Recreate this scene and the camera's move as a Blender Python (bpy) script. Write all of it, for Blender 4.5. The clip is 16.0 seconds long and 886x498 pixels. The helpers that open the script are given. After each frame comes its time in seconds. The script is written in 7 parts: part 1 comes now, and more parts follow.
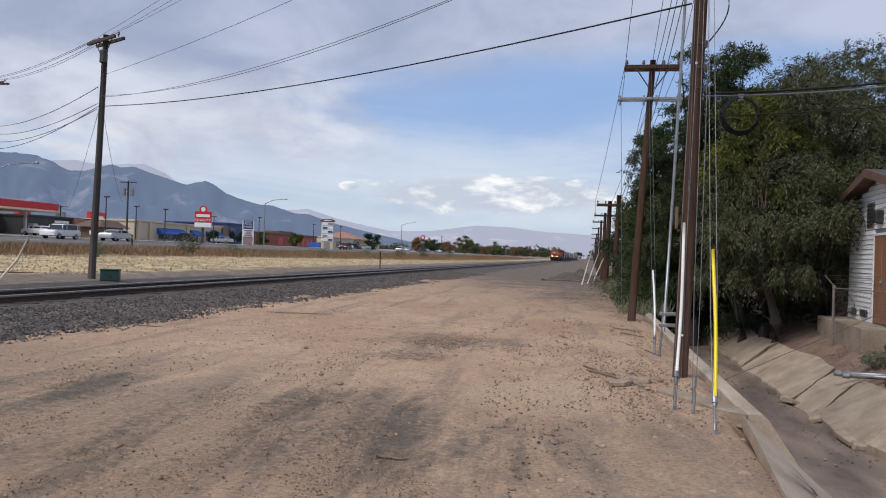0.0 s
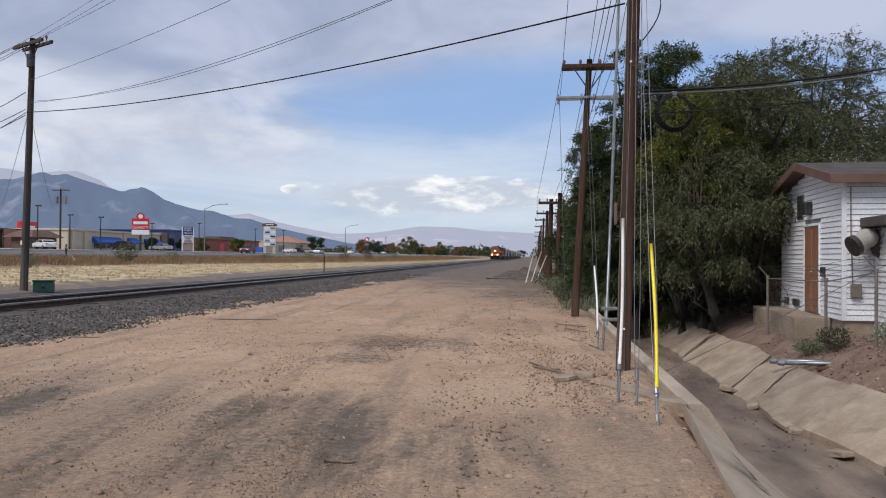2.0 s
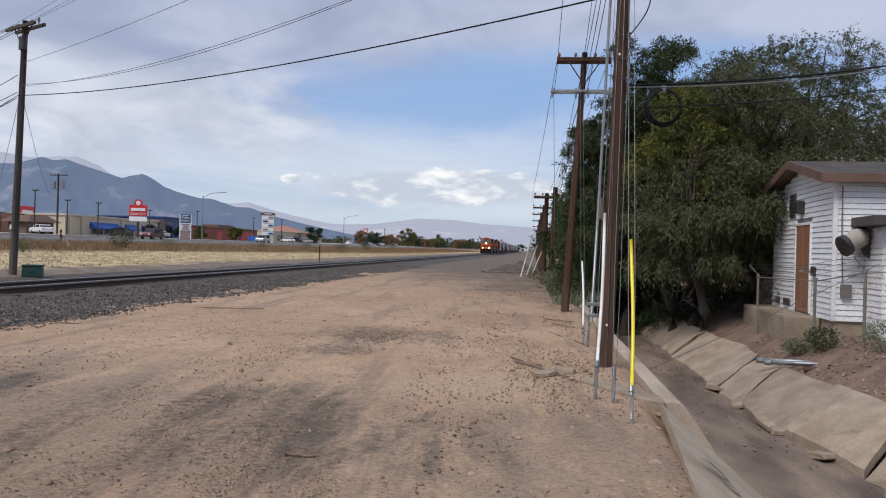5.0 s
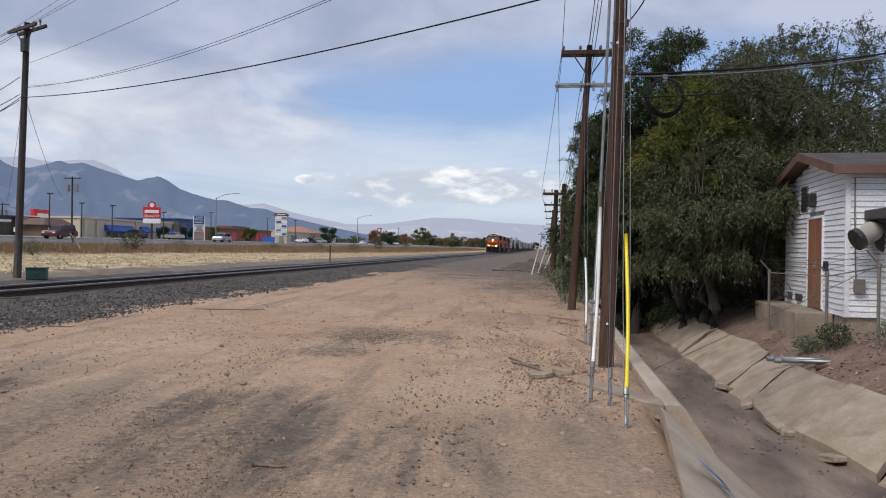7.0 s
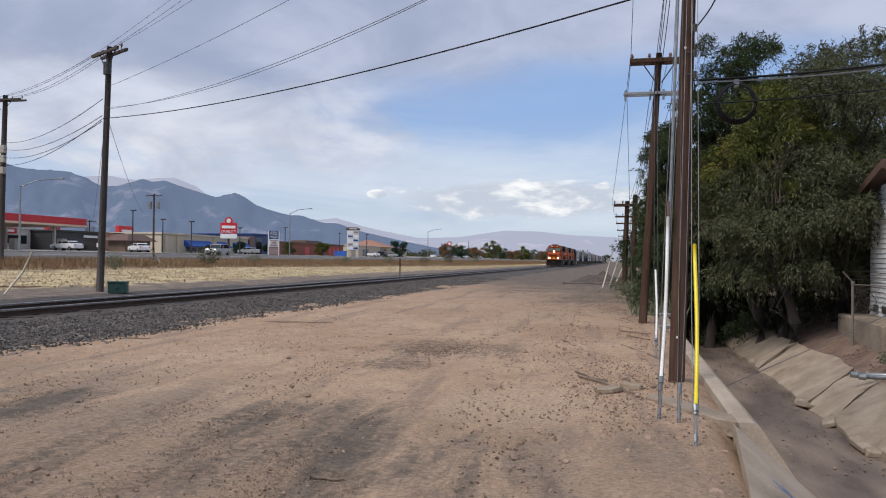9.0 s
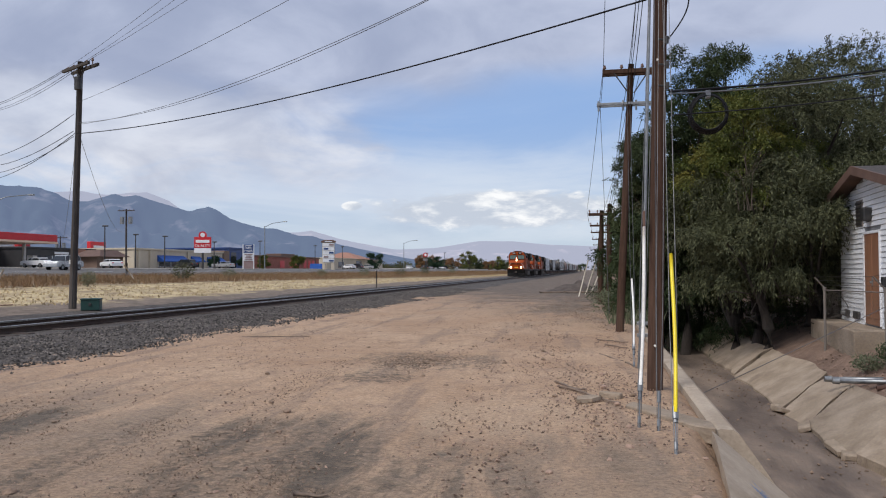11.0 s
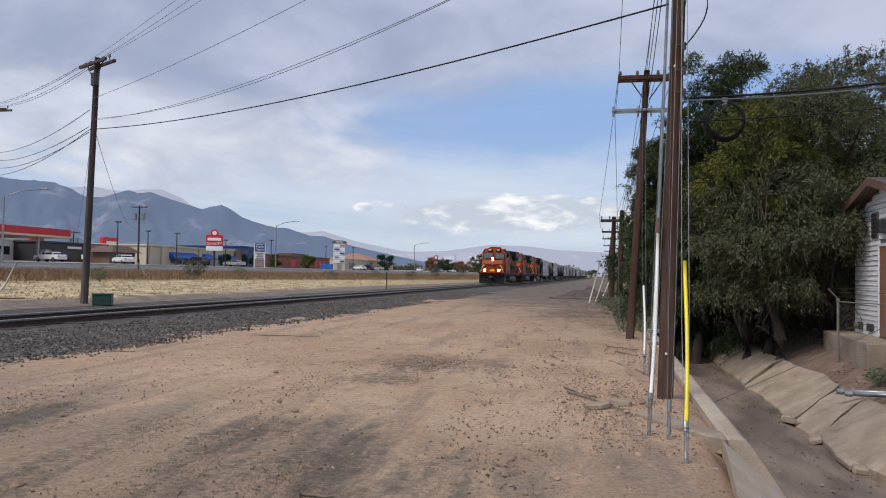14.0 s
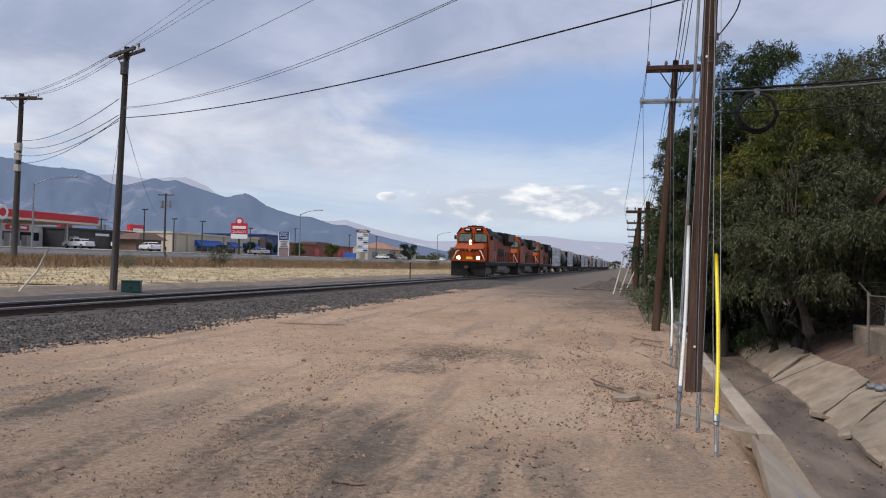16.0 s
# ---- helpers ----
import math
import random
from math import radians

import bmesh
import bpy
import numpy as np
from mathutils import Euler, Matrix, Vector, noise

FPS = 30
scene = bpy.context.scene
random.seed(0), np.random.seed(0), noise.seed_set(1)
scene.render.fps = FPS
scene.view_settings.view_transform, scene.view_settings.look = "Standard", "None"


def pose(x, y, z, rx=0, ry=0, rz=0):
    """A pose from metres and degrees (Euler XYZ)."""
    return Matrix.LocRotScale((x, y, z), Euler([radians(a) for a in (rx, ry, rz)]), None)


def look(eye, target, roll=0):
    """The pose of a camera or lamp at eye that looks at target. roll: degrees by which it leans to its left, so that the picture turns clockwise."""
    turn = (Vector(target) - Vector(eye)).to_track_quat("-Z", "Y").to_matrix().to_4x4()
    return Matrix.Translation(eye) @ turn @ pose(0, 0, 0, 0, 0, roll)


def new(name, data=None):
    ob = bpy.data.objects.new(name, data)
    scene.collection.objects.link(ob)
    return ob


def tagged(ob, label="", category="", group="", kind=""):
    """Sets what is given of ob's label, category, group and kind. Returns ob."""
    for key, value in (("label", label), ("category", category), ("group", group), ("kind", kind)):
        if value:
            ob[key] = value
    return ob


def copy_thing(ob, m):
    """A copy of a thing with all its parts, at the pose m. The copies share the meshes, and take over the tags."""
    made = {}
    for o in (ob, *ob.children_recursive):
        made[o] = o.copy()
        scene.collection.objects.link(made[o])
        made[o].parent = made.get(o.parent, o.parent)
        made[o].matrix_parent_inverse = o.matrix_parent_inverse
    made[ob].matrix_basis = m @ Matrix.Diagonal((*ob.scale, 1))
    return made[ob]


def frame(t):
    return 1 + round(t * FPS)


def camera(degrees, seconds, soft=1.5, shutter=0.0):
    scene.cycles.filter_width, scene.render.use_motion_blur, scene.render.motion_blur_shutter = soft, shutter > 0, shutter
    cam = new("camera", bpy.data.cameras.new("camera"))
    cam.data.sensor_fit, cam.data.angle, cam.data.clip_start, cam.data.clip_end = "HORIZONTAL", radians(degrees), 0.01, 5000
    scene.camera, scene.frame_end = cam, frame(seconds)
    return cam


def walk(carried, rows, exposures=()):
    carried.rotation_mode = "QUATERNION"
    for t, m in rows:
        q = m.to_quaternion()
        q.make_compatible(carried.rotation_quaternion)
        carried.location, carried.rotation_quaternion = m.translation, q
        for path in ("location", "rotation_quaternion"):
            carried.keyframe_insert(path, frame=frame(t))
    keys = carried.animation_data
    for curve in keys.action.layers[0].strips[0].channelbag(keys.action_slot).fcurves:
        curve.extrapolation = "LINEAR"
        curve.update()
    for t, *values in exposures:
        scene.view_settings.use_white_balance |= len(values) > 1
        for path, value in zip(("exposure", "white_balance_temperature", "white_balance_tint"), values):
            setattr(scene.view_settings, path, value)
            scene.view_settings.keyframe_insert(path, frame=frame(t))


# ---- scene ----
cam = camera(58.0, 16.0, 1.1)
PATH = [
    (0, (-0.005, 0.002, 1.697), (-0.37, 1.968, 1.709), 1.9),
    (0.5, (0.005, 0.007, 1.696), (-0.35, 1.975, 1.692), 1.3),
    (1, (0.015, -0.02, 1.696), (-0.321, 1.951, 1.691), 0.5),
    (1.5, (0.021, 0.002, 1.695), (-0.276, 1.98, 1.697), 0.1),
    (2, (0.009, -0.001, 1.693), (-0.219, 1.986, 1.71), 0.4),
    (2.5, (0.01, -0.021, 1.711), (-0.182, 1.97, 1.726), 0.9),
    (3, (0.025, 0.0, 1.704), (-0.162, 1.991, 1.722), 1.3),
    (3.5, (0.034, 0.001, 1.702), (-0.164, 1.992, 1.711), 0.7),
    (4, (0.08, 0.016, 1.7), (-0.127, 2.006, 1.705), 0.8),
    (6.5, (0.473, 0.53, 1.677), (0.234, 2.515, 1.667), 2.2),
    (7, (0.5, 0.598, 1.677), (0.238, 2.581, 1.672), 0.9),
    (7.5, (0.49, 0.63, 1.681), (0.256, 2.617, 1.709), -1.0),
    (8, (0.525, 0.672, 1.683), (0.275, 2.655, 1.731), -0.9),
    (8.5, (0.58, 0.666, 1.685), (0.22, 2.633, 1.721), 0.4),
    (9, (0.582, 0.707, 1.662), (0.146, 2.659, 1.688), 0.6),
    (9.5, (0.563, 0.696, 1.675), (0.121, 2.646, 1.707), 0.3),
    (10, (0.55, 0.669, 1.681), (0.147, 2.628, 1.72), 0.5),
    (12.5, (0.557, 0.705, 1.678), (0.187, 2.67, 1.74), -0.6),
    (13, (0.55, 0.714, 1.674), (0.168, 2.676, 1.724), -0.3),
    (13.5, (0.54, 0.716, 1.667), (0.15, 2.677, 1.721), 0.5),
    (14, (0.533, 0.71, 1.675), (0.13, 2.668, 1.736), 1.0),
    (14.5, (0.519, 0.705, 1.683), (0.083, 2.656, 1.742), 1.3),
    (15, (0.508, 0.715, 1.675), (0.052, 2.661, 1.727), 1.3),
    (15.5, (0.481, 0.712, 1.67), (0.028, 2.66, 1.709), 1.3),
    (16, (0.464, 0.67, 1.684), (0.006, 2.617, 1.718), 1.5),
]
walk(cam, [(t, look(eye, target, roll)) for t, eye, target, roll in PATH])

# ---- world, sun ----
def node(nt, kind, x=0, **kw):
    n = nt.nodes.new(kind)
    for k, v in kw.items():
        n.inputs[k.replace("_", " ")].default_value = v
    return n


def math_node(nt, op, a, b=None, c=None, clamp=False):
    n = nt.nodes.new("ShaderNodeMath")
    n.operation, n.use_clamp = op, clamp
    for i, v in enumerate((a, b, c)):
        if v is None:
            continue
        if isinstance(v, (int, float)):
            n.inputs[i].default_value = v
        else:
            nt.links.new(v, n.inputs[i])
    return n.outputs[0]


def mix_rgb(nt, fac, a, b, mode="MIX"):
    n = nt.nodes.new("ShaderNodeMix")
    n.data_type, n.blend_type = "RGBA", mode
    for sock, v in ((n.inputs[0], fac), (n.inputs[6], a), (n.inputs[7], b)):
        if isinstance(v, (int, float)):
            sock.default_value = v
        elif isinstance(v, tuple):
            sock.default_value = (*v, 1)
        else:
            nt.links.new(v, sock)
    return n.outputs[2]


def noise_node(nt, vec, scale, detail=4, rough=0.55, warp=0.0):
    n = nt.nodes.new("ShaderNodeTexNoise")
    n.inputs["Scale"].default_value = scale
    n.inputs["Detail"].default_value = detail
    n.inputs["Roughness"].default_value = rough
    n.inputs["Distortion"].default_value = warp
    if vec is not None:
        nt.links.new(vec, n.inputs["Vector"])
    return n.outputs[0]


def step(nt, v, lo, hi, to0=0.0, to1=1.0):
    n = nt.nodes.new("ShaderNodeMapRange")
    n.interpolation_type = "SMOOTHSTEP"
    nt.links.new(v, n.inputs[0])
    for i, q in enumerate((lo, hi, to0, to1)):
        n.inputs[i + 1].default_value = q
    return n.outputs[0]


def combine(nt, *vals):
    n = nt.nodes.new("ShaderNodeCombineXYZ")
    for i, v in enumerate(vals):
        if isinstance(v, (int, float)):
            n.inputs[i].default_value = v
        else:
            nt.links.new(v, n.inputs[i])
    return n.outputs[0]


SUN_EL, SUN_AZ = 50, 215          # degrees; azimuth clockwise from +y
world = bpy.data.worlds.new("cloudy_sky")
scene.world = world
world.use_nodes = True
wn = world.node_tree
wn.nodes.clear()
out = wn.nodes.new("ShaderNodeOutputWorld")
bg = wn.nodes.new("ShaderNodeBackground")
bg.inputs[1].default_value = 0.10
wn.links.new(bg.outputs[0], out.inputs[0])
sky = wn.nodes.new("ShaderNodeTexSky")
sky.sky_type, sky.sun_disc = "NISHITA", False
sky.sun_elevation, sky.sun_rotation = radians(SUN_EL), radians(SUN_AZ)
sky.air_density, sky.dust_density, sky.ozone_density, sky.altitude = 1.2, 1.5, 1.5, 1800
tc = wn.nodes.new("ShaderNodeTexCoord")
sep = wn.nodes.new("ShaderNodeSeparateXYZ")
wn.links.new(tc.outputs["Generated"], sep.inputs[0])
dx, dy, dz = sep.outputs
up = math_node(wn, "MAXIMUM", dz, 0.0)
az = math_node(wn, "ARCTAN2", dx, dy)


def lobe(az0, el0, wide, tall):
    """A soft oval about a direction, 1 at its middle (degrees)."""
    u = math_node(wn, "DIVIDE", math_node(wn, "SUBTRACT", az, radians(az0)), radians(wide))
    v = math_node(wn, "DIVIDE", math_node(wn, "SUBTRACT", dz, math.sin(radians(el0))), radians(tall))
    d = math_node(wn, "ADD", math_node(wn, "MULTIPLY", u, u), math_node(wn, "MULTIPLY", v, v))
    return math_node(wn, "SUBTRACT", 1.0, d)


# high cloud deck with a thin gap low in the sky
den = math_node(wn, "ADD", up, 0.30)
deck = combine(wn, math_node(wn, "DIVIDE", dx, den), math_node(wn, "DIVIDE", dy, den), math_node(wn, "MULTIPLY", up, 1.5))
n_big = noise_node(wn, deck, 1.1, 7, 0.5, 0.5)
n_fine = noise_node(wn, deck, 2.6, 8, 0.55, 0.4)
gap = step(wn, lobe(5, 10.8, 27, 6.0), 0.0, 0.9)
cover = math_node(wn, "ADD", step(wn, dz, 0.06, 0.30), math_node(wn, "MULTIPLY", math_node(wn, "SUBTRACT", n_big, 0.5), 1.3))
cover = math_node(wn, "SUBTRACT", cover, math_node(wn, "MULTIPLY", gap, 0.55))
cover = step(wn, cover, 0.0, 0.75)
# low cumulus over the horizon
low = combine(wn, math_node(wn, "MULTIPLY", az, 9.0), math_node(wn, "MULTIPLY", dz, 26.0), 0.0)
n_low = noise_node(wn, low, 1.5, 9, 0.58, 0.2)
ovals = math_node(wn, "MAXIMUM", lobe(-6.8, 4.3, 10.5, 1.5), math_node(wn, "MAXIMUM", lobe(-17.3, 4.6, 0.8, 0.35), lobe(24, 5.5, 12, 2.0)))
ragged = math_node(wn, "ADD", ovals, math_node(wn, "MULTIPLY", math_node(wn, "SUBTRACT", n_low, 0.5), 2.6))
puff = math_node(wn, "MULTIPLY", step(wn, ragged, 0.02, 0.55), step(wn, ovals, -0.5, 0.1))
# bank of cloud along the mountains and thin veils
n_bank = noise_node(wn, combine(wn, math_node(wn, "MULTIPLY", az, 5.0), math_node(wn, "MULTIPLY", dz, 14.0), 2.0), 1.3, 8, 0.58, 0.4)
bank = math_node(wn, "MULTIPLY", step(wn, math_node(wn, "ADD", n_bank, math_node(wn, "MULTIPLY", lobe(-34, 9.0, 20, 4.5), 0.3)), 0.46, 0.78), step(wn, dz, 0.30, 0.12))
n_wisp = noise_node(wn, combine(wn, math_node(wn, "MULTIPLY", az, 1.6), math_node(wn, "MULTIPLY", dz, 9.0), 3.0), 1.3, 7, 0.6, 0.6)
pale = math_node(wn, "MULTIPLY", step(wn, n_wisp, 0.34, 0.66), step(wn, dz, 0.24, 0.08))
blue = mix_rgb(wn, step(wn, dz, 0.02, 0.20), (5.3, 6.3, 7.7), (3.0, 4.6, 7.8))
blue = mix_rgb(wn, 0.12, blue, sky.outputs[0])
grey = mix_rgb(wn, step(wn, n_fine, 0.32, 0.68), (3.55, 4.1, 5.7), (5.25, 5.8, 7.4))
veil = mix_rgb(wn, math_node(wn, "MULTIPLY", pale, 0.62), blue, (7.8, 8.3, 9.0))
decked = mix_rgb(wn, cover, veil, grey)
decked = mix_rgb(wn, bank, decked, mix_rgb(wn, step(wn, n_fine, 0.3, 0.7), (4.8, 5.2, 6.4), (7.7, 8.0, 8.8)))
shade = mix_rgb(wn, step(wn, n_low, 0.46, 0.66), (5.6, 6.2, 7.2), (9.8, 9.9, 10.0))
allsky = mix_rgb(wn, puff, decked, shade)
wn.links.new(allsky, bg.inputs[0])

sun = new("sun", bpy.data.lights.new("sun", "SUN"))
sun.data.energy, sun.data.angle, sun.data.color = 2.7, radians(28), (1.0, 0.955, 0.915)
_e, _a = radians(SUN_EL), radians(SUN_AZ)
sun.matrix_world = look((0, 0, 50), (-math.sin(_a) * math.cos(_e) * 50, -math.cos(_a) * math.cos(_e) * 50, 50 - math.sin(_e) * 50))
scene.view_settings.exposure = 0.0


# ---- materials ----
def shader(name):
    m = bpy.data.materials.new(name)
    m.use_nodes = True
    nt = m.node_tree
    return m, nt, nt.nodes["Principled BSDF"]


def bump(nt, bsdf, height, strength, dist):
    b = nt.nodes.new("ShaderNodeBump")
    b.inputs["Strength"].default_value, b.inputs["Distance"].default_value = strength, dist
    nt.links.new(height, b.inputs["Height"])
    nt.links.new(b.outputs[0], bsdf.inputs["Normal"])


def surf(name, a, b, scale=2.0, rough=0.8, metal=0.0, grain=40.0, relief=0.3, depth=0.01, stretch=(1, 1, 1), dirt=None, each=0.0, island=0.0):
    """A weathered surface: two tones in patches, fine grain, relief, and stains of a third tone."""
    m, nt, p = shader(name)
    t = nt.nodes.new("ShaderNodeTexCoord")
    mp = nt.nodes.new("ShaderNodeMapping")
    mp.inputs["Scale"].default_value = stretch
    nt.links.new(t.outputs["Object"], mp.inputs[0])
    n1, n2 = noise_node(nt, mp.outputs[0], scale, 5), noise_node(nt, mp.outputs[0], grain, 4, 0.6)
    col = mix_rgb(nt, step(nt, n1, 0.3, 0.7), a, b)
    col = mix_rgb(nt, 0.35, col, mix_rgb(nt, step(nt, n2, 0.25, 0.75), (0.35, 0.35, 0.35), (1, 1, 1)), "MULTIPLY")
    if dirt:
        n3 = noise_node(nt, mp.outputs[0], scale * 0.7, 7, 0.65, 0.5)
        col = mix_rgb(nt, math_node(nt, "MULTIPLY", step(nt, n3, 0.5, 0.72), 0.7), col, dirt)
    if each or island:
        if each:
            r = nt.nodes.new("ShaderNodeObjectInfo").outputs["Random"]
        else:
            r = nt.nodes.new("ShaderNodeNewGeometry").outputs["Random Per Island"]
        k = each or island
        v = step(nt, r, 0, 1, 1 - k, 1 + k * 0.6)
        col = mix_rgb(nt, 1.0, col, combine(nt, v, v, v), "MULTIPLY")
    nt.links.new(col, p.inputs["Base Color"])
    r = step(nt, n2, 0.2, 0.8, max(0.02, rough - 0.12), min(1, rough + 0.1))
    nt.links.new(r, p.inputs["Roughness"])
    p.inputs["Metallic"].default_value = metal
    if relief:
        bump(nt, p, n2, relief, depth)
    return m


def glow(name, colour, strength):
    m, nt, p = shader(name)
    p.inputs["Base Color"].default_value = (*colour, 1)
    p.inputs["Emission Color"].default_value = (*colour, 1)
    p.inputs["Emission Strength"].default_value = strength
    return m


def pane(name, tint=(0.02, 0.025, 0.03), rough=0.06):
    m, nt, p = shader(name)
    p.inputs["Base Color"].default_value = (*tint, 1)
    p.inputs["Roughness"].default_value = rough
    p.inputs["IOR"].default_value = 1.5
    return m


def leaf_mat(name, a, b, c):
    m, nt, p = shader(name)
    r = nt.nodes.new("ShaderNodeNewGeometry").outputs["Random Per Island"]
    t = nt.nodes.new("ShaderNodeTexCoord")
    n = noise_node(nt, t.outputs["Object"], 0.55, 3)
    col = mix_rgb(nt, r, a, b)
    col = mix_rgb(nt, step(nt, n, 0.5, 0.72), col, c)
    nt.links.new(col, p.inputs["Base Color"])
    p.inputs["Roughness"].default_value = 0.75
    p.inputs["Specular IOR Level"].default_value = 0.25
    return m


POLE = surf("creosoted_wood", (0.055, 0.031, 0.022), (0.09, 0.052, 0.036), 3.0, 0.85, grain=30, relief=0.6, stretch=(6, 6, 0.5), dirt=(0.05, 0.036, 0.03))
POLE_GREY = surf("weathered_pole_wood", (0.042, 0.033, 0.028), (0.075, 0.06, 0.052), 3.0, 0.85, grain=30, relief=0.6, stretch=(6, 6, 0.5), dirt=(0.05, 0.04, 0.035))
STEEL = surf("galvanised_steel", (0.24, 0.25, 0.255), (0.36, 0.37, 0.37), 6, 0.45, 0.8, 60, 0.05)
DARKSTEEL = surf("dark_steel", (0.05, 0.05, 0.052), (0.09, 0.085, 0.08), 5, 0.5, 0.6, 60, 0.1)
RUBBER = surf("black_cable_sheath", (0.012, 0.012, 0.013), (0.02, 0.02, 0.022), 9, 0.5, 0, 80, 0.05)
WIRE = surf("grey_wire", (0.10, 0.10, 0.105), (0.16, 0.16, 0.165), 9, 0.5, 0.5, 80, 0.0)
PALEWIRE = surf("bright_strand", (0.24, 0.25, 0.26), (0.34, 0.35, 0.36), 9, 0.45, 0.7, 80, 0.0)
WHITEPL = surf("white_plastic", (0.82, 0.80, 0.74), (0.9, 0.88, 0.84), 5, 0.4, 0, 60, 0.03, dirt=(0.6, 0.55, 0.48))
YELLOWPL = surf("yellow_plastic", (0.86, 0.66, 0.01), (0.92, 0.74, 0.03), 5, 0.4, 0, 60, 0.03, dirt=(0.7, 0.5, 0.05))
CONC = surf("old_concrete", (0.29, 0.225, 0.16), (0.42, 0.335, 0.25), 1.7, 0.92, 0, 22, 0.8, 0.03, dirt=(0.17, 0.125, 0.09), each=0.12)
CONC_TAN = surf("tan_weathered_concrete", (0.36, 0.285, 0.21), (0.47, 0.385, 0.295), 1.3, 0.92, 0, 26, 0.5, 0.012, dirt=(0.27, 0.205, 0.15))
CONC_PALE = surf("pale_concrete", (0.38, 0.35, 0.31), (0.47, 0.435, 0.385), 1.5, 0.9, 0, 30, 0.4, 0.01, dirt=(0.34, 0.28, 0.22))
SILT = surf("damp_silted_concrete", (0.085, 0.062, 0.050), (0.27, 0.205, 0.155), 0.8, 0.8, 0, 14, 0.9, 0.03, stretch=(1.4, 0.45, 1), dirt=(0.12, 0.095, 0.08))
WHITEW = surf("white_painted_siding", (0.82, 0.83, 0.85), (0.88, 0.89, 0.90), 1.2, 0.6, 0, 25, 0.1, 0.004, dirt=(0.72, 0.72, 0.73), each=0.05)
PEEL = surf("peeling_white_paint", (0.78, 0.78, 0.78), (0.84, 0.83, 0.82), 3.5, 0.7, 0, 25, 0.2, 0.004, dirt=(0.30, 0.22, 0.18))
BROWNP = surf("brown_painted_wood", (0.125, 0.07, 0.05), (0.165, 0.095, 0.07), 2, 0.65, 0, 30, 0.15, 0.004)
DOORB = surf("brown_door_paint", (0.25, 0.115, 0.06), (0.32, 0.15, 0.08), 2, 0.55, 0, 30, 0.1, 0.003, stretch=(1, 1, 0.3))
# wall core behind the siding, greyed to paint shadow lines between the boards
GAP_SHADE = surf("gap_shade_grey", (0.20, 0.20, 0.20), (0.27, 0.27, 0.27), 2, 0.9, 0, 20, 0.2)
SHINGLE = surf("dark_roof_shingle", (0.05, 0.042, 0.04), (0.09, 0.075, 0.07), 2, 0.9, 0, 20, 0.6, 0.01)
GLASS = pane("dark_glass")
SCREEN = pane("greenish_windscreen", (0.10, 0.14, 0.12), 0.12)
RAILTOP = surf("worn_rail_steel", (0.36, 0.35, 0.34), (0.46, 0.45, 0.44), 4, 0.32, 0.9, 40, 0.03)
RAILSIDE = surf("rusty_rail_steel", (0.055, 0.036, 0.028), (0.085, 0.052, 0.038), 4, 0.85, 0.1, 40, 0.2)
TIE = surf("tarred_sleeper_wood", (0.045, 0.032, 0.026), (0.085, 0.062, 0.05), 5, 0.9, 0, 30, 0.6, stretch=(0.5, 5, 5), each=0.3)
STONE = surf("grey_ballast_stone", (0.085, 0.074, 0.066), (0.165, 0.143, 0.126), 3, 0.9, 0, 30, 0.3, island=0.8)
PEBBLE = surf("reddish_pebble", (0.34, 0.23, 0.17), (0.24, 0.165, 0.125), 3, 0.9, 0, 30, 0.3, island=0.5)
DRYWOOD = surf("grey_dry_wood", (0.16, 0.115, 0.085), (0.24, 0.18, 0.14), 6, 0.9, 0, 40, 0.5)
LATH = surf("pale_lath_wood", (0.62, 0.54, 0.42), (0.72, 0.64, 0.52), 6, 0.7, 0, 40, 0.1)
GREENBOX = surf("dark_green_paint", (0.006, 0.04, 0.032), (0.01, 0.055, 0.045), 3, 0.5, 0, 40, 0.05)
ASPHALT = surf("worn_asphalt", (0.10, 0.095, 0.09), (0.14, 0.132, 0.125), 0.3, 0.9, 0, 20, 0.3, dirt=(0.17, 0.155, 0.14))
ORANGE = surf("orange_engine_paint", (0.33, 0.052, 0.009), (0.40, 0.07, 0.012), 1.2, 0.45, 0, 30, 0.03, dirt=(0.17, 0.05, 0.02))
ENGBLACK = surf("sooty_black_paint", (0.008, 0.0075, 0.007), (0.018, 0.016, 0.015), 1.5, 0.6, 0, 30, 0.1)
ENGGREY = surf("road_dirt_grey_paint", (0.16, 0.14, 0.12), (0.22, 0.19, 0.165), 1.5, 0.75, 0, 30, 0.1)
# hood orange: grime, plus the shade of the engine's side put into the colour
ORANGE_SIDE = surf("shaded_grimy_orange_paint", (0.20, 0.042, 0.009), (0.30, 0.06, 0.012), 1.0, 0.55, 0, 30, 0.05, dirt=(0.10, 0.035, 0.018))
YELLOW = surf("yellow_engine_paint", (0.85, 0.55, 0.04), (0.9, 0.62, 0.06), 2, 0.45, 0, 30, 0.02)
LIGHT_WARM = glow("headlight_glass", (1.0, 0.80, 0.50), 9.0)
WHEEL = surf("brown_wheel_steel", (0.07, 0.05, 0.04), (0.1, 0.075, 0.06), 3, 0.7, 0.4, 30, 0.1)
CARWHITE = surf("white_wagon_paint", (0.52, 0.54, 0.56), (0.64, 0.655, 0.66), 1, 0.6, 0, 20, 0.05, dirt=(0.38, 0.34, 0.30))
WRAP = surf("white_lumber_wrap", (0.72, 0.75, 0.78), (0.82, 0.84, 0.86), 1.4, 0.5, 0, 20, 0.15, 0.01, dirt=(0.50, 0.50, 0.50), each=0.22)
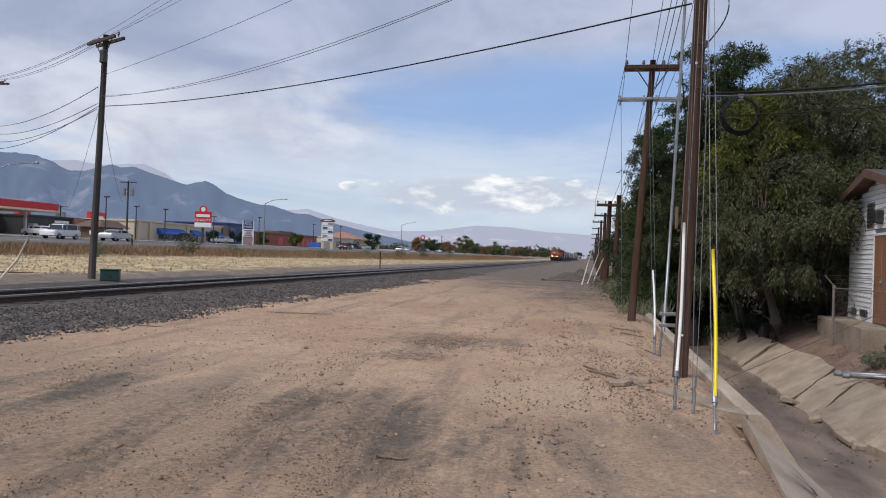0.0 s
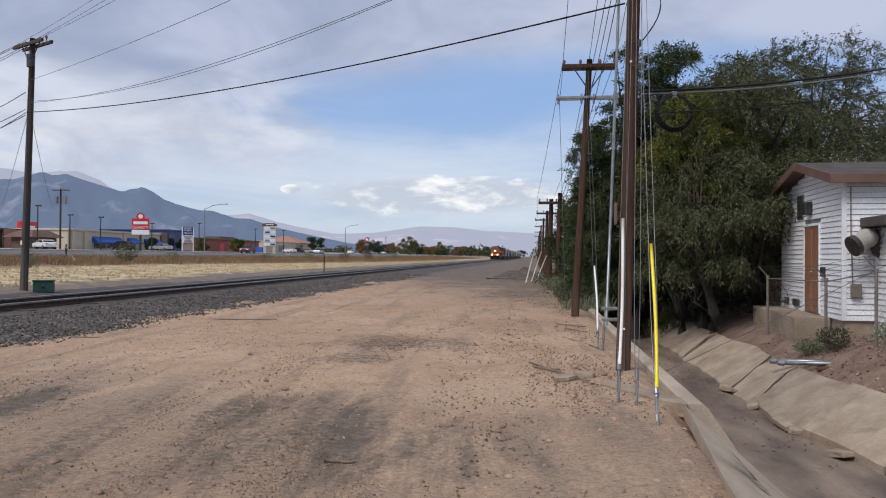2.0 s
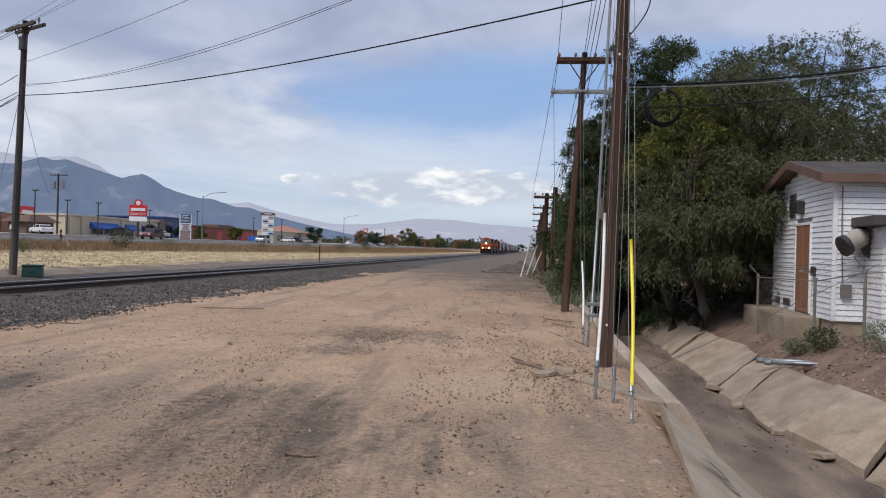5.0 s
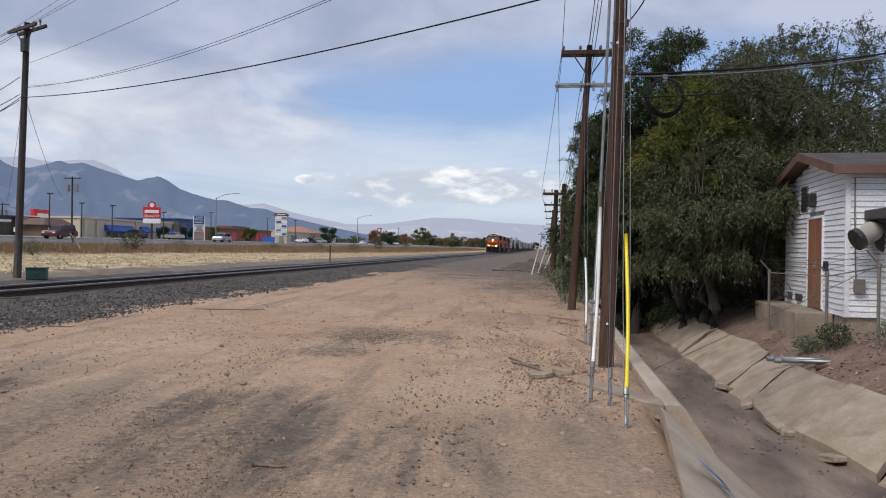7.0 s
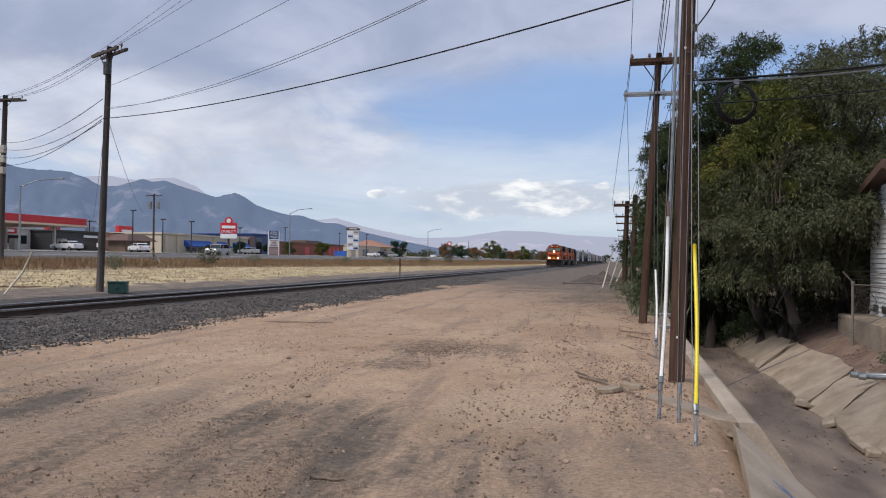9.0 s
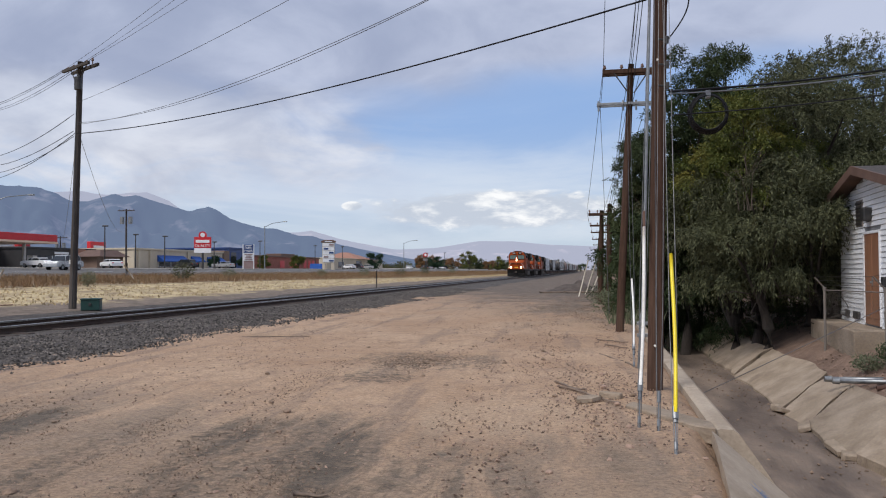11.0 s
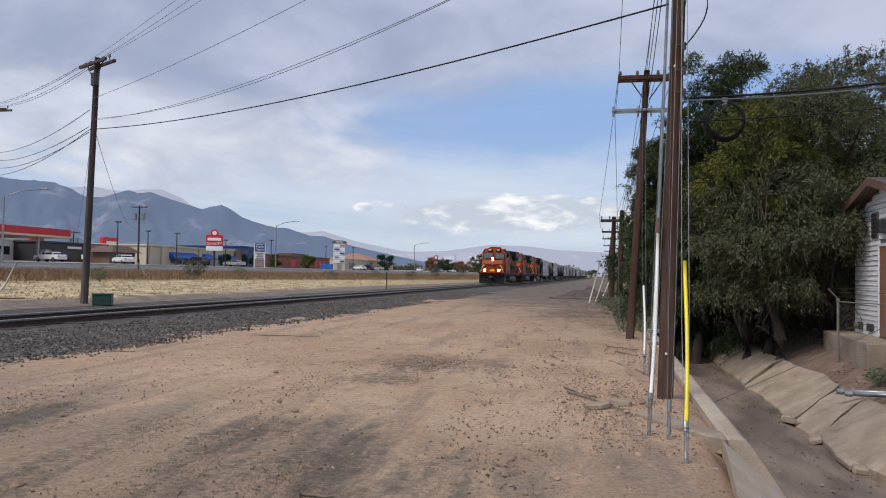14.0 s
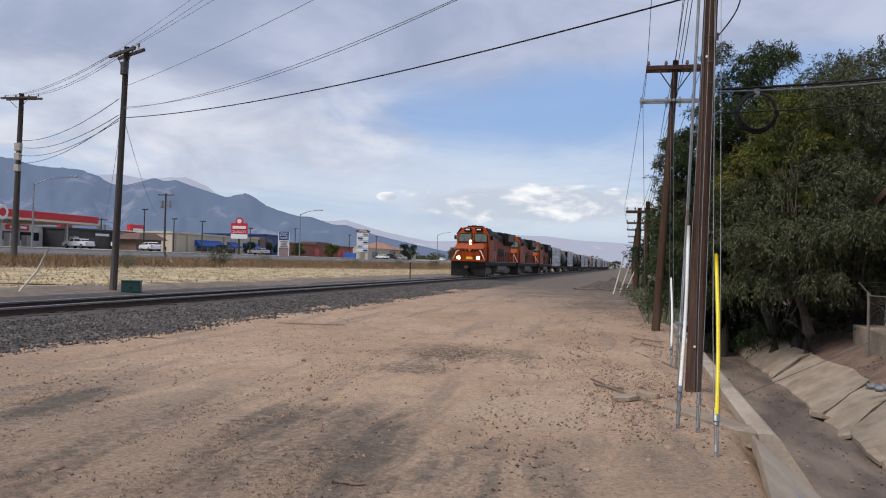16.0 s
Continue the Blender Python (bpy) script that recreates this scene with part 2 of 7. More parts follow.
TANKPAINT = surf("sooty_tank_paint", (0.012, 0.011, 0.011), (0.022, 0.020, 0.020), 1, 0.5, 0, 20, 0.04, dirt=(0.03, 0.026, 0.024))
CARPINK = surf("faded_pinkish_wagon_paint", (0.30, 0.22, 0.21), (0.36, 0.27, 0.26), 1, 0.6, 0, 20, 0.05, dirt=(0.3, 0.22, 0.2))
CARBROWN = surf("brown_wagon_paint", (0.13, 0.07, 0.05), (0.18, 0.10, 0.07), 1, 0.7, 0, 20, 0.05, dirt=(0.08, 0.05, 0.04))
CARGREY = surf("grey_hopper_paint", (0.2, 0.205, 0.21), (0.28, 0.28, 0.28), 1, 0.6, 0, 20, 0.05, dirt=(0.2, 0.18, 0.16))
RED = surf("red_sign_enamel", (0.55, 0.012, 0.02), (0.62, 0.02, 0.028), 1, 0.4, 0, 20, 0.02)
CREAM = surf("cream_stucco", (0.56, 0.48, 0.36), (0.62, 0.54, 0.42), 0.6, 0.85, 0, 12, 0.2, dirt=(0.48, 0.41, 0.32))
WHITEB = surf("white_store_panel", (0.62, 0.60, 0.57), (0.68, 0.66, 0.63), 0.6, 0.6, 0, 12, 0.05)
STRIPE = surf("orange_white_stripe", (0.78, 0.55, 0.38), (0.82, 0.6, 0.44), 0.6, 0.5, 0, 12, 0.02)
BLACKW = surf("black_cladding", (0.022, 0.022, 0.024), (0.035, 0.034, 0.035), 0.6, 0.5, 0, 12, 0.05)
BRICK = surf("red_brick_wall", (0.27, 0.085, 0.06), (0.33, 0.115, 0.085), 0.8, 0.85, 0, 14, 0.2, dirt=(0.22, 0.07, 0.055))
BROWNWALL = surf("tan_brown_wall", (0.20, 0.135, 0.10), (0.24, 0.165, 0.125), 0.8, 0.85, 0, 14, 0.2)
BLUEAWN = surf("blue_awning_cloth", (0.015, 0.085, 0.36), (0.02, 0.11, 0.43), 2, 0.7, 0, 30, 0.1)
BLUEDARK = surf("dark_blue_panel", (0.012, 0.045, 0.17), (0.02, 0.06, 0.21), 1, 0.5, 0, 20, 0.02)
TERRA = surf("terracotta_tile", (0.32, 0.16, 0.11), (0.38, 0.20, 0.14), 2, 0.8, 0, 8, 0.5)
SIGNWHITE = surf("white_sign_face", (0.78, 0.79, 0.8), (0.84, 0.85, 0.86), 1, 0.4, 0, 20, 0.0)
SILVER = surf("silver_car_paint", (0.5, 0.51, 0.52), (0.56, 0.57, 0.58), 1, 0.3, 0.5, 20, 0.0)
WHITECAR = surf("white_car_paint", (0.78, 0.79, 0.8), (0.82, 0.83, 0.84), 1, 0.3, 0.0, 20, 0.0)
DARKCAR = surf("dark_car_paint", (0.03, 0.03, 0.035), (0.045, 0.04, 0.045), 1, 0.25, 0.2, 20, 0.0)
MAROON = surf("maroon_car_paint", (0.10, 0.02, 0.025), (0.13, 0.03, 0.035), 1, 0.25, 0.2, 20, 0.0)
BLUEPAINT = surf("blue_spray_paint", (0.05, 0.14, 0.32), (0.10, 0.22, 0.42), 9, 0.6, 0, 50, 0.0)
for m in (ORANGE, ORANGE_SIDE, ENGBLACK, CARWHITE, CARPINK, CARGREY, TANKPAINT, RUBBER, POLE):
    for nd in m.node_tree.nodes:
        if nd.type == "BSDF_PRINCIPLED":
            nd.inputs["Specular IOR Level"].default_value = 0.12   # dull and grimy
BARK = surf("rough_grey_bark", (0.036, 0.028, 0.023), (0.06, 0.048, 0.04), 4, 0.95, 0, 20, 0.8, 0.03, stretch=(3, 3, 0.6))
ELM = leaf_mat("elm_leaf", (0.016, 0.030, 0.011), (0.052, 0.070, 0.026), (0.060, 0.070, 0.026))
ELM_GREY = leaf_mat("grey_green_leaf", (0.030, 0.036, 0.019), (0.112, 0.118, 0.058), (0.078, 0.084, 0.037))
ELM_YELLOW = leaf_mat("yellowing_leaf", (0.045, 0.068, 0.014), (0.12, 0.125, 0.026), (0.17, 0.145, 0.028))
PINE = leaf_mat("dark_conifer_needles", (0.012, 0.035, 0.018), (0.03, 0.06, 0.03), (0.02, 0.045, 0.02))
AUTUMN = leaf_mat("rust_autumn_leaf", (0.15, 0.07, 0.035), (0.22, 0.12, 0.05), (0.12, 0.09, 0.04))
SAGE = leaf_mat("sage_leaf", (0.10, 0.12, 0.07), (0.17, 0.18, 0.11), (0.13, 0.12, 0.07))
DRYGRASS = leaf_mat("dry_brown_grass", (0.16, 0.095, 0.05), (0.27, 0.18, 0.095), (0.20, 0.10, 0.05))
STRAWM = leaf_mat("bleached_straw", (0.38, 0.29, 0.16), (0.50, 0.40, 0.23), (0.32, 0.24, 0.14))


# ---- mesh helpers ----
def box(bm, lo, hi, bev=0.0, m=None):
    """A box from corner to corner, its edges rounded by bev."""
    r = bmesh.ops.create_cube(bm, size=1)["verts"]
    lo, hi = Vector(lo), Vector(hi)
    mm = Matrix.Translation((lo + hi) / 2) @ Matrix.Diagonal((*(hi - lo), 1))
    bmesh.ops.transform(bm, matrix=(m @ mm) if m else mm, verts=r)
    if bev:
        edges = list({e for v in r for e in v.link_edges})
        bmesh.ops.bevel(bm, geom=edges, offset=bev, segments=2, affect="EDGES", profile=0.5)
    return bm


def rod(bm, a, b, r0, r1=None, n=10, caps=True):
    """A round bar from a to b."""
    a, b = Vector(a), Vector(b)
    r1 = r0 if r1 is None else r1
    q = (b - a).to_track_quat("Z", "Y").to_matrix().to_4x4()
    m = Matrix.Translation((a + b) / 2) @ q
    bmesh.ops.create_cone(bm, cap_ends=caps, segments=n, radius1=r0, radius2=r1, depth=(b - a).length, matrix=m)
    return bm


def tube(bm, pts, r, n=6):
    """A round bar bent along points."""
    pts = [Vector(p) for p in pts]
    rings = []
    for i, p in enumerate(pts):
        d = (pts[min(i + 1, len(pts) - 1)] - pts[max(i - 1, 0)]).normalized()
        s = d.cross(Vector((0, 0, 1)))
        s = s.normalized() if s.length > 1e-4 else Vector((1, 0, 0))
        u = s.cross(d).normalized()
        rr = r(i / (len(pts) - 1)) if callable(r) else r
        rings.append([bm.verts.new(p + (s * math.cos(a) + u * math.sin(a)) * rr) for a in [2 * math.pi * k / n for k in range(n)]])
    for a, b in zip(rings, rings[1:]):
        for k in range(n):
            bm.faces.new((a[k], a[(k + 1) % n], b[(k + 1) % n], b[k]))
    bm.faces.new(rings[0]), bm.faces.new(rings[-1][::-1])
    return bm


def prism(bm, outline, axis, lo, hi):
    """An outline of 2D points, pushed from lo to hi along an axis (0 x, 1 y, 2 z)."""
    def at(p, h):
        v = list(p)
        v.insert(axis, h)
        return bm.verts.new(v)
    a, b = [at(p, lo) for p in outline], [at(p, hi) for p in outline]
    n = len(outline)
    bm.faces.new(a), bm.faces.new(b[::-1])
    for i in range(n):
        bm.faces.new((a[i], b[i], b[(i + 1) % n], a[(i + 1) % n]))
    bmesh.ops.recalc_face_normals(bm, faces=bm.faces)
    return bm


def mesh_of(name, bm, material, smooth=False):
    me = bpy.data.meshes.new(name)
    bm.to_mesh(me)
    bm.free()
    me.materials.append(material)
    if smooth:
        me.polygons.foreach_set("use_smooth", [True] * len(me.polygons))
    return me


def part(name, bm, material, parent, label="", smooth=False):
    ob = new(name, mesh_of(name, bm, material, smooth))
    ob.parent = parent
    return tagged(ob, label)


def share(name, me, parent, m):
    ob = new(name, me)
    ob.parent = parent
    ob.matrix_basis = m
    return ob


def thing(name, m, label, category, group="", kind=""):
    ob = new(name)
    ob.matrix_basis = m
    return tagged(ob, label, category, group, kind)


def B():
    return bmesh.new()


def soup(name, verts, faces, material, smooth=False):
    me = bpy.data.meshes.new(name)
    me.from_pydata(verts.tolist() if hasattr(verts, "tolist") else verts, [], faces.tolist() if hasattr(faces, "tolist") else faces)
    me.materials.append(material)
    if smooth:
        me.polygons.foreach_set("use_smooth", [True] * len(me.polygons))
    return me


# ---- ground ----
TRACK_X, RAIL_Z = -13.95, 0.41
LEFT = [(-2600, 12), (-600, 6.5), (-150, 3.6), (-84, 2.4), (-62, 1.95), (-40, 1.40), (-28, 0.88), (-20, 0.50), (-17.4, 0.36), (-15.6, 0.16), (-12.3, 0.16), (-9.3, 0.06), (-6, 0.02), (0, 0.0), (1.5, 0.0)]


def toe(y):
    """Where the channel's far bank begins."""
    return 4.0 + 0.10 * max(0.0, min(14 - y, 9)) - 0.012 * max(0.0, min(y - 16, 30))


def brink(y):
    """Where the ground gives way to the channel's near lining."""
    return 1.72 - 0.085 * max(0.0, min(9.4 - y, 6))


def gz(x, y):
    """Height of the ground."""
    edge = min(1.5, brink(y) - 0.04)
    if x <= edge:
        for (xa, za), (xb, zb) in zip(LEFT, LEFT[1:]):
            if x <= xb:
                return za + (zb - za) * max(0.0, (x - xa)) / (xb - xa)
    t = toe(y)
    prof = [(edge, 0.0), (edge + 0.3, -0.10 if y > 9.4 else -0.36), (2.8, -1.2), (t, -1.2), (t + 1.0, -0.62), (t + 1.35, -0.45), (6.2, 0.02), (8, 0.22), (40, 0.5), (3000, 5)]
    for (xa, za), (xb, zb) in zip(prof, prof[1:]):
        if x <= xb:
            return za + (zb - za) * (x - xa) / (xb - xa)
    return 5


def ground_material():
    m, nt, p = shader("dirt_and_field")
    t = nt.nodes.new("ShaderNodeTexCoord").outputs["Object"]
    sp = nt.nodes.new("ShaderNodeSeparateXYZ")
    nt.links.new(t, sp.inputs[0])
    x, y = sp.outputs[0], sp.outputs[1]
    n_l, n_m, n_f = noise_node(nt, t, 0.28, 6, 0.6, 0.3), noise_node(nt, t, 2.2, 6, 0.62, 0.2), noise_node(nt, t, 22, 8, 0.78)
    # pink granite dirt
    dirt = mix_rgb(nt, step(nt, n_l, 0.34, 0.66), (0.40, 0.255, 0.156), (0.50, 0.342, 0.222))
    dirt = mix_rgb(nt, step(nt, n_m, 0.46, 0.72, 0, 0.55), dirt, (0.25, 0.165, 0.12))
    n_s = noise_node(nt, t, 7.0, 8, 0.75, 0.3)
    dirt = mix_rgb(nt, step(nt, n_s, 0.54, 0.66, 0, 0.6), dirt, (0.21, 0.145, 0.11))
    dirt = mix_rgb(nt, step(nt, n_s, 0.46, 0.34, 0, 0.4), dirt, (0.58, 0.43, 0.30))
    # wheel ruts that run along the track
    rut_v = combine(nt, math_node(nt, "MULTIPLY", math_node(nt, "ADD", x, math_node(nt, "MULTIPLY", y, 0.045)), 1.1), math_node(nt, "MULTIPLY", y, 0.10), 0.0)
    rut = noise_node(nt, rut_v, 1.6, 6, 0.6, 0.35)
    dirt = mix_rgb(nt, step(nt, rut, 0.53, 0.64, 0, 0.5), dirt, (0.21, 0.15, 0.115))

    def blot(cx, cy, rx, ry, edge=0.5, turn=0.0):
        """A ragged stain round a point."""
        ca, sa = math.cos(radians(turn)), math.sin(radians(turn))
        ax, ay = math_node(nt, "SUBTRACT", x, cx), math_node(nt, "SUBTRACT", y, cy)
        u = math_node(nt, "ADD", math_node(nt, "MULTIPLY", ax, ca / rx), math_node(nt, "MULTIPLY", ay, sa / rx))
        v = math_node(nt, "SUBTRACT", math_node(nt, "MULTIPLY", ay, ca / ry), math_node(nt, "MULTIPLY", ax, sa / ry))
        d = math_node(nt, "ADD", math_node(nt, "MULTIPLY", u, u), math_node(nt, "MULTIPLY", v, v))
        d = math_node(nt, "ADD", d, math_node(nt, "MULTIPLY", math_node(nt, "SUBTRACT", rag, 0.5), 7.0))
        return step(nt, d, 1.0 + edge, 1.0 - edge)

    rag_v = combine(nt, math_node(nt, "MULTIPLY", math_node(nt, "ADD", x, math_node(nt, "MULTIPLY", y, 0.05)), 1.25), math_node(nt, "MULTIPLY", y, 0.30), 0.0)
    rag = noise_node(nt, rag_v, 1.5, 9, 0.72, 0.5)
    # dark crumbly bands left by wheels, and oily or gravelly patches
    band_v = combine(nt, math_node(nt, "MULTIPLY", math_node(nt, "ADD", x, math_node(nt, "MULTIPLY", y, 0.07)), 1.0), math_node(nt, "MULTIPLY", y, 0.13), 5.0)
    bands = noise_node(nt, band_v, 1.15, 4, 0.5, 0.25)
    crumb = noise_node(nt, t, 9.0, 8, 0.75, 0.6)
    grain_ = step(nt, math_node(nt, "ADD", math_node(nt, "MULTIPLY", bands, 1.0), math_node(nt, "MULTIPLY", crumb, 0.55)), 0.72, 0.90)
    grey = mix_rgb(nt, step(nt, n_m, 0.35, 0.7), (0.085, 0.066, 0.048), (0.145, 0.113, 0.083))
    ash = mix_rgb(nt, step(nt, n_m, 0.35, 0.7), (0.215, 0.16, 0.115), (0.285, 0.215, 0.155))
    for spot in ((-3.8, 7.0, 4.2, 2.6, 0.9), (0.5, 6.9, 0.9, 1.9, 0.8), (-7.5, 9.0, 3.4, 2.4, 0.9), (-1.2, 37, 1.6, 8, 0.9)):
        dirt = mix_rgb(nt, math_node(nt, "MULTIPLY", blot(*spot), 0.45), dirt, ash)
    zone = math_node(nt, "MAXIMUM", blot(-3.6, 7.3, 3.2, 1.9, 0.9), blot(-6.3, 8.3, 1.8, 0.9, 0.9))
    dirt = mix_rgb(nt, math_node(nt, "MULTIPLY", math_node(nt, "MULTIPLY", zone, grain_), 0.95), dirt, grey)
    for spot in ((-2.6, 15.0, 1.25, 1.5, 0.7), (-2.9, 12.8, 0.7, 0.5, 0.7), (-1.1, 36, 1.1, 4.5, 0.7)):
        dirt = mix_rgb(nt, math_node(nt, "MULTIPLY", math_node(nt, "MULTIPLY", blot(*spot), step(nt, crumb, 0.40, 0.58)), 0.85), dirt, grey)
    gold = blot(-0.6, 9.9, 0.9, 1.0, 0.9)
    dirt = mix_rgb(nt, math_node(nt, "MULTIPLY", gold, 0.5), dirt, (0.50, 0.36, 0.24))
    dirt = mix_rgb(nt, math_node(nt, "MULTIPLY", step(nt, math_node(nt, "ADD", y, math_node(nt, "ADD", math_node(nt, "MULTIPLY", x, 1.6), math_node(nt, "MULTIPLY", math_node(nt, "SUBTRACT", n_l, 0.5), 60.0))), 21, 52), 0.9), dirt, mix_rgb(nt, step(nt, n_m, 0.38, 0.64), (0.055, 0.045, 0.037), (0.17, 0.13, 0.10)))
    # damp edge towards the channel and earth bank beyond it
    earth = mix_rgb(nt, step(nt, n_m, 0.3, 0.7), (0.15, 0.095, 0.068), (0.25, 0.165, 0.12))
    xr = math_node(nt, "ADD", x, math_node(nt, "MULTIPLY", math_node(nt, "SUBTRACT", n_m, 0.5), 1.2))
    col = mix_rgb(nt, step(nt, xr, 1.5, 2.2), dirt, earth)
    # west of the track: cinders, straw, dry field
    xl = math_node(nt, "ADD", x, math_node(nt, "MULTIPLY", math_node(nt, "SUBTRACT", noise_node(nt, t, 0.5, 5, 0.65), 0.5), 5.0))
    cinder = mix_rgb(nt, step(nt, n_m, 0.35, 0.7), (0.14, 0.108, 0.083), (0.25, 0.19, 0.145))
    straw = mix_rgb(nt, step(nt, noise_node(nt, combine(nt, x, math_node(nt, "MULTIPLY", y, 0.4), 0.0), 1.4, 6, 0.65), 0.36, 0.6), (0.28, 0.205, 0.125), (0.60, 0.475, 0.27))
    field = mix_rgb(nt, step(nt, n_m, 0.3, 0.7), (0.20, 0.135, 0.075), (0.30, 0.215, 0.12))
    far = mix_rgb(nt, step(nt, n_l, 0.3, 0.7), (0.28, 0.25, 0.21), (0.36, 0.32, 0.27))
    col = mix_rgb(nt, step(nt, xl, -11.5, -12.5), col, cinder)
    col = mix_rgb(nt, step(nt, xl, -19.0, -20.2), col, straw)
    xf = math_node(nt, "SUBTRACT", xl, math_node(nt, "MULTIPLY", step(nt, y, 45, 135), 6.0))
    col = mix_rgb(nt, step(nt, xf, -27.5, -29.0), col, field)
    col = mix_rgb(nt, step(nt, x, -39, -41), col, far)
    col = mix_rgb(nt, 0.55, col, mix_rgb(nt, step(nt, n_f, 0.34, 0.66), (0.35, 0.35, 0.35), (1.25, 1.28, 1.28)), "MULTIPLY")
    nt.links.new(col, p.inputs["Base Color"])
    p.inputs["Roughness"].default_value = 0.95
    h = math_node(nt, "ADD", math_node(nt, "MULTIPLY", n_f, 0.35), math_node(nt, "ADD", math_node(nt, "MULTIPLY", n_m, 1.0), math_node(nt, "MULTIPLY", rut, 0.9)))
    bump(nt, p, h, 1.0, 0.05)
    return m


def axis(*runs):
    vals = []
    for lo, hi, s in runs:
        vals += list(np.arange(lo, hi - 1e-6, s))
    return vals + [runs[-1][1]]


def build_ground():
    xs = axis((-2600, -600, 400), (-600, -150, 90), (-150, -60, 15), (-60, -20, 2), (-20, -10, 0.6), (-10, 9, 0.22), (9, 14, 0.6), (14, 40, 4), (40, 600, 80), (600, 3000, 600))
    ys = axis((-700, -40, 120), (-40, 2, 3), (2, 20, 0.18), (20, 45, 0.4), (45, 120, 1.2), (120, 700, 20), (700, 4300, 300))
    verts = []
    for yv in ys:
        for xv in xs:
            z = gz(xv, yv)
            if -10 < xv < 1.6 and -5 < yv < 100:
                k = 0.028 * noise.noise((xv * 1.3 + yv * 0.06, yv * 0.22, 1.0)) + 0.018 * noise.noise((xv * 2.6, yv * 2.0, 7.0)) + 0.010 * noise.noise((xv * 7, yv * 7, 3.0))
                k += min(1, max(0, (yv - 13) / 12)) * (0.045 * noise.noise((xv * 0.9, yv * 0.5, 11.0)) + 0.035 * noise.noise((xv * 1.9, yv * 1.1, 13.0)))
                z += k * max(0, min(1, (brink(yv) - 0.05 - xv) * 3))
            elif xv >= 1.6 and xv < 40:
                z += 0.05 * noise.noise((xv * 1.1, yv * 1.1, 4.0)) if xv > toe(yv) + 1.2 else 0
            elif -40 < xv < -16:
                z += 0.06 * noise.noise((xv * 0.5, yv * 0.5, 9.0))
            verts.append((xv, yv, z))
    nx = len(xs)
    faces = [(j * nx + i, j * nx + i + 1, (j + 1) * nx + i + 1, (j + 1) * nx + i) for j in range(len(ys) - 1) for i in range(nx - 1)]
    ob = new("ground", soup("ground", verts, faces, ground_material(), True))
    tagged(ob, "pinkish compacted dirt lot with ruts and dry straw field", "ground", kind="structure")


build_ground()


def stones(name, n, place, size, material, label, seed):
    """Loose stones, each a rough eight-sided lump."""
    rng = np.random.default_rng(seed)
    base = np.array([(1, 0, 0), (-1, 0, 0), (0, 1, 0), (0, -1, 0), (0, 0, 1), (0, 0, -1)], float)
    tri = np.array([(0, 2, 4), (2, 1, 4), (1, 3, 4), (3, 0, 4), (2, 0, 5), (1, 2, 5), (3, 1, 5), (0, 3, 5)])
    pos = np.array([place(rng) for _ in range(n)])
    s = (size[0] + (size[1] - size[0]) * rng.random((n, 1, 1)) ** 2.6) * rng.uniform(0.6, 1.25, (n, 6, 1)) * np.array([1, 1, 0.7])
    a = rng.uniform(0, 6.283, n)
    v = base[None] * s
    ca, sa = np.cos(a)[:, None], np.sin(a)[:, None]
    tilt = rng.uniform(-0.5, 0.5, (n, 1))
    v = np.stack([v[..., 0] * ca - v[..., 1] * sa, v[..., 0] * sa + v[..., 1] * ca, v[..., 2] + v[..., 0] * tilt], -1) + pos[:, None]
    f = (tri[None] + 6 * np.arange(n)[:, None, None]).reshape(-1, 3)
    ob = new(name, soup(name, v.reshape(-1, 3), f, material))
    return tagged(ob, label, "gravel", kind="stuff")


def shoulder(y):
    """Where the ballast thins out into the dirt."""
    return -9.25 + 0.55 * noise.noise((0.0, y * 0.22, 2.0)) + 0.3 * noise.noise((5.0, y * 0.9, 2.0))


def bed_z(x, y):
    """Top of the ballast."""
    d = abs(x - TRACK_X)
    if d < 1.75:
        return 0.222
    if x > TRACK_X:
        f = (d - 1.75) / (shoulder(y) - TRACK_X - 1.75)
        return 0.222 + (gz(shoulder(y), y) + 0.005 - 0.222) * min(1, f) ** 0.8
    return 0.222 + 0.15 * min(1, (d - 1.75) / 1.5)


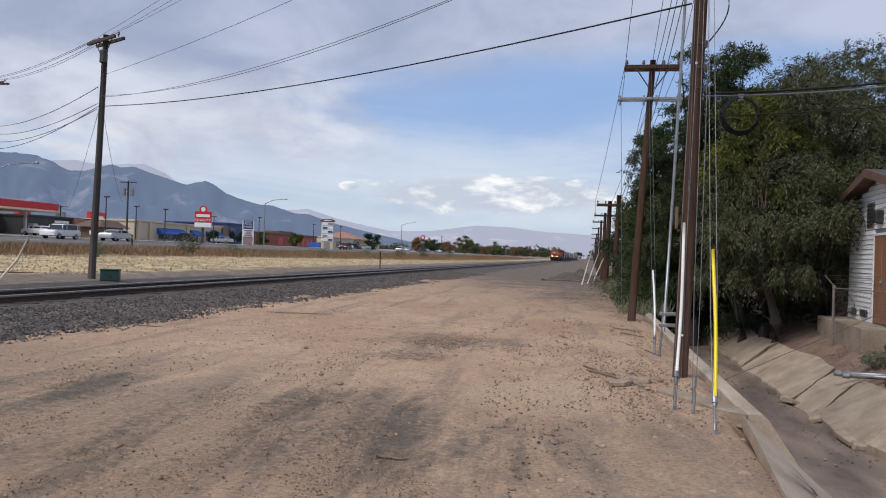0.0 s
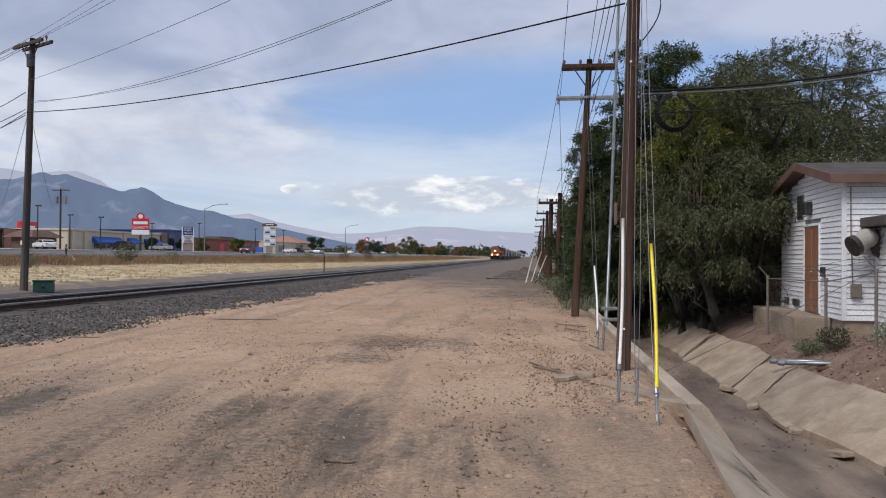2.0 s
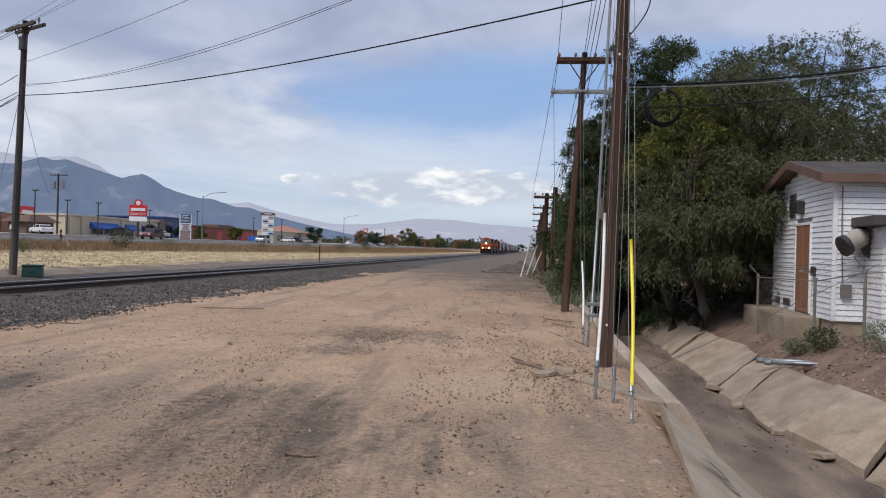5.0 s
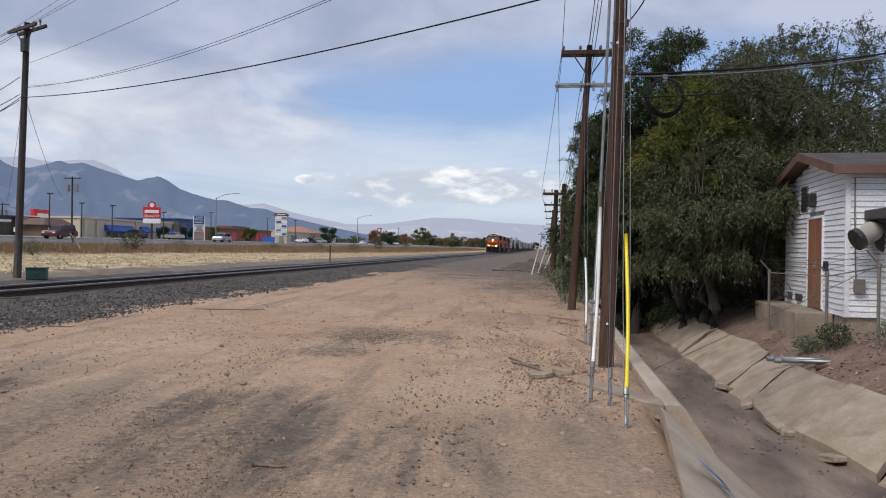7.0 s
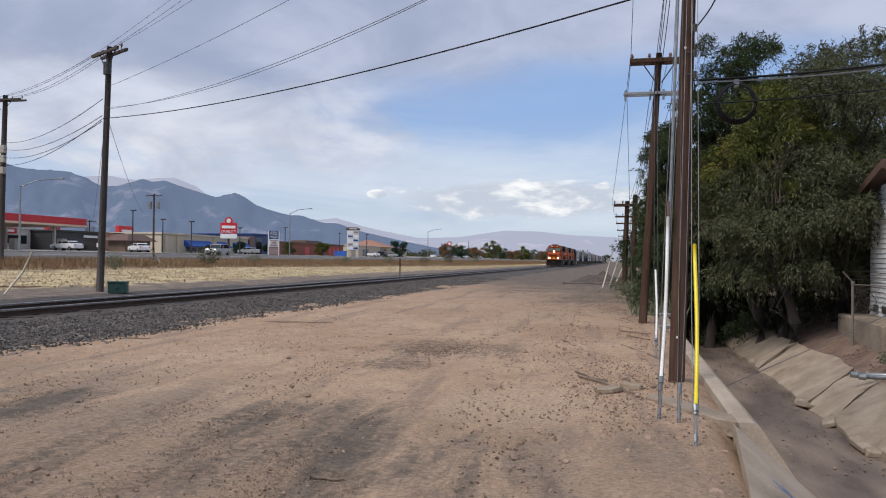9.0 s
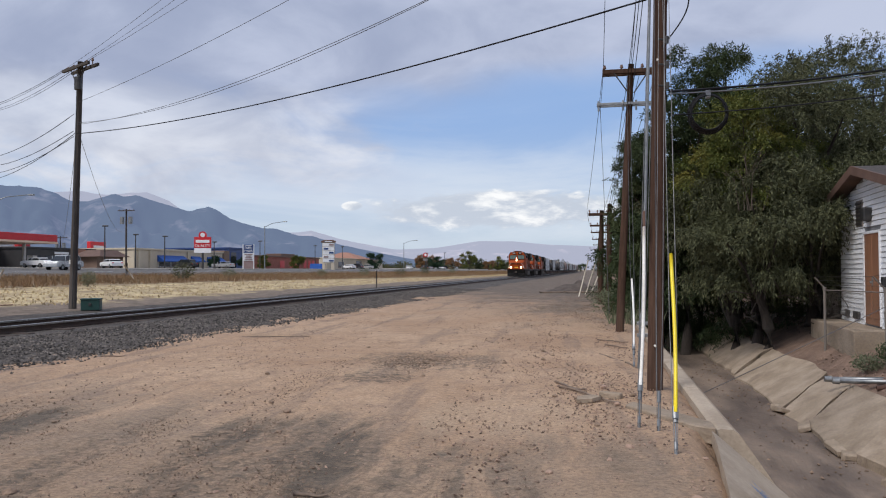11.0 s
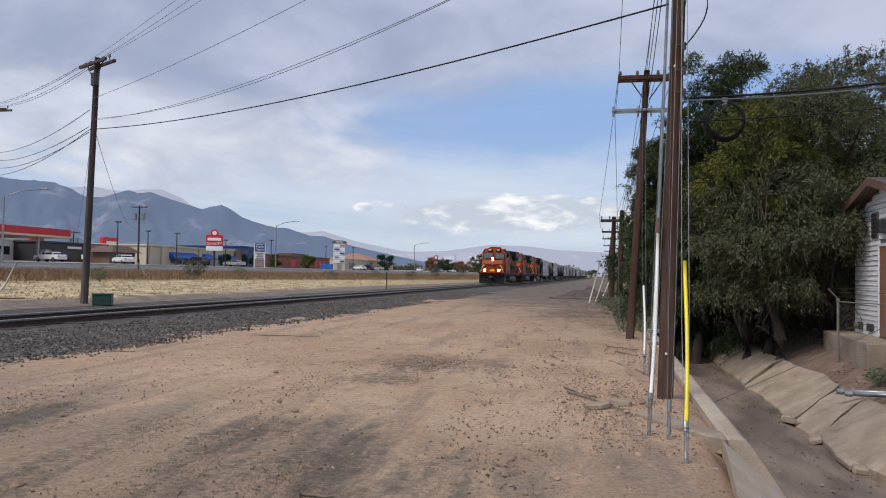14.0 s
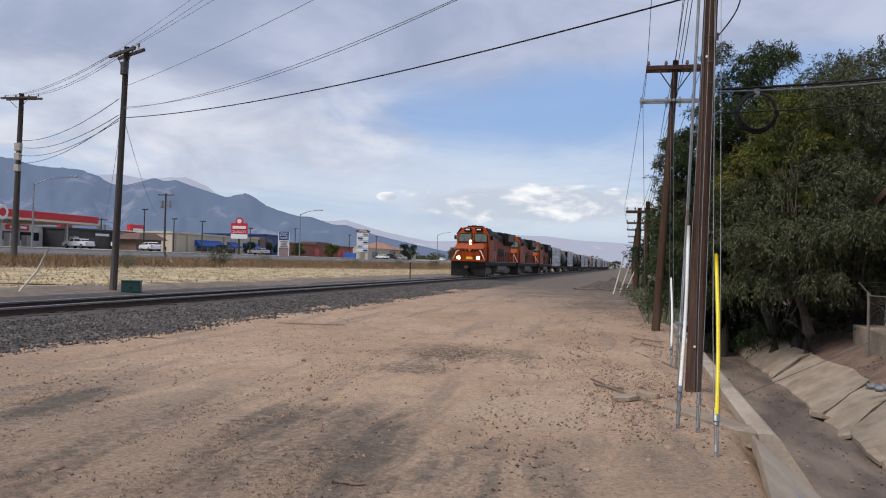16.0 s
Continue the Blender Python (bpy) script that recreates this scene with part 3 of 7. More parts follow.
def build_bed():
    us = [-17.2, -16.4, -15.7] + list(np.linspace(-15.4, -12.3, 8)) + [None] * 9
    ys = axis((-12, 60, 0.5), (60, 700, 8))
    verts = []
    for yv in ys:
        s = shoulder(yv)
        row = [-17.2, -16.4, -15.7] + list(np.linspace(-15.4, -12.3, 8)) + list(np.linspace(-12.0, s, 9))
        for i, xv in enumerate(row):
            z = bed_z(xv, yv) + 0.025 * noise.noise((xv * 4, yv * 4, 0.0))
            verts.append((xv, yv, z - (0.03 if i in (0, len(row) - 1) else 0)))
    nx = len(us)
    faces = [(j * nx + i, j * nx + i + 1, (j + 1) * nx + i + 1, (j + 1) * nx + i) for j in range(len(ys) - 1) for i in range(nx - 1)]
    m, nt, p = shader("crushed_ballast")
    t = nt.nodes.new("ShaderNodeTexCoord").outputs["Object"]
    vor = nt.nodes.new("ShaderNodeTexVoronoi")
    vor.inputs["Scale"].default_value = 15
    nt.links.new(t, vor.inputs["Vector"])
    n = noise_node(nt, t, 0.8, 5)
    col = mix_rgb(nt, step(nt, n, 0.3, 0.7), (0.06, 0.052, 0.046), (0.10, 0.085, 0.075))
    col = mix_rgb(nt, 0.7, col, mix_rgb(nt, vor.outputs["Color"], (0.35, 0.35, 0.35), (1.5, 1.5, 1.5)), "MULTIPLY")
    nt.links.new(col, p.inputs["Base Color"])
    p.inputs["Roughness"].default_value = 0.95
    bump(nt, p, vor.outputs["Distance"], 1.0, 0.05)
    tagged(new("ballast_bed", soup("ballast_bed", verts, faces, m, True)), "grey crushed stone ballast bed under the railway", "ballast", kind="structure")


build_bed()


def on_bed(rng):
    yv = 6 + 62 * rng.random() ** 1.5
    xv = rng.uniform(-12.2, shoulder(yv) + 0.25 + 0.5 * rng.random() ** 4)
    return xv, yv, max(bed_z(xv, yv), gz(xv, yv)) + 0.005


def on_dirt(rng):
    yv = 4 + 50 * rng.random() ** 1.6
    xv = rng.uniform(-8.5, 1.5)
    if rng.random() < 0.45:
        xv = 1.4 - abs(rng.normal(0, 1.4))
    return xv, yv, gz(xv, yv) + 0.004


def on_patch(rng):
    cx, cy, rx, ry = ((-2.6, 15.0, 1.2, 1.3), (-2.6, 15.0, 0.9, 0.9), (-1.0, 34, 1.6, 6.0), (-1.0, 34, 1.6, 6.0), (0.3, 12.8, 1.3, 2.6))[rng.integers(5)]
    xv, yv = cx + rng.normal(0, rx * 0.55), cy + rng.normal(0, ry * 0.55)
    return min(xv, 1.6), yv, gz(min(xv, 1.6), yv) + 0.004


def on_rut(rng):
    """Crumbs of dark soil along the wheel ruts."""
    k = rng.integers(7)
    x0, ya, yb = ((-4.75, 4.8, 8.4), (-3.75, 4.6, 9.0), (-2.85, 4.6, 9.2), (-1.9, 4.6, 7.4), (-1.2, 4.6, 6.6), (-5.9, 6.5, 9.5), (-3.2, 9.5, 19.0))[k]
    yv = rng.uniform(ya, yb)
    xv = x0 - 0.07 * (yv - 5) + rng.normal(0, 0.17) + 0.3 * noise.noise((k * 3.0, yv * 0.7, 0.0))
    return xv, yv, gz(xv, yv) + 0.006


def on_lot(rng):
    """Loose clods in drifts over the far lot."""
    while True:
        yv = 9 + 55 * rng.random() ** 1.4
        xv = rng.uniform(-7.5, 1.5)
        if noise.noise((xv * 0.9, yv * 0.35, 4.0)) + 0.35 * rng.normal() > 0.15:
            return xv, yv, gz(xv, yv) + 0.003


CLOD = surf("dark_crumbled_soil", (0.18, 0.125, 0.088), (0.27, 0.19, 0.135), 3, 0.95, 0, 30, 0.3, island=0.4)
stones("soil_crumbs", 11000, on_rut, (0.003, 0.012), CLOD, "crumbs of dark soil along wheel ruts", 6)
stones("soil_clods", 7000, on_lot, (0.004, 0.022), CLOD, "dark clods of dry soil strewn over the lot", 7)
stones("ballast_stones", 30000, on_bed, (0.02, 0.052), STONE, "loose grey crushed ballast stones beside the rails", 3)
stones("pebbles", 30000, on_dirt, (0.004, 0.022), PEBBLE, "small reddish pebbles scattered on the dirt", 4)
stones("gravel_patches", 2600, on_patch, (0.006, 0.022), CLOD, "dark gravel lying in patches on the dirt", 5)


def in_channel(rng):
    yv = 6 + 20 * rng.random()
    xv = toe(yv) + 0.02 - abs(rng.normal(0, 0.35)) if rng.random() < 0.7 else rng.uniform(2.9, toe(yv))
    return xv, yv, -1.06


def on_bank(rng):
    yv = 10 + 10 * rng.random()
    xv = toe(yv) + rng.uniform(1.3, 2.8)
    return xv, yv, gz(xv, yv) + 0.01


stones("channel_grit", 700, in_channel, (0.005, 0.035), CLOD, "grit and broken lumps washed along the channel floor", 14)
stones("bank_rubble", 1500, on_bank, (0.006, 0.045), PEBBLE, "small rubble strewn on the earth bank", 15)


def rock(m, size, material, seed):
    rng = random.Random(seed)
    bm = B()
    bmesh.ops.create_icosphere(bm, subdivisions=2, radius=1)
    for v in bm.verts:
        k = 1 + 0.35 * noise.noise(v.co * 1.3 + Vector((seed, 0, 0)))
        v.co = Vector((v.co.x * k, v.co.y * k * 0.8, max(-0.35, v.co.z * k * 0.6))) * size
    ob = new("stone", mesh_of("stone", bm, material))
    ob.matrix_basis = m @ pose(0, 0, size * 0.2, 0, 0, rng.uniform(0, 360))
    return tagged(ob, "brown clod of stone lying on the dirt", "stone", "stones on the dirt")


_r = random.Random(8)
for k in range(70):
    yv = 5.2 + 26 * _r.random() ** 1.4
    xv = _r.uniform(-5.5, 1.3) if k % 3 else 1.3 - abs(_r.gauss(0, 0.9))
    rock(pose(xv, yv, gz(xv, yv)), _r.uniform(0.018, 0.055), (PEBBLE, CLOD, CLOD)[k % 3], k)
flag = B()
prism(flag, [(-0.17, -0.08), (0.02, -0.12), (0.18, -0.03), (0.12, 0.11), (-0.1, 0.1)], 2, 0, 0.05)
ob = new("concrete_chunk", mesh_of("concrete_chunk", flag, CONC))
ob.matrix_basis = pose(0.42, 11.15, 0.0, 3, -4, 20)
tagged(ob, "flat pale broken chunk of concrete on the dirt", "concrete chunk")


def stick(m, length, r, bend, material=DRYWOOD):
    bm = B()
    tube(bm, [(length * (i / 6 - 0.5), bend * math.sin(i * 1.1), r + bend * 0.2 * math.cos(i * 2)) for i in range(7)], lambda f: r * (1 - 0.5 * f), 6)
    ob = new("stick", mesh_of("stick", bm, material, True))
    ob.matrix_basis = m
    return tagged(ob, "dry broken grey stick lying on the dirt", "stick", "sticks on the dirt")


for k, (xv, yv, ln, rz) in enumerate(((0.10, 12.4, 0.7, -62), (0.38, 11.7, 0.9, -60), (0.62, 11.2, 0.6, -50), (0.2, 12.1, 0.4, -20), (-1.55, 6.35, 0.26, 5), (-8.6, 14.6, 0.5, 10), (0.8, 16.2, 1.2, -70), (0.95, 18.5, 0.9, -60), (1.15, 15.0, 0.8, -75), (0.9, 19.8, 0.9, -40), (-7.3, 19.5, 1.7, 12))):
    stick(pose(xv, yv, gz(xv, yv), 0, 0, rz), ln, 0.018, 0.02)


# ---- railway ----
def railway():
    track = thing("railway_track", pose(TRACK_X, 0, 0), "single railway track with rusty rails on tarred sleepers", "railway track", kind="structure")
    for s in (-1, 1):
        x0 = s * 0.7525
        bm = B()
        prism(bm, [(x0 - 0.07, 0.235), (x0 + 0.07, 0.235), (x0 + 0.07, 0.25), (x0 + 0.012, 0.27), (x0 + 0.012, 0.362), (x0 - 0.012, 0.362), (x0 - 0.012, 0.27), (x0 - 0.07, 0.25)], 1, -12, 900)
        side = part("rail", bm, RAILSIDE, track)
        bm = B()
        prism(bm, [(x0 - 0.037, 0.362), (x0 + 0.037, 0.362), (x0 + 0.037, 0.402), (x0 + 0.028, RAIL_Z), (x0 - 0.028, RAIL_Z), (x0 - 0.037, 0.402)], 1, -12, 900)
        part("rail_head", bm, RAILTOP if s < 0 else RAILTOP, side, "worn bright running surface")
    bm = B()
    box(bm, (-1.3, -0.115, 0.06), (1.3, 0.115, 0.238), 0.012)
    me = mesh_of("sleeper", bm, TIE)
    rng = random.Random(4)
    for k in range(290):
        share("sleeper", me, track, pose(rng.uniform(-0.05, 0.05), -2 + k * 0.5, rng.uniform(-0.01, 0.008), 0, rng.uniform(-0.5, 0.5), rng.uniform(-1.5, 1.5)))


railway()


# ---- concrete drainage channel ----
def channel():
    ch = thing("drainage_channel", pose(0, 0, 0), "cracked concrete drainage channel with slumped bank slabs", "drainage channel", kind="structure")
    rng = random.Random(5)
    # floor
    verts, ys = [], axis((0, 26, 0.5), (26, 120, 4))
    cols = 8
    for yv in ys:
        for i in range(cols + 1):
            f = i / cols
            xv = 2.55 + (toe(yv) + 0.2 - 2.55) * f
            verts.append((xv, yv, -1.05 - 0.03 * math.sin(f * math.pi) + 0.025 * noise.noise((xv * 1.5, yv * 0.8, 3.0))))
    faces = [(j * 9 + i, j * 9 + i + 1, j * 9 + 10 + i, j * 9 + 9 + i) for j in range(len(ys) - 1) for i in range(cols)]
    fl = new("channel_floor", soup("channel_floor", verts, faces, SILT, True))
    fl.parent = ch
    tagged(fl, "damp brown silt-stained concrete floor")

    def slab(name, y0, y1, top, low, lift, mat, n=7, thick=0.14, bulge=0.05, seed=0, skew=0.0, rag=1.0):
        """A cast slab on a bank, from its low edge to its top edge, with broken borders."""
        bm = B()
        rows = max(3, int((y1 - y0) / 0.35))
        up_, dn = [], []
        for j in range(rows + 1):
            yv = y0 + (y1 - y0) * j / rows
            rt, rl = [], []
            for i in range(n + 1):
                f = i / n
                edge = rag * (0.10 * noise.noise((seed * 3.1, yv * 1.1 + f * 2, 1.0)) + 0.06 * noise.noise((seed, yv * 4.0, 5.0)))
                a, b = low(yv), top(yv)
                xv = a[0] + (b[0] - a[0]) * f + edge * (1 if i in (0, n) else 0.2)
                zv = a[1] + (b[1] - a[1]) * f + bulge * math.sin(f * math.pi) + lift + 0.02 * rag * noise.noise((xv * 2, yv * 2, seed))
                yy = yv + skew * f + rag * (0.16 * noise.noise((xv * 2.2, round(yv) * 1.7, 2.0)) + 0.06 * noise.noise((xv * 8.0, round(yv) * 1.7, 4.0))) * (1 if j in (0, rows) else 0.3)
                rt.append(bm.verts.new((xv, yy, zv)))
                rl.append(bm.verts.new((xv, yy, zv - thick)))
            up_.append(rt), dn.append(rl)
        for j in range(rows):
            for i in range(n):
                bm.faces.new((up_[j][i], up_[j][i + 1], up_[j + 1][i + 1], up_[j + 1][i]))
                bm.faces.new((dn[j][i], dn[j + 1][i], dn[j + 1][i + 1], dn[j][i + 1]))
            bm.faces.new((up_[j][0], up_[j + 1][0], dn[j + 1][0], dn[j][0]))
            bm.faces.new((up_[j][n], dn[j][n], dn[j + 1][n], up_[j + 1][n]))
        for i in range(n):
            bm.faces.new((up_[0][i], dn[0][i], dn[0][i + 1], up_[0][i + 1]))
            bm.faces.new((up_[rows][i], up_[rows][i + 1], dn[rows][i + 1], dn[rows][i]))
        bmesh.ops.recalc_face_normals(bm, faces=bm.faces)
        return part(name, bm, mat, ch)

    cuts = [(1.0, 6.6, 0.02), (6.70, 9.45, 0.06), (9.55, 10.6, -0.04), (10.68, 12.85, 0.06), (12.96, 15.35, 0.0), (15.5, 17.0, -0.06), (17.1, 22.0, -0.02), (22.1, 30.0, 0.0), (30.1, 48, 0.0)]
    for k, (a, b, l) in enumerate(cuts):
        slab("bank_slab", a, b, lambda yv: (toe(yv) + 1.12 + 0.22 * noise.noise((0.3, yv * 0.5, 8.0)) + 0.07 * max(0, 12 - yv), -0.42), lambda yv: (toe(yv) + 0.05, -1.02), l + 0.03, CONC, seed=k + 1, bulge=0.02 + 0.05 * (k % 2), skew=0.9)
    # curb fragments along the toe
    for k, yv in enumerate((9.3, 9.75, 11.6, 13.1, 13.5, 15.2, 16.9, 17.3)):
        bm = B()
        w = (0.30, 0.12, 0.22, 0.10, 0.34, 0.16, 0.26, 0.14)[k]
        box(bm, (-0.09, -w, -0.05), (0.09, w, 0.05), 0.02)
        for v in bm.verts:
            v.co += Vector((noise.noise(v.co * 4 + Vector((k, 0, 0))), noise.noise(v.co * 4 + Vector((0, k, 0))), noise.noise(v.co * 4))) * 0.05
        f = part("broken_piece", bm, CONC, ch)
        f.matrix_basis = pose(toe(yv) - 0.02, yv, -1.0, rng.uniform(-12, 12), rng.uniform(-14, 14), rng.uniform(-14, 14))
    # near bank: sloping panel, then an upright wall
    slab("near_panel", 2.0, 9.35, lambda yv: (2.95, -1.07), lambda yv: (brink(yv), 0.012), 0.0, CONC_TAN, bulge=0.0, thick=0.16, seed=20, rag=0.25)
    for k, (a, b) in enumerate(((9.42, 12.4), (12.43, 15.6), (15.63, 19.5), (19.55, 27), (27.1, 40))):
        bm = B()
        prism(bm, [(1.74, -0.25), (1.74, 0.0), (1.80, 0.02), (1.93, 0.015), (1.99, -0.03), (2.72, -1.1), (2.5, -1.2)], 1, a, b)
        part("wall_panel", bm, CONC_TAN, ch)
    # buried footing that shows at the surface
    bm = B()
    prism(bm, [(0.88, 10.75), (0.98, 10.98), (1.30, 10.55), (1.76, 9.75), (1.76, 9.38), (1.55, 9.52)], 2, -0.15, 0.035)
    bmesh.ops.bevel(bm, geom=bm.edges[:], offset=0.015, segments=1, affect="EDGES")
    part("footing", bm, CONC, ch, "weathered concrete footing strip")
    bm = B()
    box(bm, (-0.16, -0.05, -0.1), (0.16, 0.05, 0.06), 0.02)
    f = part("footing", bm, CONC, ch)
    f.matrix_basis = pose(0.72, 11.55, 0, 0, 0, -30)
    # spray paint on the sloping panel
    bm = B()
    d = Vector((1.0, 0, -1.065)).normalized()
    for k in range(16):
        u, w = rng.uniform(0.22, 0.62), rng.uniform(-0.38, 0.38)
        c = Vector((1.66, 7.55 + w, 0.02)) + d * (u + w * 0.5)
        a, b = d * rng.uniform(0.05, 0.13) + Vector((0, rng.uniform(-0.1, 0.1), 0)), Vector((0, rng.uniform(0.02, 0.045), 0))
        up_ = Vector((0.73, 0, 0.68)) * 0.035
        bm.faces.new([bm.verts.new(c + q + up_) for q in (-a - b, a - b, a + b, -a + b)])
    part("spray_mark", bm, BLUEPAINT, ch, "faded blue spray paint scribble")


channel()


# ---- poles and wires ----
def utility_pole(m, height, r, lean, label, material=POLE, arm=None, arm_z=0.3, braces=True, steel=None, parts=()):
    """A wooden pole with a crossarm: lean is the top's shift (x, y) in metres."""
    p = thing("utility_pole", m, label, "utility pole")
    bm = B()
    tube(bm, [(lean[0] * f, lean[1] * f, -0.5 + (height + 0.5) * f) for f in (0, 0.25, 0.5, 0.75, 1)], lambda f: r * (1 - 0.3 * f), 14)
    part("shaft", bm, material, p, "", True)
    if arm:
        z = height - arm_z
        cx, cy = lean[0] * z / height, lean[1] * z / height
        for s in (-1, 1):
            bm = B()
            box(bm, (cx - arm / 2, cy + s * (r + 0.03) - 0.045, z - 0.06), (cx + arm / 2, cy + s * (r + 0.03) + 0.045, z + 0.06), 0.01)
            part("crossarm", bm, material, p)
        if braces:
            for s in (-1, 1):
                bm = B()
                rod(bm, (cx + s * arm * 0.3, cy - r - 0.06, z - 0.04), (cx + s * r * 0.6, cy - r - 0.02, z - 0.62), 0.018, n=6)
                part("brace", bm, DARKSTEEL, p)
        for k in (-0.46, -0.16, 0.2, 0.46):
            bm = B()
            rod(bm, (cx + k * arm, cy, z + 0.05), (cx + k * arm, cy, z + 0.13), 0.02, n=8)
            rod(bm, (cx + k * arm, cy, z + 0.13), (cx + k * arm, cy, z + 0.22), 0.05, 0.032, n=10)
            part("insulator", bm, CARBROWN, p, "brown porcelain insulator")
    if steel:
        z, w = steel
        cx, cy = lean[0] * z / height, lean[1] * z / height
        bm = B()
        for s in (-1, 1):
            box(bm, (cx - w / 2, cy + s * (r + 0.03) - 0.02, z - 0.035), (cx + w / 2, cy + s * (r + 0.03) + 0.02, z + 0.035), 0.005)
        part("steel_crossarm", bm, STEEL, p, "galvanised steel crossarm")
        for k in (-0.48, -0.1, 0.1, 0.48):
            bm = B()
            rod(bm, (cx + k * w, cy - r - 0.05, z + 0.08), (cx + k * w, cy - r - 0.05, z - 0.2), 0.03, n=8)
            box(bm, (cx + k * w - 0.05, cy - r - 0.1, z - 0.06), (cx + k * w + 0.05, cy - r, z + 0.02), 0.01)
            part("clamp", bm, STEEL, p)
    return p


MAIN, SECOND = Vector((1.33, 12.3, 0)), Vector((1.13, 23.0, -0.03))
LEFTP = Vector((-17.74, 26.1, 0.42))
pole = utility_pole(pose(*MAIN), 11.4, 0.113, (0.30, 0.1), "tall dark creosoted wooden utility pole beside the channel", arm=1.9, arm_z=0.5)
for z, lab in ((0.62, "small round white tag"), (4.62, "white tag")):
    bm = B()
    rod(bm, (0.02 * z, -0.145, z), (0.02 * z, -0.10, z), 0.016, n=10)
    part("tag", bm, WHITEPL, pole, lab)
bm = B()
box(bm, (-0.135, -0.17, 2.18), (-0.10, -0.05, 2.5), 0.01)
part("tag", bm, BROWNP, pole, "small reddish brown marker plate")
for z in (4.25, 4.55, 4.9):
    bm = B()
    rod(bm, (0.1, -0.15, z), (0.24, -0.1, z), 0.014, n=6)
    rod(bm, (0.22, -0.1, z - 0.05), (0.22, -0.1, z + 0.05), 0.03, n=8)
    part("clamp", bm, DARKSTEEL, pole)
bm = B()
tube(bm, [(0.02 + 0.008 * f, -0.122 + 0.012 * f, 0.0 + f) for f in range(0, 9)], 0.005, 5)
part("ground_wire", bm, WIRE, pole, "thin wire moulding")
utility_pole(pose(*SECOND), 7.45, 0.118, (0.43, 0.5), "dark wooden utility pole with wooden and steel crossarms", arm=1.56, arm_z=0.22, steel=(6.32, 1.75))
# the pole line far along the ditch
for k, (x, y, h, arm) in enumerate(((1.05, 37.5, 4.65, None), (0.72, 41.0, 4.62, 1.3), (0.8, 60, 5.1, 1.6), (0.8, 84, 5.7, 1.8), (0.8, 116, 6.2, 1.9), (0.8, 156, 6.6, 2.0), (0.8, 205, 7.0, 2.0))):
    utility_pole(pose(x, y, 0), h, 0.15, (0.12, 0), "dark wooden utility pole standing along the ditch", arm=arm, arm_z=0.2, braces=False)
# the pole across the track
lp = utility_pole(pose(*LEFTP), 8.85, 0.135, (0.08, 0.25), "weathered wooden utility pole with crossarm beyond the track", POLE_GREY, arm=None)
zc = 8.62
for s in (-1, 1):
    bm = B()
    box(bm, (-1.02, s * 0.17 - 0.045, zc - 0.055), (1.02, s * 0.17 + 0.045, zc + 0.055), 0.01, pose(0.08, 0.24, 0, 0, 0, -30) )
    part("crossarm", bm, POLE_GREY, lp)
    bm = B()
    rod(bm, (0.08 + s * 0.5, 0.24 - s * 0.28 - 0.1, zc - 0.03), (0.08 + s * 0.08, 0.1, zc - 0.55), 0.018, n=6)
    part("brace", bm, DARKSTEEL, lp)
for k in (-0.95, -0.5, 0.5, 0.95):
    bm = B()
    q = Vector((0.08 + k * 0.866, 0.24 - k * 0.5, zc))
    rod(bm, q, q + Vector((0, 0, 0.13)), 0.02, n=8)
    rod(bm, q + Vector((0, 0, 0.1)), q + Vector((0, 0, 0.2)), 0.05, 0.03, n=10)
    part("insulator", bm, CARBROWN, lp)
bm = B()
rod(bm, (0.24, -0.1, 7.75), (0.24, -0.1, 8.2), 0.13, n=14)
rod(bm, (0.24, -0.1, 8.2), (0.24, -0.1, 8.32), 0.04, n=8)
bmesh.ops.bevel(bm, geom=[e for e in bm.edges if e.calc_length() < 0.08], offset=0.01, segments=1, affect="EDGES")
part("cutout_can", bm, DARKSTEEL, lp, "dark metal equipment can")
bm = B()
tube(bm, [(0.11, -0.14 + 0.02 * f, 0.0 + f) for f in range(0, 9)], 0.02, 5)
part("riser", bm, DARKSTEEL, lp, "dark riser conduit")
bm = B()
box(bm, (-0.03, -0.165, 1.55), (0.03, -0.15, 1.7), 0.004)
part("tag", bm, WHITEPL, lp)
# the next pole at the roadside
LEFT2 = Vector((-36.5, 42.5, gz(-36.5, 42.5)))
lp2 = utility_pole(pose(*LEFT2), 10.2, 0.2, (0.1, 0.1), "brown wooden utility pole with transformer gear by the road", POLE_GREY, arm=2.6, arm_z=0.3)
for z, s in ((6.9, 0.3), (6.3, 0.28), (5.6, 0.26)):
    bm = B()
    box(bm, (0.1, -0.4, z - s), (0.1 + s * 1.4, -0.15, z + s * 0.6), 0.03)
    part("equipment_box", bm, CONC_PALE, lp2, "pale metal equipment box")
for xv, yv, hh in ((-71, 113, 9.3), (-95, 130, 5.6)):
    fp = utility_pole(pose(xv, yv, gz(xv, yv)), hh, 0.17, (0, 0), "far wooden utility pole with grey transformers", POLE_GREY, arm=2.6, arm_z=0.25, braces=False)
    for s in (-1, 1):
        bm = B()
        rod(bm, (s * 0.7, 0, hh - 2.3), (s * 0.7, 0, hh - 1.2), 0.32, n=12)
        part("transformer", bm, STEEL, fp, "grey can transformer")


def wire(name, a, b, sag, r, material, label, n=18, cat="cable", group="overhead wires"):
    a, b = Vector(a), Vector(b)
    bm = B()
    tube(bm, [a.lerp(b, i / n) - Vector((0, 0, 4 * sag * (i / n) * (1 - i / n))) for i in range(n + 1)], r, 5)
    ob = new(name, mesh_of(name, bm, material, True))
    return tagged(ob, label, cat, group)


MT = MAIN + Vector((0.30, 0.1, 10.9))
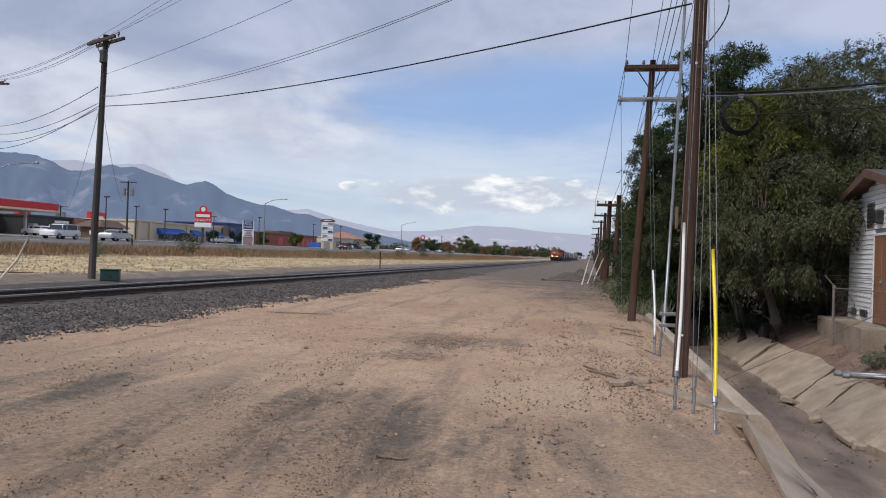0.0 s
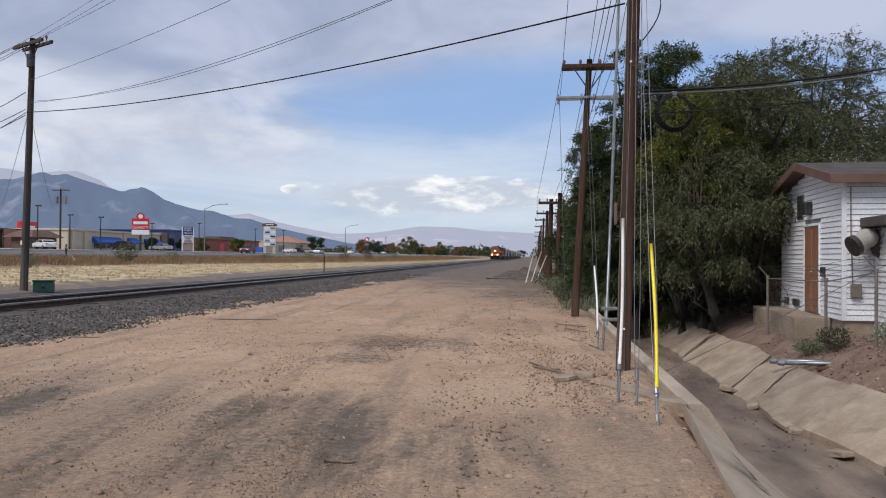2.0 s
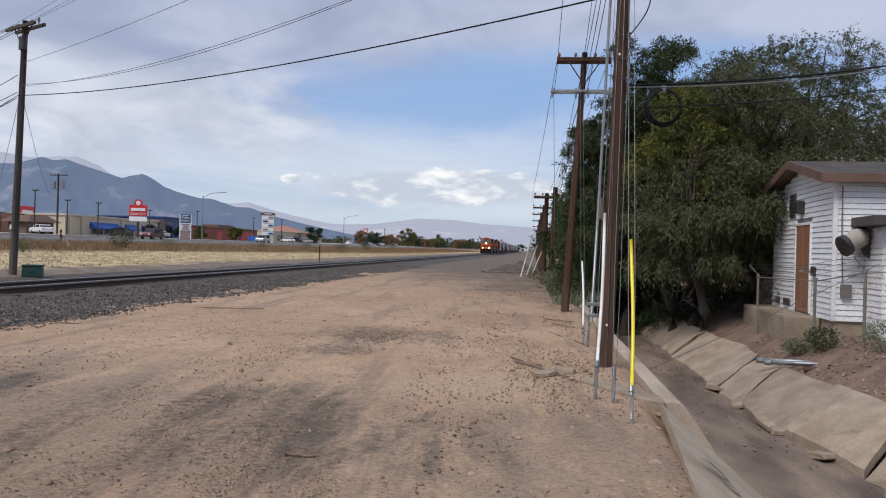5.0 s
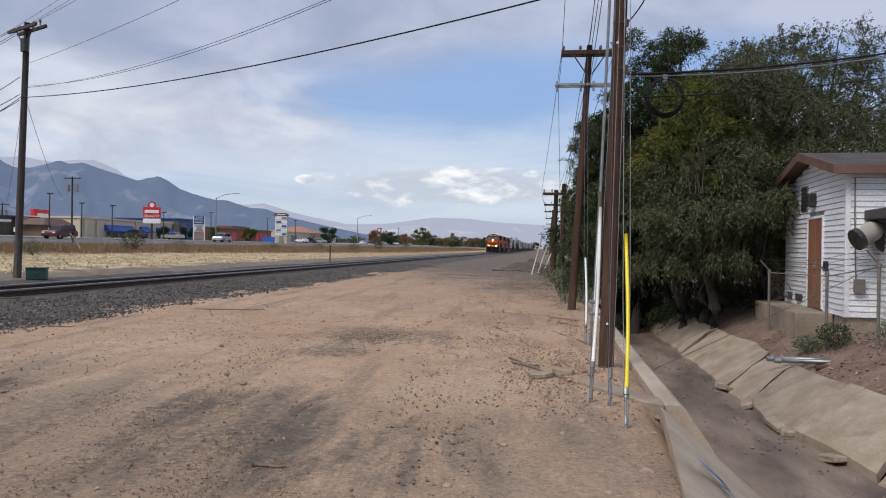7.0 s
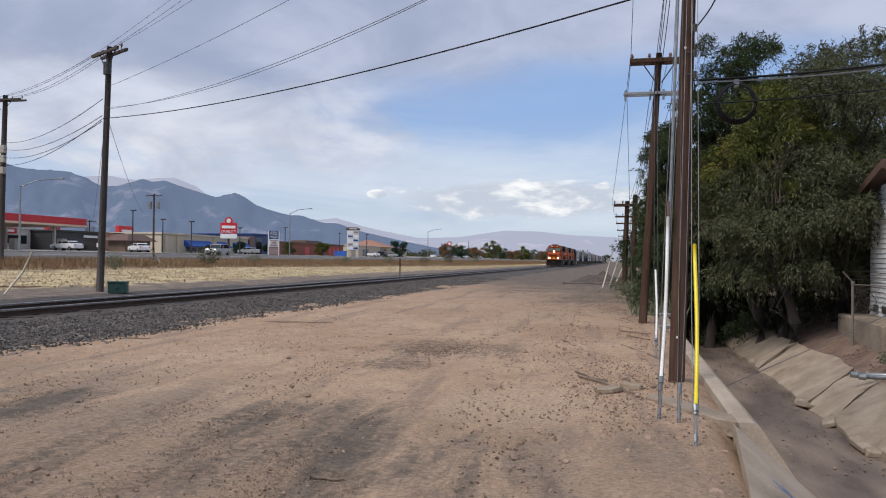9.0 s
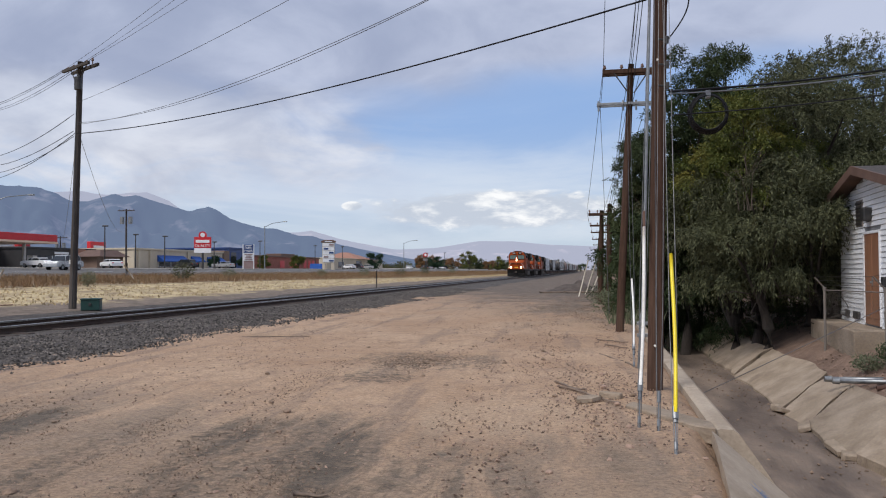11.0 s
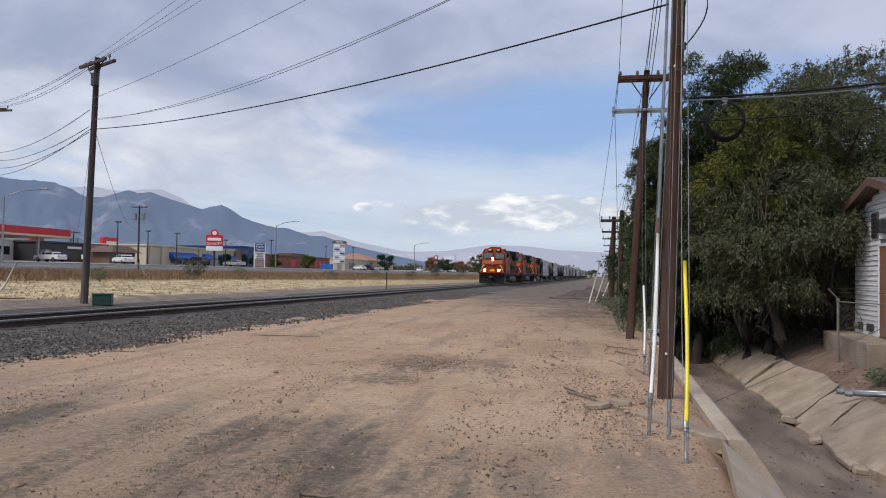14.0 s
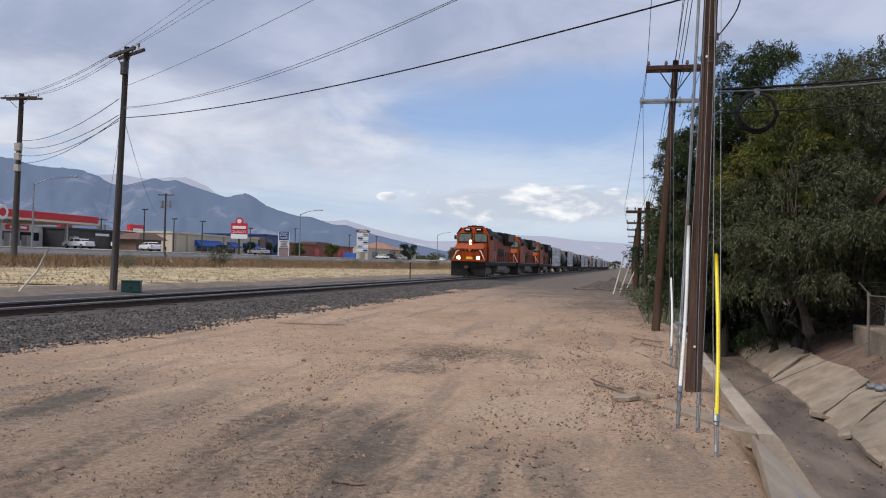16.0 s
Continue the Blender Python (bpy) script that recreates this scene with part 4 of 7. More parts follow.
LT = LEFTP + Vector((0.08, 0.24, zc + 0.2))
for k, q in ((-0.95, -0.9), (0.5, -0.3), (0.95, 0.9)):
    wire("power_line", LT + Vector((k * 0.866, -k * 0.5, 0)), MT + Vector((q, 0, 0.2)), 0.30, 0.006, WIRE, "thin dark power line between two wooden poles")
wire("power_line", LEFTP + Vector((0.1, 0.1, 7.35)), MT + Vector((0, 0, -2.2)), 0.30, 0.007, WIRE, "dark power line between two wooden poles")
for s, g in ((0.62, 0.0), (0.75, 0.06)):
    wire("service_line", LEFTP + Vector((0.1, 0.1, 6.55 + g)), MAIN + Vector((0.1, 0, 7.2 + g)), s, 0.007, WIRE, "thin grey service line between two wooden poles")
wire("telephone_cable", LEFTP + Vector((0.1, -0.1, 6.18)), MAIN + Vector((0.0, -0.1, 5.50)), 0.33, 0.0145, RUBBER, "thick black telephone cable sagging between poles", n=26)
for k in (-0.95, -0.5, 0.5, 0.95):
    wire("power_line", LT + Vector((k * 0.866, -k * 0.5, 0)), LEFT2 + Vector((0.1 + k * 1.2, 0.1, 10.1)), 0.35, 0.009, RUBBER, "thin dark power line between two wooden poles")
for z0, z1 in ((6.9, 7.3), (6.3, 6.9), (6.1, 6.4), (6.18, 5.9)):
    wire("telephone_cable", LEFTP + Vector((0, 0, z0)), LEFT2 + Vector((0, 0, z1)), 0.5, 0.013, RUBBER, "dark telephone cable between two wooden poles")
for x_, y_, z_ in ((-71, 113, 9.0), (-95, 130, 7.9)):
    wire("service_line", LEFTP + Vector((0.05, 0.15, 6.4)), (x_, y_, z_), 2.2, 0.010, WIRE, "thin grey service line with spliced joints crossing the road", n=20)
ST = SECOND + Vector((0.42, 0.48, 7.25))
for k in (-0.75, 0.0, 0.75):
    wire("power_line", MT + Vector((k, 0, 0.2)), ST + Vector((k, 0, 0.2)), 0.1, 0.008, RUBBER, "thin dark power line between two wooden poles")
for k in (-0.75, 0.3, 0.75):
    wire("power_line", ST + Vector((k, 0, 0.2)), (0.72 + k * 0.8, 41, 4.65), 0.15, 0.008, RUBBER, "thin dark power line along the ditch")
for z0, z1 in ((6.0, 4.2), (5.5, 3.9), (5.0, 3.6)):
    wire("telephone_cable", SECOND + Vector((0.15, 0.3, z0)), (1.05, 37.5, z1), 0.3, 0.008, RUBBER, "dark telephone cable along the ditch")
    wire("telephone_cable", MAIN + Vector((-0.05, 0, z0 + 0.9)), SECOND + Vector((0.15, 0.2, z0)), 0.35, 0.007, RUBBER, "dark telephone cable between two wooden poles")
wire("drop_wire", ST + Vector((-0.85, 0, -1.0)), SECOND + Vector((-0.25, 0, 0.5)), 0.0, 0.007, WIRE, "thin drop wire on a pole")
wire("drop_wire", ST + Vector((-0.75, 0, 0.1)), ST + Vector((-0.85, 0, -1.0)), 0.08, 0.007, RUBBER, "thin jumper wire on a pole")
for (xa, ya, ha), (xb, yb, hb) in zip(((0.72, 41, 4.6), (0.8, 60, 5.0), (0.8, 84, 5.6), (0.8, 116, 6.1), (0.8, 156, 6.5)), ((0.8, 60, 5.0), (0.8, 84, 5.6), (0.8, 116, 6.1), (0.8, 156, 6.5), (0.8, 205, 6.9))):
    for k in (-0.6, 0.6):
        wire("power_line", (xa + k, ya, ha), (xb + k, yb, hb), 0.3, 0.009, RUBBER, "thin dark power line along the ditch")

# service cable to the house, with a spare coil
CA = MAIN + Vector((0.25, -0.1, 4.17))
CB = Vector((11.5, 17.5, 6.65))
wire("service_cable", CA, CB, 0.30, 0.017, RUBBER, "thick black service cable running from the pole", n=24, group="service cables")
wire("service_cable", CA + Vector((0, 0, -0.03)), CB + Vector((0, 0, 0.1)), 0.38, 0.011, PALEWIRE, "pale grey messenger strand beside the cable", n=24, group="service cables")
wire("service_cable", MAIN + Vector((0.25, -0.1, 3.84)), Vector((11.8, 17.5, 6.2)), 0.3, 0.010, RUBBER, "thin black service cable running from the pole", n=24, group="service cables")
for a in ((7.5, -3, 9.5), (9.5, -1, 9.0)):
    wire("service_line", MAIN + Vector((0.1, 0, 9.0)), MAIN + Vector(a), 0.3, 0.006, WIRE, "thin grey line crossing above the trees")
coil = thing("cable_coil", pose(2.23, 13.2, 4.03), "coil of spare black cable hung from the service cable", "cable coil")
rng = random.Random(2)
for k in range(6):
    bm = B()
    rr = 0.243 + 0.009 * k
    tube(bm, [(rr * math.cos(a) + 0.01 * rng.uniform(-1, 1), 0.02 * (k - 2.5) + 0.01 * math.sin(3 * a + k), rr * 1.06 * math.sin(a)) for a in [i * math.tau / 40 for i in range(41)]], 0.013, 6)
    part("cable_turn", bm, RUBBER, coil, "", True)
bm = B()
box(bm, (-0.03, -0.07, 0.23), (0.03, 0.07, 0.36), 0.01)
part("hanger", bm, PALEWIRE, coil, "pale hanger strap")
# loop of cable beside the pole top
bm = B()
tube(bm, [(0.15 + 0.42 * math.sin(f * math.pi) * (1 - 0.2 * f), -0.1, 6.1 - 1.3 * f) for f in [i / 14 for i in range(15)]], 0.01, 5)
part("cable_loop", bm, RUBBER, pole, "slack loop of black cable")


# ---- guy wires with guards ----
def guy(foot, top, g0, g1, guard, label, name="guy_wire"):
    """A guy wire from an anchor to the pole, with a plastic guard between two heights."""
    foot, top = Vector(foot), Vector(top)
    g = thing(name, pose(*foot), label, "guy wire", "guy wires")
    d = (top - foot)
    for off in (-0.035, 0.035):
        bm = B()
        tube(bm, [Vector((off * 0.4, 0, 0)), d * 0.15 + Vector((off, 0, 0)), d + Vector((off, 0, 0))], 0.0042, 5)
        part("strand", bm, WIRE, g)
    u = d.normalized()
    bm = B()
    rod(bm, -u * 0.3, u * 0.34, 0.009, n=6)
    rod(bm, u * 0.30, u * 0.42, 0.020, 0.014, n=8)
    rod(bm, u * 0.05, u * 0.12, 0.017, n=8)
    part("anchor_rod", bm, STEEL, g, "galvanised anchor rod with clamp")
    if guard:
        a, b = u * (g0 / u.z), u * (g1 / u.z)
        bm = B()
        tube(bm, [a.lerp(b, i / 8) + Vector((0.012 * math.sin(i * 0.5), -0.02, 0)) for i in range(9)], 0.0185, 10)
        part("guard", bm, guard, g, "yellow plastic guard" if guard == YELLOWPL else "white plastic guard", True)
        bm = B()
        rod(bm, a - u * 0.07, a + u * 0.05, 0.03, n=10)
        part("clamp", bm, STEEL, g)
    return g


guy((1.245, 8.22, 0.0), (1.52, 12.2, 7.9), 0.36, 1.84, YELLOWPL, "guy wire with a bright yellow plastic guard")
guy((0.98, 9.45, 0.0), (1.50, 12.2, 9.4), 0.44, 2.17, WHITEPL, "guy wire with a white plastic guard")
guy((1.17, 9.3, 0.0), (1.55, 12.2, 8.8), 0.3, 1.0, None, "bare guy wire with anchor rod")
guy((1.17, 14.8, 0.0), (1.45, 23.0, 7.0), 0.32, 1.5, WHITEPL, "guy wire with a short white plastic guard")
mast = thing("steel_mast", pose(1.29, 14.6, -0.05), "slim galvanised steel mast beside the wooden pole", "mast")
bm = B()
tube(bm, [(0, 0, 0.5), (0.09, 0, 3.0), (0.19, 0, 6.2), (0.26, 0, 8.4)], 0.026, 10)
part("tube", bm, STEEL, mast, "", True)
bm = B()
rod(bm, (-0.06, 0, 0.0), (0.0, 0, 1.0), 0.022, n=8)
part("strut", bm, STEEL, mast)
for z in (0.62, 0.82):
    bm = B()
    box(bm, (-0.08, -0.03, z - 0.03), (0.2, 0.03, z + 0.03), 0.01)
    part("bracket", bm, STEEL, mast)


# ---- small things by the track ----
gb = thing("equipment_cabinet", pose(-16.98, 26.1, 0.34, 0, 0, 24), "dark green metal utility cabinet beside the pole", "utility cabinet")
bm = B()
box(bm, (-0.31, -0.26, 0), (0.31, 0.26, 0.36), 0.02)
part("body", bm, GREENBOX, gb)
bm = B()
box(bm, (-0.33, -0.28, 0.36), (0.33, 0.28, 0.42), 0.02)
part("lid", bm, GREENBOX, gb)
bm = B()
box(bm, (-0.05, -0.29, 0.16), (0.05, -0.25, 0.26), 0.01)
part("latch", bm, DARKSTEEL, gb)


def lath(pts, r, label, material=LATH):
    bm = B()
    tube(bm, pts, r, 6)
    ob = new("leaning_stake", mesh_of("leaning_stake", bm, material, True))
    return tagged(ob, label, "stake", "stakes")


lath([(-17.95, 21.8, 0.45), (-17.5, 22.0, 1.1), (-17.3, 22.2, 1.78)], 0.035, "pale bent plastic guy guard leaning in the straw")
lath([(-32.1, 53.2, 0.9), (-32.2, 52.6, 1.6), (-32.3, 52.0, 2.2)], 0.045, "pale bent stake leaning in the straw")
lath([(-16.6, 62.0, 0.3), (-16.6, 62.0, 1.7)], 0.05, "thin upright marker post by the track", POLE_GREY)
lath([(-37.5, 60.5, 1.3), (-37.5, 60.5, 2.4)], 0.09, "dark upright marker post by the road", DARKSTEEL)
for k in range(3):
    lath([(-0.55 + 0.35 * k, 51 + 3.5 * k, 0), (0.05 + 0.42 * k, 51.6 + 3.5 * k, 2.3 - 0.25 * k)], 0.035, "pale guy guard leaning beside the pole line", LATH)
stick(pose(-20.5, 24.5, 0.5, 0, 0, 35), 2.6, 0.05, 0.03, CARBROWN)
# heap of earth with old timber
bm = B()
bmesh.ops.create_grid(bm, x_segments=26, y_segments=26, size=1)
for v in bm.verts:
    d = v.co.xy.length
    v.co.z = 0.85 * max(0, 1 - d) * (1 + 0.5 * noise.noise(v.co * 3)) + 0.12 * noise.noise(v.co * 6) - 0.06
    v.co.x *= 2.6
    v.co.y *= 4.5
ob = new("dirt_mound", mesh_of("dirt_mound", bm, surf("heaped_earth", (0.06, 0.046, 0.037), (0.12, 0.09, 0.07), 2, 0.95, 0, 14, 0.8, 0.05), True))
ob.matrix_basis = pose(-1.0, 63, 0.0)
tagged(ob, "low mound of dark earth and rubble on the lot", "dirt mound")
for k in range(8):
    stick(pose(-2.6 + 0.5 * k, 57 + 0.8 * (k % 3), 0.05, 0, 0, 10 + 37 * k), 1.6, 0.07, 0.06)


# ---- white sided building beyond the channel ----
HOUSE = pose(6.5, 17.75, 0.0, 0, 0, -3.1)
H_LEN, H_WID, H_EAVE, H_RISE, BASE = 9.0, 5.15, 3.36, 0.50, 0.38
DOOR_Y, DOOR_W, DOOR_Z, DOOR_H = 1.62, 1.2, 0.42, 2.04


def siding(parent, name, wall, z0, z1, spans, material, pitch=0.118):
    """Overlapping boards on a wall: wall(u, z) gives the place, spans(z) the stretches along it."""
    k = 0
    z = z0
    while z < z1 - 0.02:
        for a, b in spans(z, min(z + pitch, z1)):
            if b - a < 0.03:
                continue
            bm = B()
            h = min(pitch, z1 - z)
            corners = []
            for u in (a, b):
                corners.append([bm.verts.new(wall(u, z + 0.006, 0.034)), bm.verts.new(wall(u, z + h - 0.005, 0.016)), bm.verts.new(wall(u, z + h - 0.005, 0.0)), bm.verts.new(wall(u, z + 0.006, 0.0))])
            for i in range(4):
                bm.faces.new((corners[0][i], corners[0][(i + 1) % 4], corners[1][(i + 1) % 4], corners[1][i]))
            bm.faces.new(corners[0][::-1]), bm.faces.new(corners[1])
            bmesh.ops.recalc_face_normals(bm, faces=bm.faces)
            part(name, bm, material, parent)
        z += pitch


def house():
    h = thing("wooden_building", HOUSE, "small white clapboard building with brown door and low gable roof", "building")
    core = B()
    prism(core, [(0, BASE), (0, H_EAVE), (H_WID * 0.5, H_EAVE + H_RISE), (H_WID, H_EAVE), (H_WID, BASE)], 0, 0, H_LEN)
    wall = part("wall", core, GAP_SHADE, h)
    bm = B()
    box(bm, (0.03, 0.03, -0.6), (H_LEN - 0.03, H_WID - 0.03, BASE), 0.01)
    part("foundation", bm, CONC, h, "grey concrete foundation")

    def gable(z0, z1):
        cut = 0.0 if z1 <= H_EAVE else (z1 - H_EAVE) / H_RISE * H_WID / 2
        lo, hi = cut, H_WID - cut
        if z0 < DOOR_Z + DOOR_H + 0.05 and z1 > DOOR_Z - 0.02:
            return [(lo, DOOR_Y - 0.06), (DOOR_Y + DOOR_W + 0.06, hi)]
        return [(lo, hi)]
    siding(wall, "board", lambda u, z, o: (-o, u, z), BASE, H_EAVE + H_RISE, gable, WHITEW)
    siding(wall, "board", lambda u, z, o: (u, -o, z), BASE, H_EAVE, lambda a, b: [(0.0, H_LEN)], WHITEW)
    bm = B()
    box(bm, (-0.045, -0.045, BASE), (0.05, 0.05, H_EAVE), 0.006)
    part("corner_board", bm, WHITEW, h)
    # door of two leaves in a frame, with step
    d = thing("door", pose(-0.01, DOOR_Y, DOOR_Z), "tall brown double door in a white frame", "")
    d.parent = h
    for k in (0, 1):
        bm = B()
        box(bm, (-0.03, k * DOOR_W / 2 + 0.006, 0), (0.03, (k + 1) * DOOR_W / 2 - 0.006, DOOR_H), 0.008)
        box(bm, (-0.04, k * DOOR_W / 2 + 0.08, 0.15), (-0.028, (k + 1) * DOOR_W / 2 - 0.08, 0.95), 0.004)
        part("door_leaf", bm, DOORB, d)
    for a, b in (((-0.05, -0.06, 0), (0.02, 0.0, DOOR_H + 0.06)), ((-0.05, DOOR_W, 0), (0.02, DOOR_W + 0.06, DOOR_H + 0.06)), ((-0.05, 0, DOOR_H), (0.02, DOOR_W, DOOR_H + 0.06))):
        bm = B()
        box(bm, a, b, 0.005)
        part("door_frame", bm, WHITEW, d)
    bm = B()
    rod(bm, (-0.09, DOOR_W / 2 - 0.05, 0.95), (-0.03, DOOR_W / 2 - 0.05, 0.95), 0.025, n=8)
    box(bm, (-0.05, DOOR_W / 2 - 0.09, 0.88), (-0.03, DOOR_W / 2 - 0.02, 1.06), 0.004)
    part("handle", bm, STEEL, d, "steel door handle")
    bm = B()
    box(bm, (-0.75, DOOR_Y - 0.75, -0.4), (0.0, H_WID + 0.1, 0.38), 0.02)
    part("step", bm, CONC, h, "concrete landing step")
    # vents and lamps on the gable
    win = thing("vent_window", pose(-0.02, 3.2, 2.66), "dark louvred window", "")
    win.parent = h
    bm = B()
    box(bm, (-0.03, -0.28, 0), (0.02, 0.28, 0.62), 0.01)
    part("frame", bm, ENGGREY, win)
    for k in range(6):
        bm = B()
        box(bm, (-0.05, -0.24, 0.04 + k * 0.095), (-0.01, 0.24, 0.10 + k * 0.095), 0.005, pose(0, 0, 0))
        part("slat", bm, DARKSTEEL, win)
    bm = B()
    box(bm, (-0.2, 2.2, 2.74), (0, 2.5, 3.05), 0.03)
    part("wall_lamp", bm, DARKSTEEL, h, "dark metal wall lamp housing")
    bm = B()
    box(bm, (-0.10, 1.16, 1.28), (-0.02, 1.34, 1.5), 0.01)
    part("junction_box", bm, DARKSTEEL, h)
    for yv, w in ((4.3, 0.36), (3.3, 0.5)):
        bm = B()
        box(bm, (-0.08, yv, 0.48), (-0.02, yv + w, 0.66), 0.01)
        part("wall_vent", bm, DARKSTEEL, h, "dark wall vent")
    bm = B()
    rod(bm, (-0.16, 4.62, 0.57), (-0.05, 4.62, 0.57), 0.06, n=10)
    part("wall_vent", bm, STEEL, h, "small round steel vent")
    # roof
    roof = B()
    o, e = 0.32, 0.32
    zr, ze = H_EAVE + H_RISE + 0.04, H_EAVE - H_RISE * e / (H_WID / 2) + 0.04
    prism(roof, [(-e, ze), (H_WID / 2, zr), (H_WID + e, ze), (H_WID + e, ze + 0.11), (H_WID / 2, zr + 0.12), (-e, ze + 0.11)], 0, -o, H_LEN + 0.4)
    rf = part("roof", roof, SHINGLE, h, "dark shingle roof")
    for sgn, y0, y1 in ((1, -e, H_WID / 2), (-1, H_WID / 2, H_WID + e)):
        za, zb = (ze, zr) if sgn > 0 else (zr, ze)
        bm = B()
        prism(bm, [(y0, za - 0.07), (y1, zb - 0.07), (y1, zb + 0.125), (y0, za + 0.125)], 0, -o - 0.045, -o - 0.002)
        part("bargeboard", bm, BROWNP, rf, "brown painted bargeboard")
    for yv in (-e - 0.035, H_WID + e):
        bm = B()
        box(bm, (-o - 0.04, yv, ze - 0.07), (H_LEN + 0.4, yv + 0.035, ze + 0.115), 0.006)
        part("fascia", bm, BROWNP, rf, "brown painted fascia")
    for sgn in (0, 1):
        bm = B()
        ya, yb, za, zb = ((-e, H_WID / 2, ze, zr), (H_WID / 2, H_WID + e, zr, ze))[sgn]
        prism(bm, [(ya, za - 0.03), (yb, zb - 0.03), (yb, zb - 0.005), (ya, za - 0.005)], 0, -o, 0.0)
        part("soffit", bm, BROWNP, rf)
    vent = B()
    rod(vent, (1.85, 1.3, ze + 0.2), (1.85, 1.3, zr + 0.35), 0.30, n=20)
    rod(vent, (1.85, 1.3, zr + 0.35), (1.85, 1.3, zr + 0.95), 0.36, n=20)
    rod(vent, (1.85, 1.3, zr + 0.95), (1.85, 1.3, zr + 1.05), 0.42, 0.36, n=20)
    part("roof_vent", vent, CONC_PALE, rf, "large cream round roof ventilator")
    # elbow duct on the long wall
    duct = thing("exhaust_duct", pose(0.42, 0, 2.1), "cream painted elbow duct with dark mouth", "")
    duct.parent = h
    bm = B()
    tube(bm, [(0, 0.05, 0.05), (0, -0.25, 0.05), (-0.07, -0.40, 0.02), (-0.22, -0.50, -0.06), (-0.36, -0.54, -0.13)], 0.19, 18)
    part("elbow", bm, CONC_PALE, duct, "", True)
    bm = B()
    tube(bm, [(-0.34, -0.535, -0.12), (-0.43, -0.56, -0.165)], 0.22, 18)
    part("mouth", bm, DARKSTEEL, duct, "dark metal duct mouth")
    bm = B()
    rod(bm, (0.72, 0.0, 1.95), (0.62, -0.35, 1.9), 0.2, n=18)
    part("fan_hood", bm, DARKSTEEL, h, "dark round fan hood")
    bm = B()
    box(bm, (0.12, -0.14, 0.88), (0.32, -0.03, 1.16), 0.01)
    part("meter_box", bm, ENGGREY, h, "grey electric meter box")
    bm = B()
    tube(bm, [(0.16, -0.06, 1.1), (0.12, -0.06, 2.4), (0.12, -0.06, 3.2)], 0.014, 6)
    part("conduit", bm, ENGGREY, h)
    # lean-to annex
    ann = thing("annex", pose(0.62, -1.0, 0), "low white annex with peeling paint and dark flat roof", "")
    ann.parent = h
    bm = B()
    box(bm, (0, 0, -0.3), (4.2, 0.98, 2.35), 0.01)
    part("annex_wall", bm, PEEL, ann, "white boards with peeling paint")
    bm = B()
    box(bm, (-0.32, -0.4, 2.35), (4.4, 0.96, 2.55), 0.02)
    part("annex_roof", bm, SHINGLE, ann, "dark brown roof edge")
    bm = B()
    box(bm, (0.12, -0.14, 1.85), (0.34, 0.0, 2.08), 0.02)
    part("wall_lamp", bm, STEEL, ann)
    siding(ann, "board", lambda u, z, o: (u, -o, z), -0.2, 2.35, lambda a, b: [(0.0, 4.2)], PEEL)
    siding(ann, "board", lambda u, z, o: (-o, u, z), -0.2, 2.35, lambda a, b: [(0.0, 0.97)], PEEL)
    wire("service_line", HOUSE @ Vector((3.4, -0.1, 3.0)), HOUSE @ Vector((-2.6, -2.2, 0.0)) + Vector((-2.1, 0, -0.9)), 0.05, 0.007, WIRE, "thin wire running down across the channel", n=6)
    wire("service_line", HOUSE @ Vector((3.2, -0.05, 3.0)), HOUSE @ Vector((1.1, -1.2, 0.2)), 0.0, 0.006, WIRE, "thin stay wire at the building", n=4)


house()


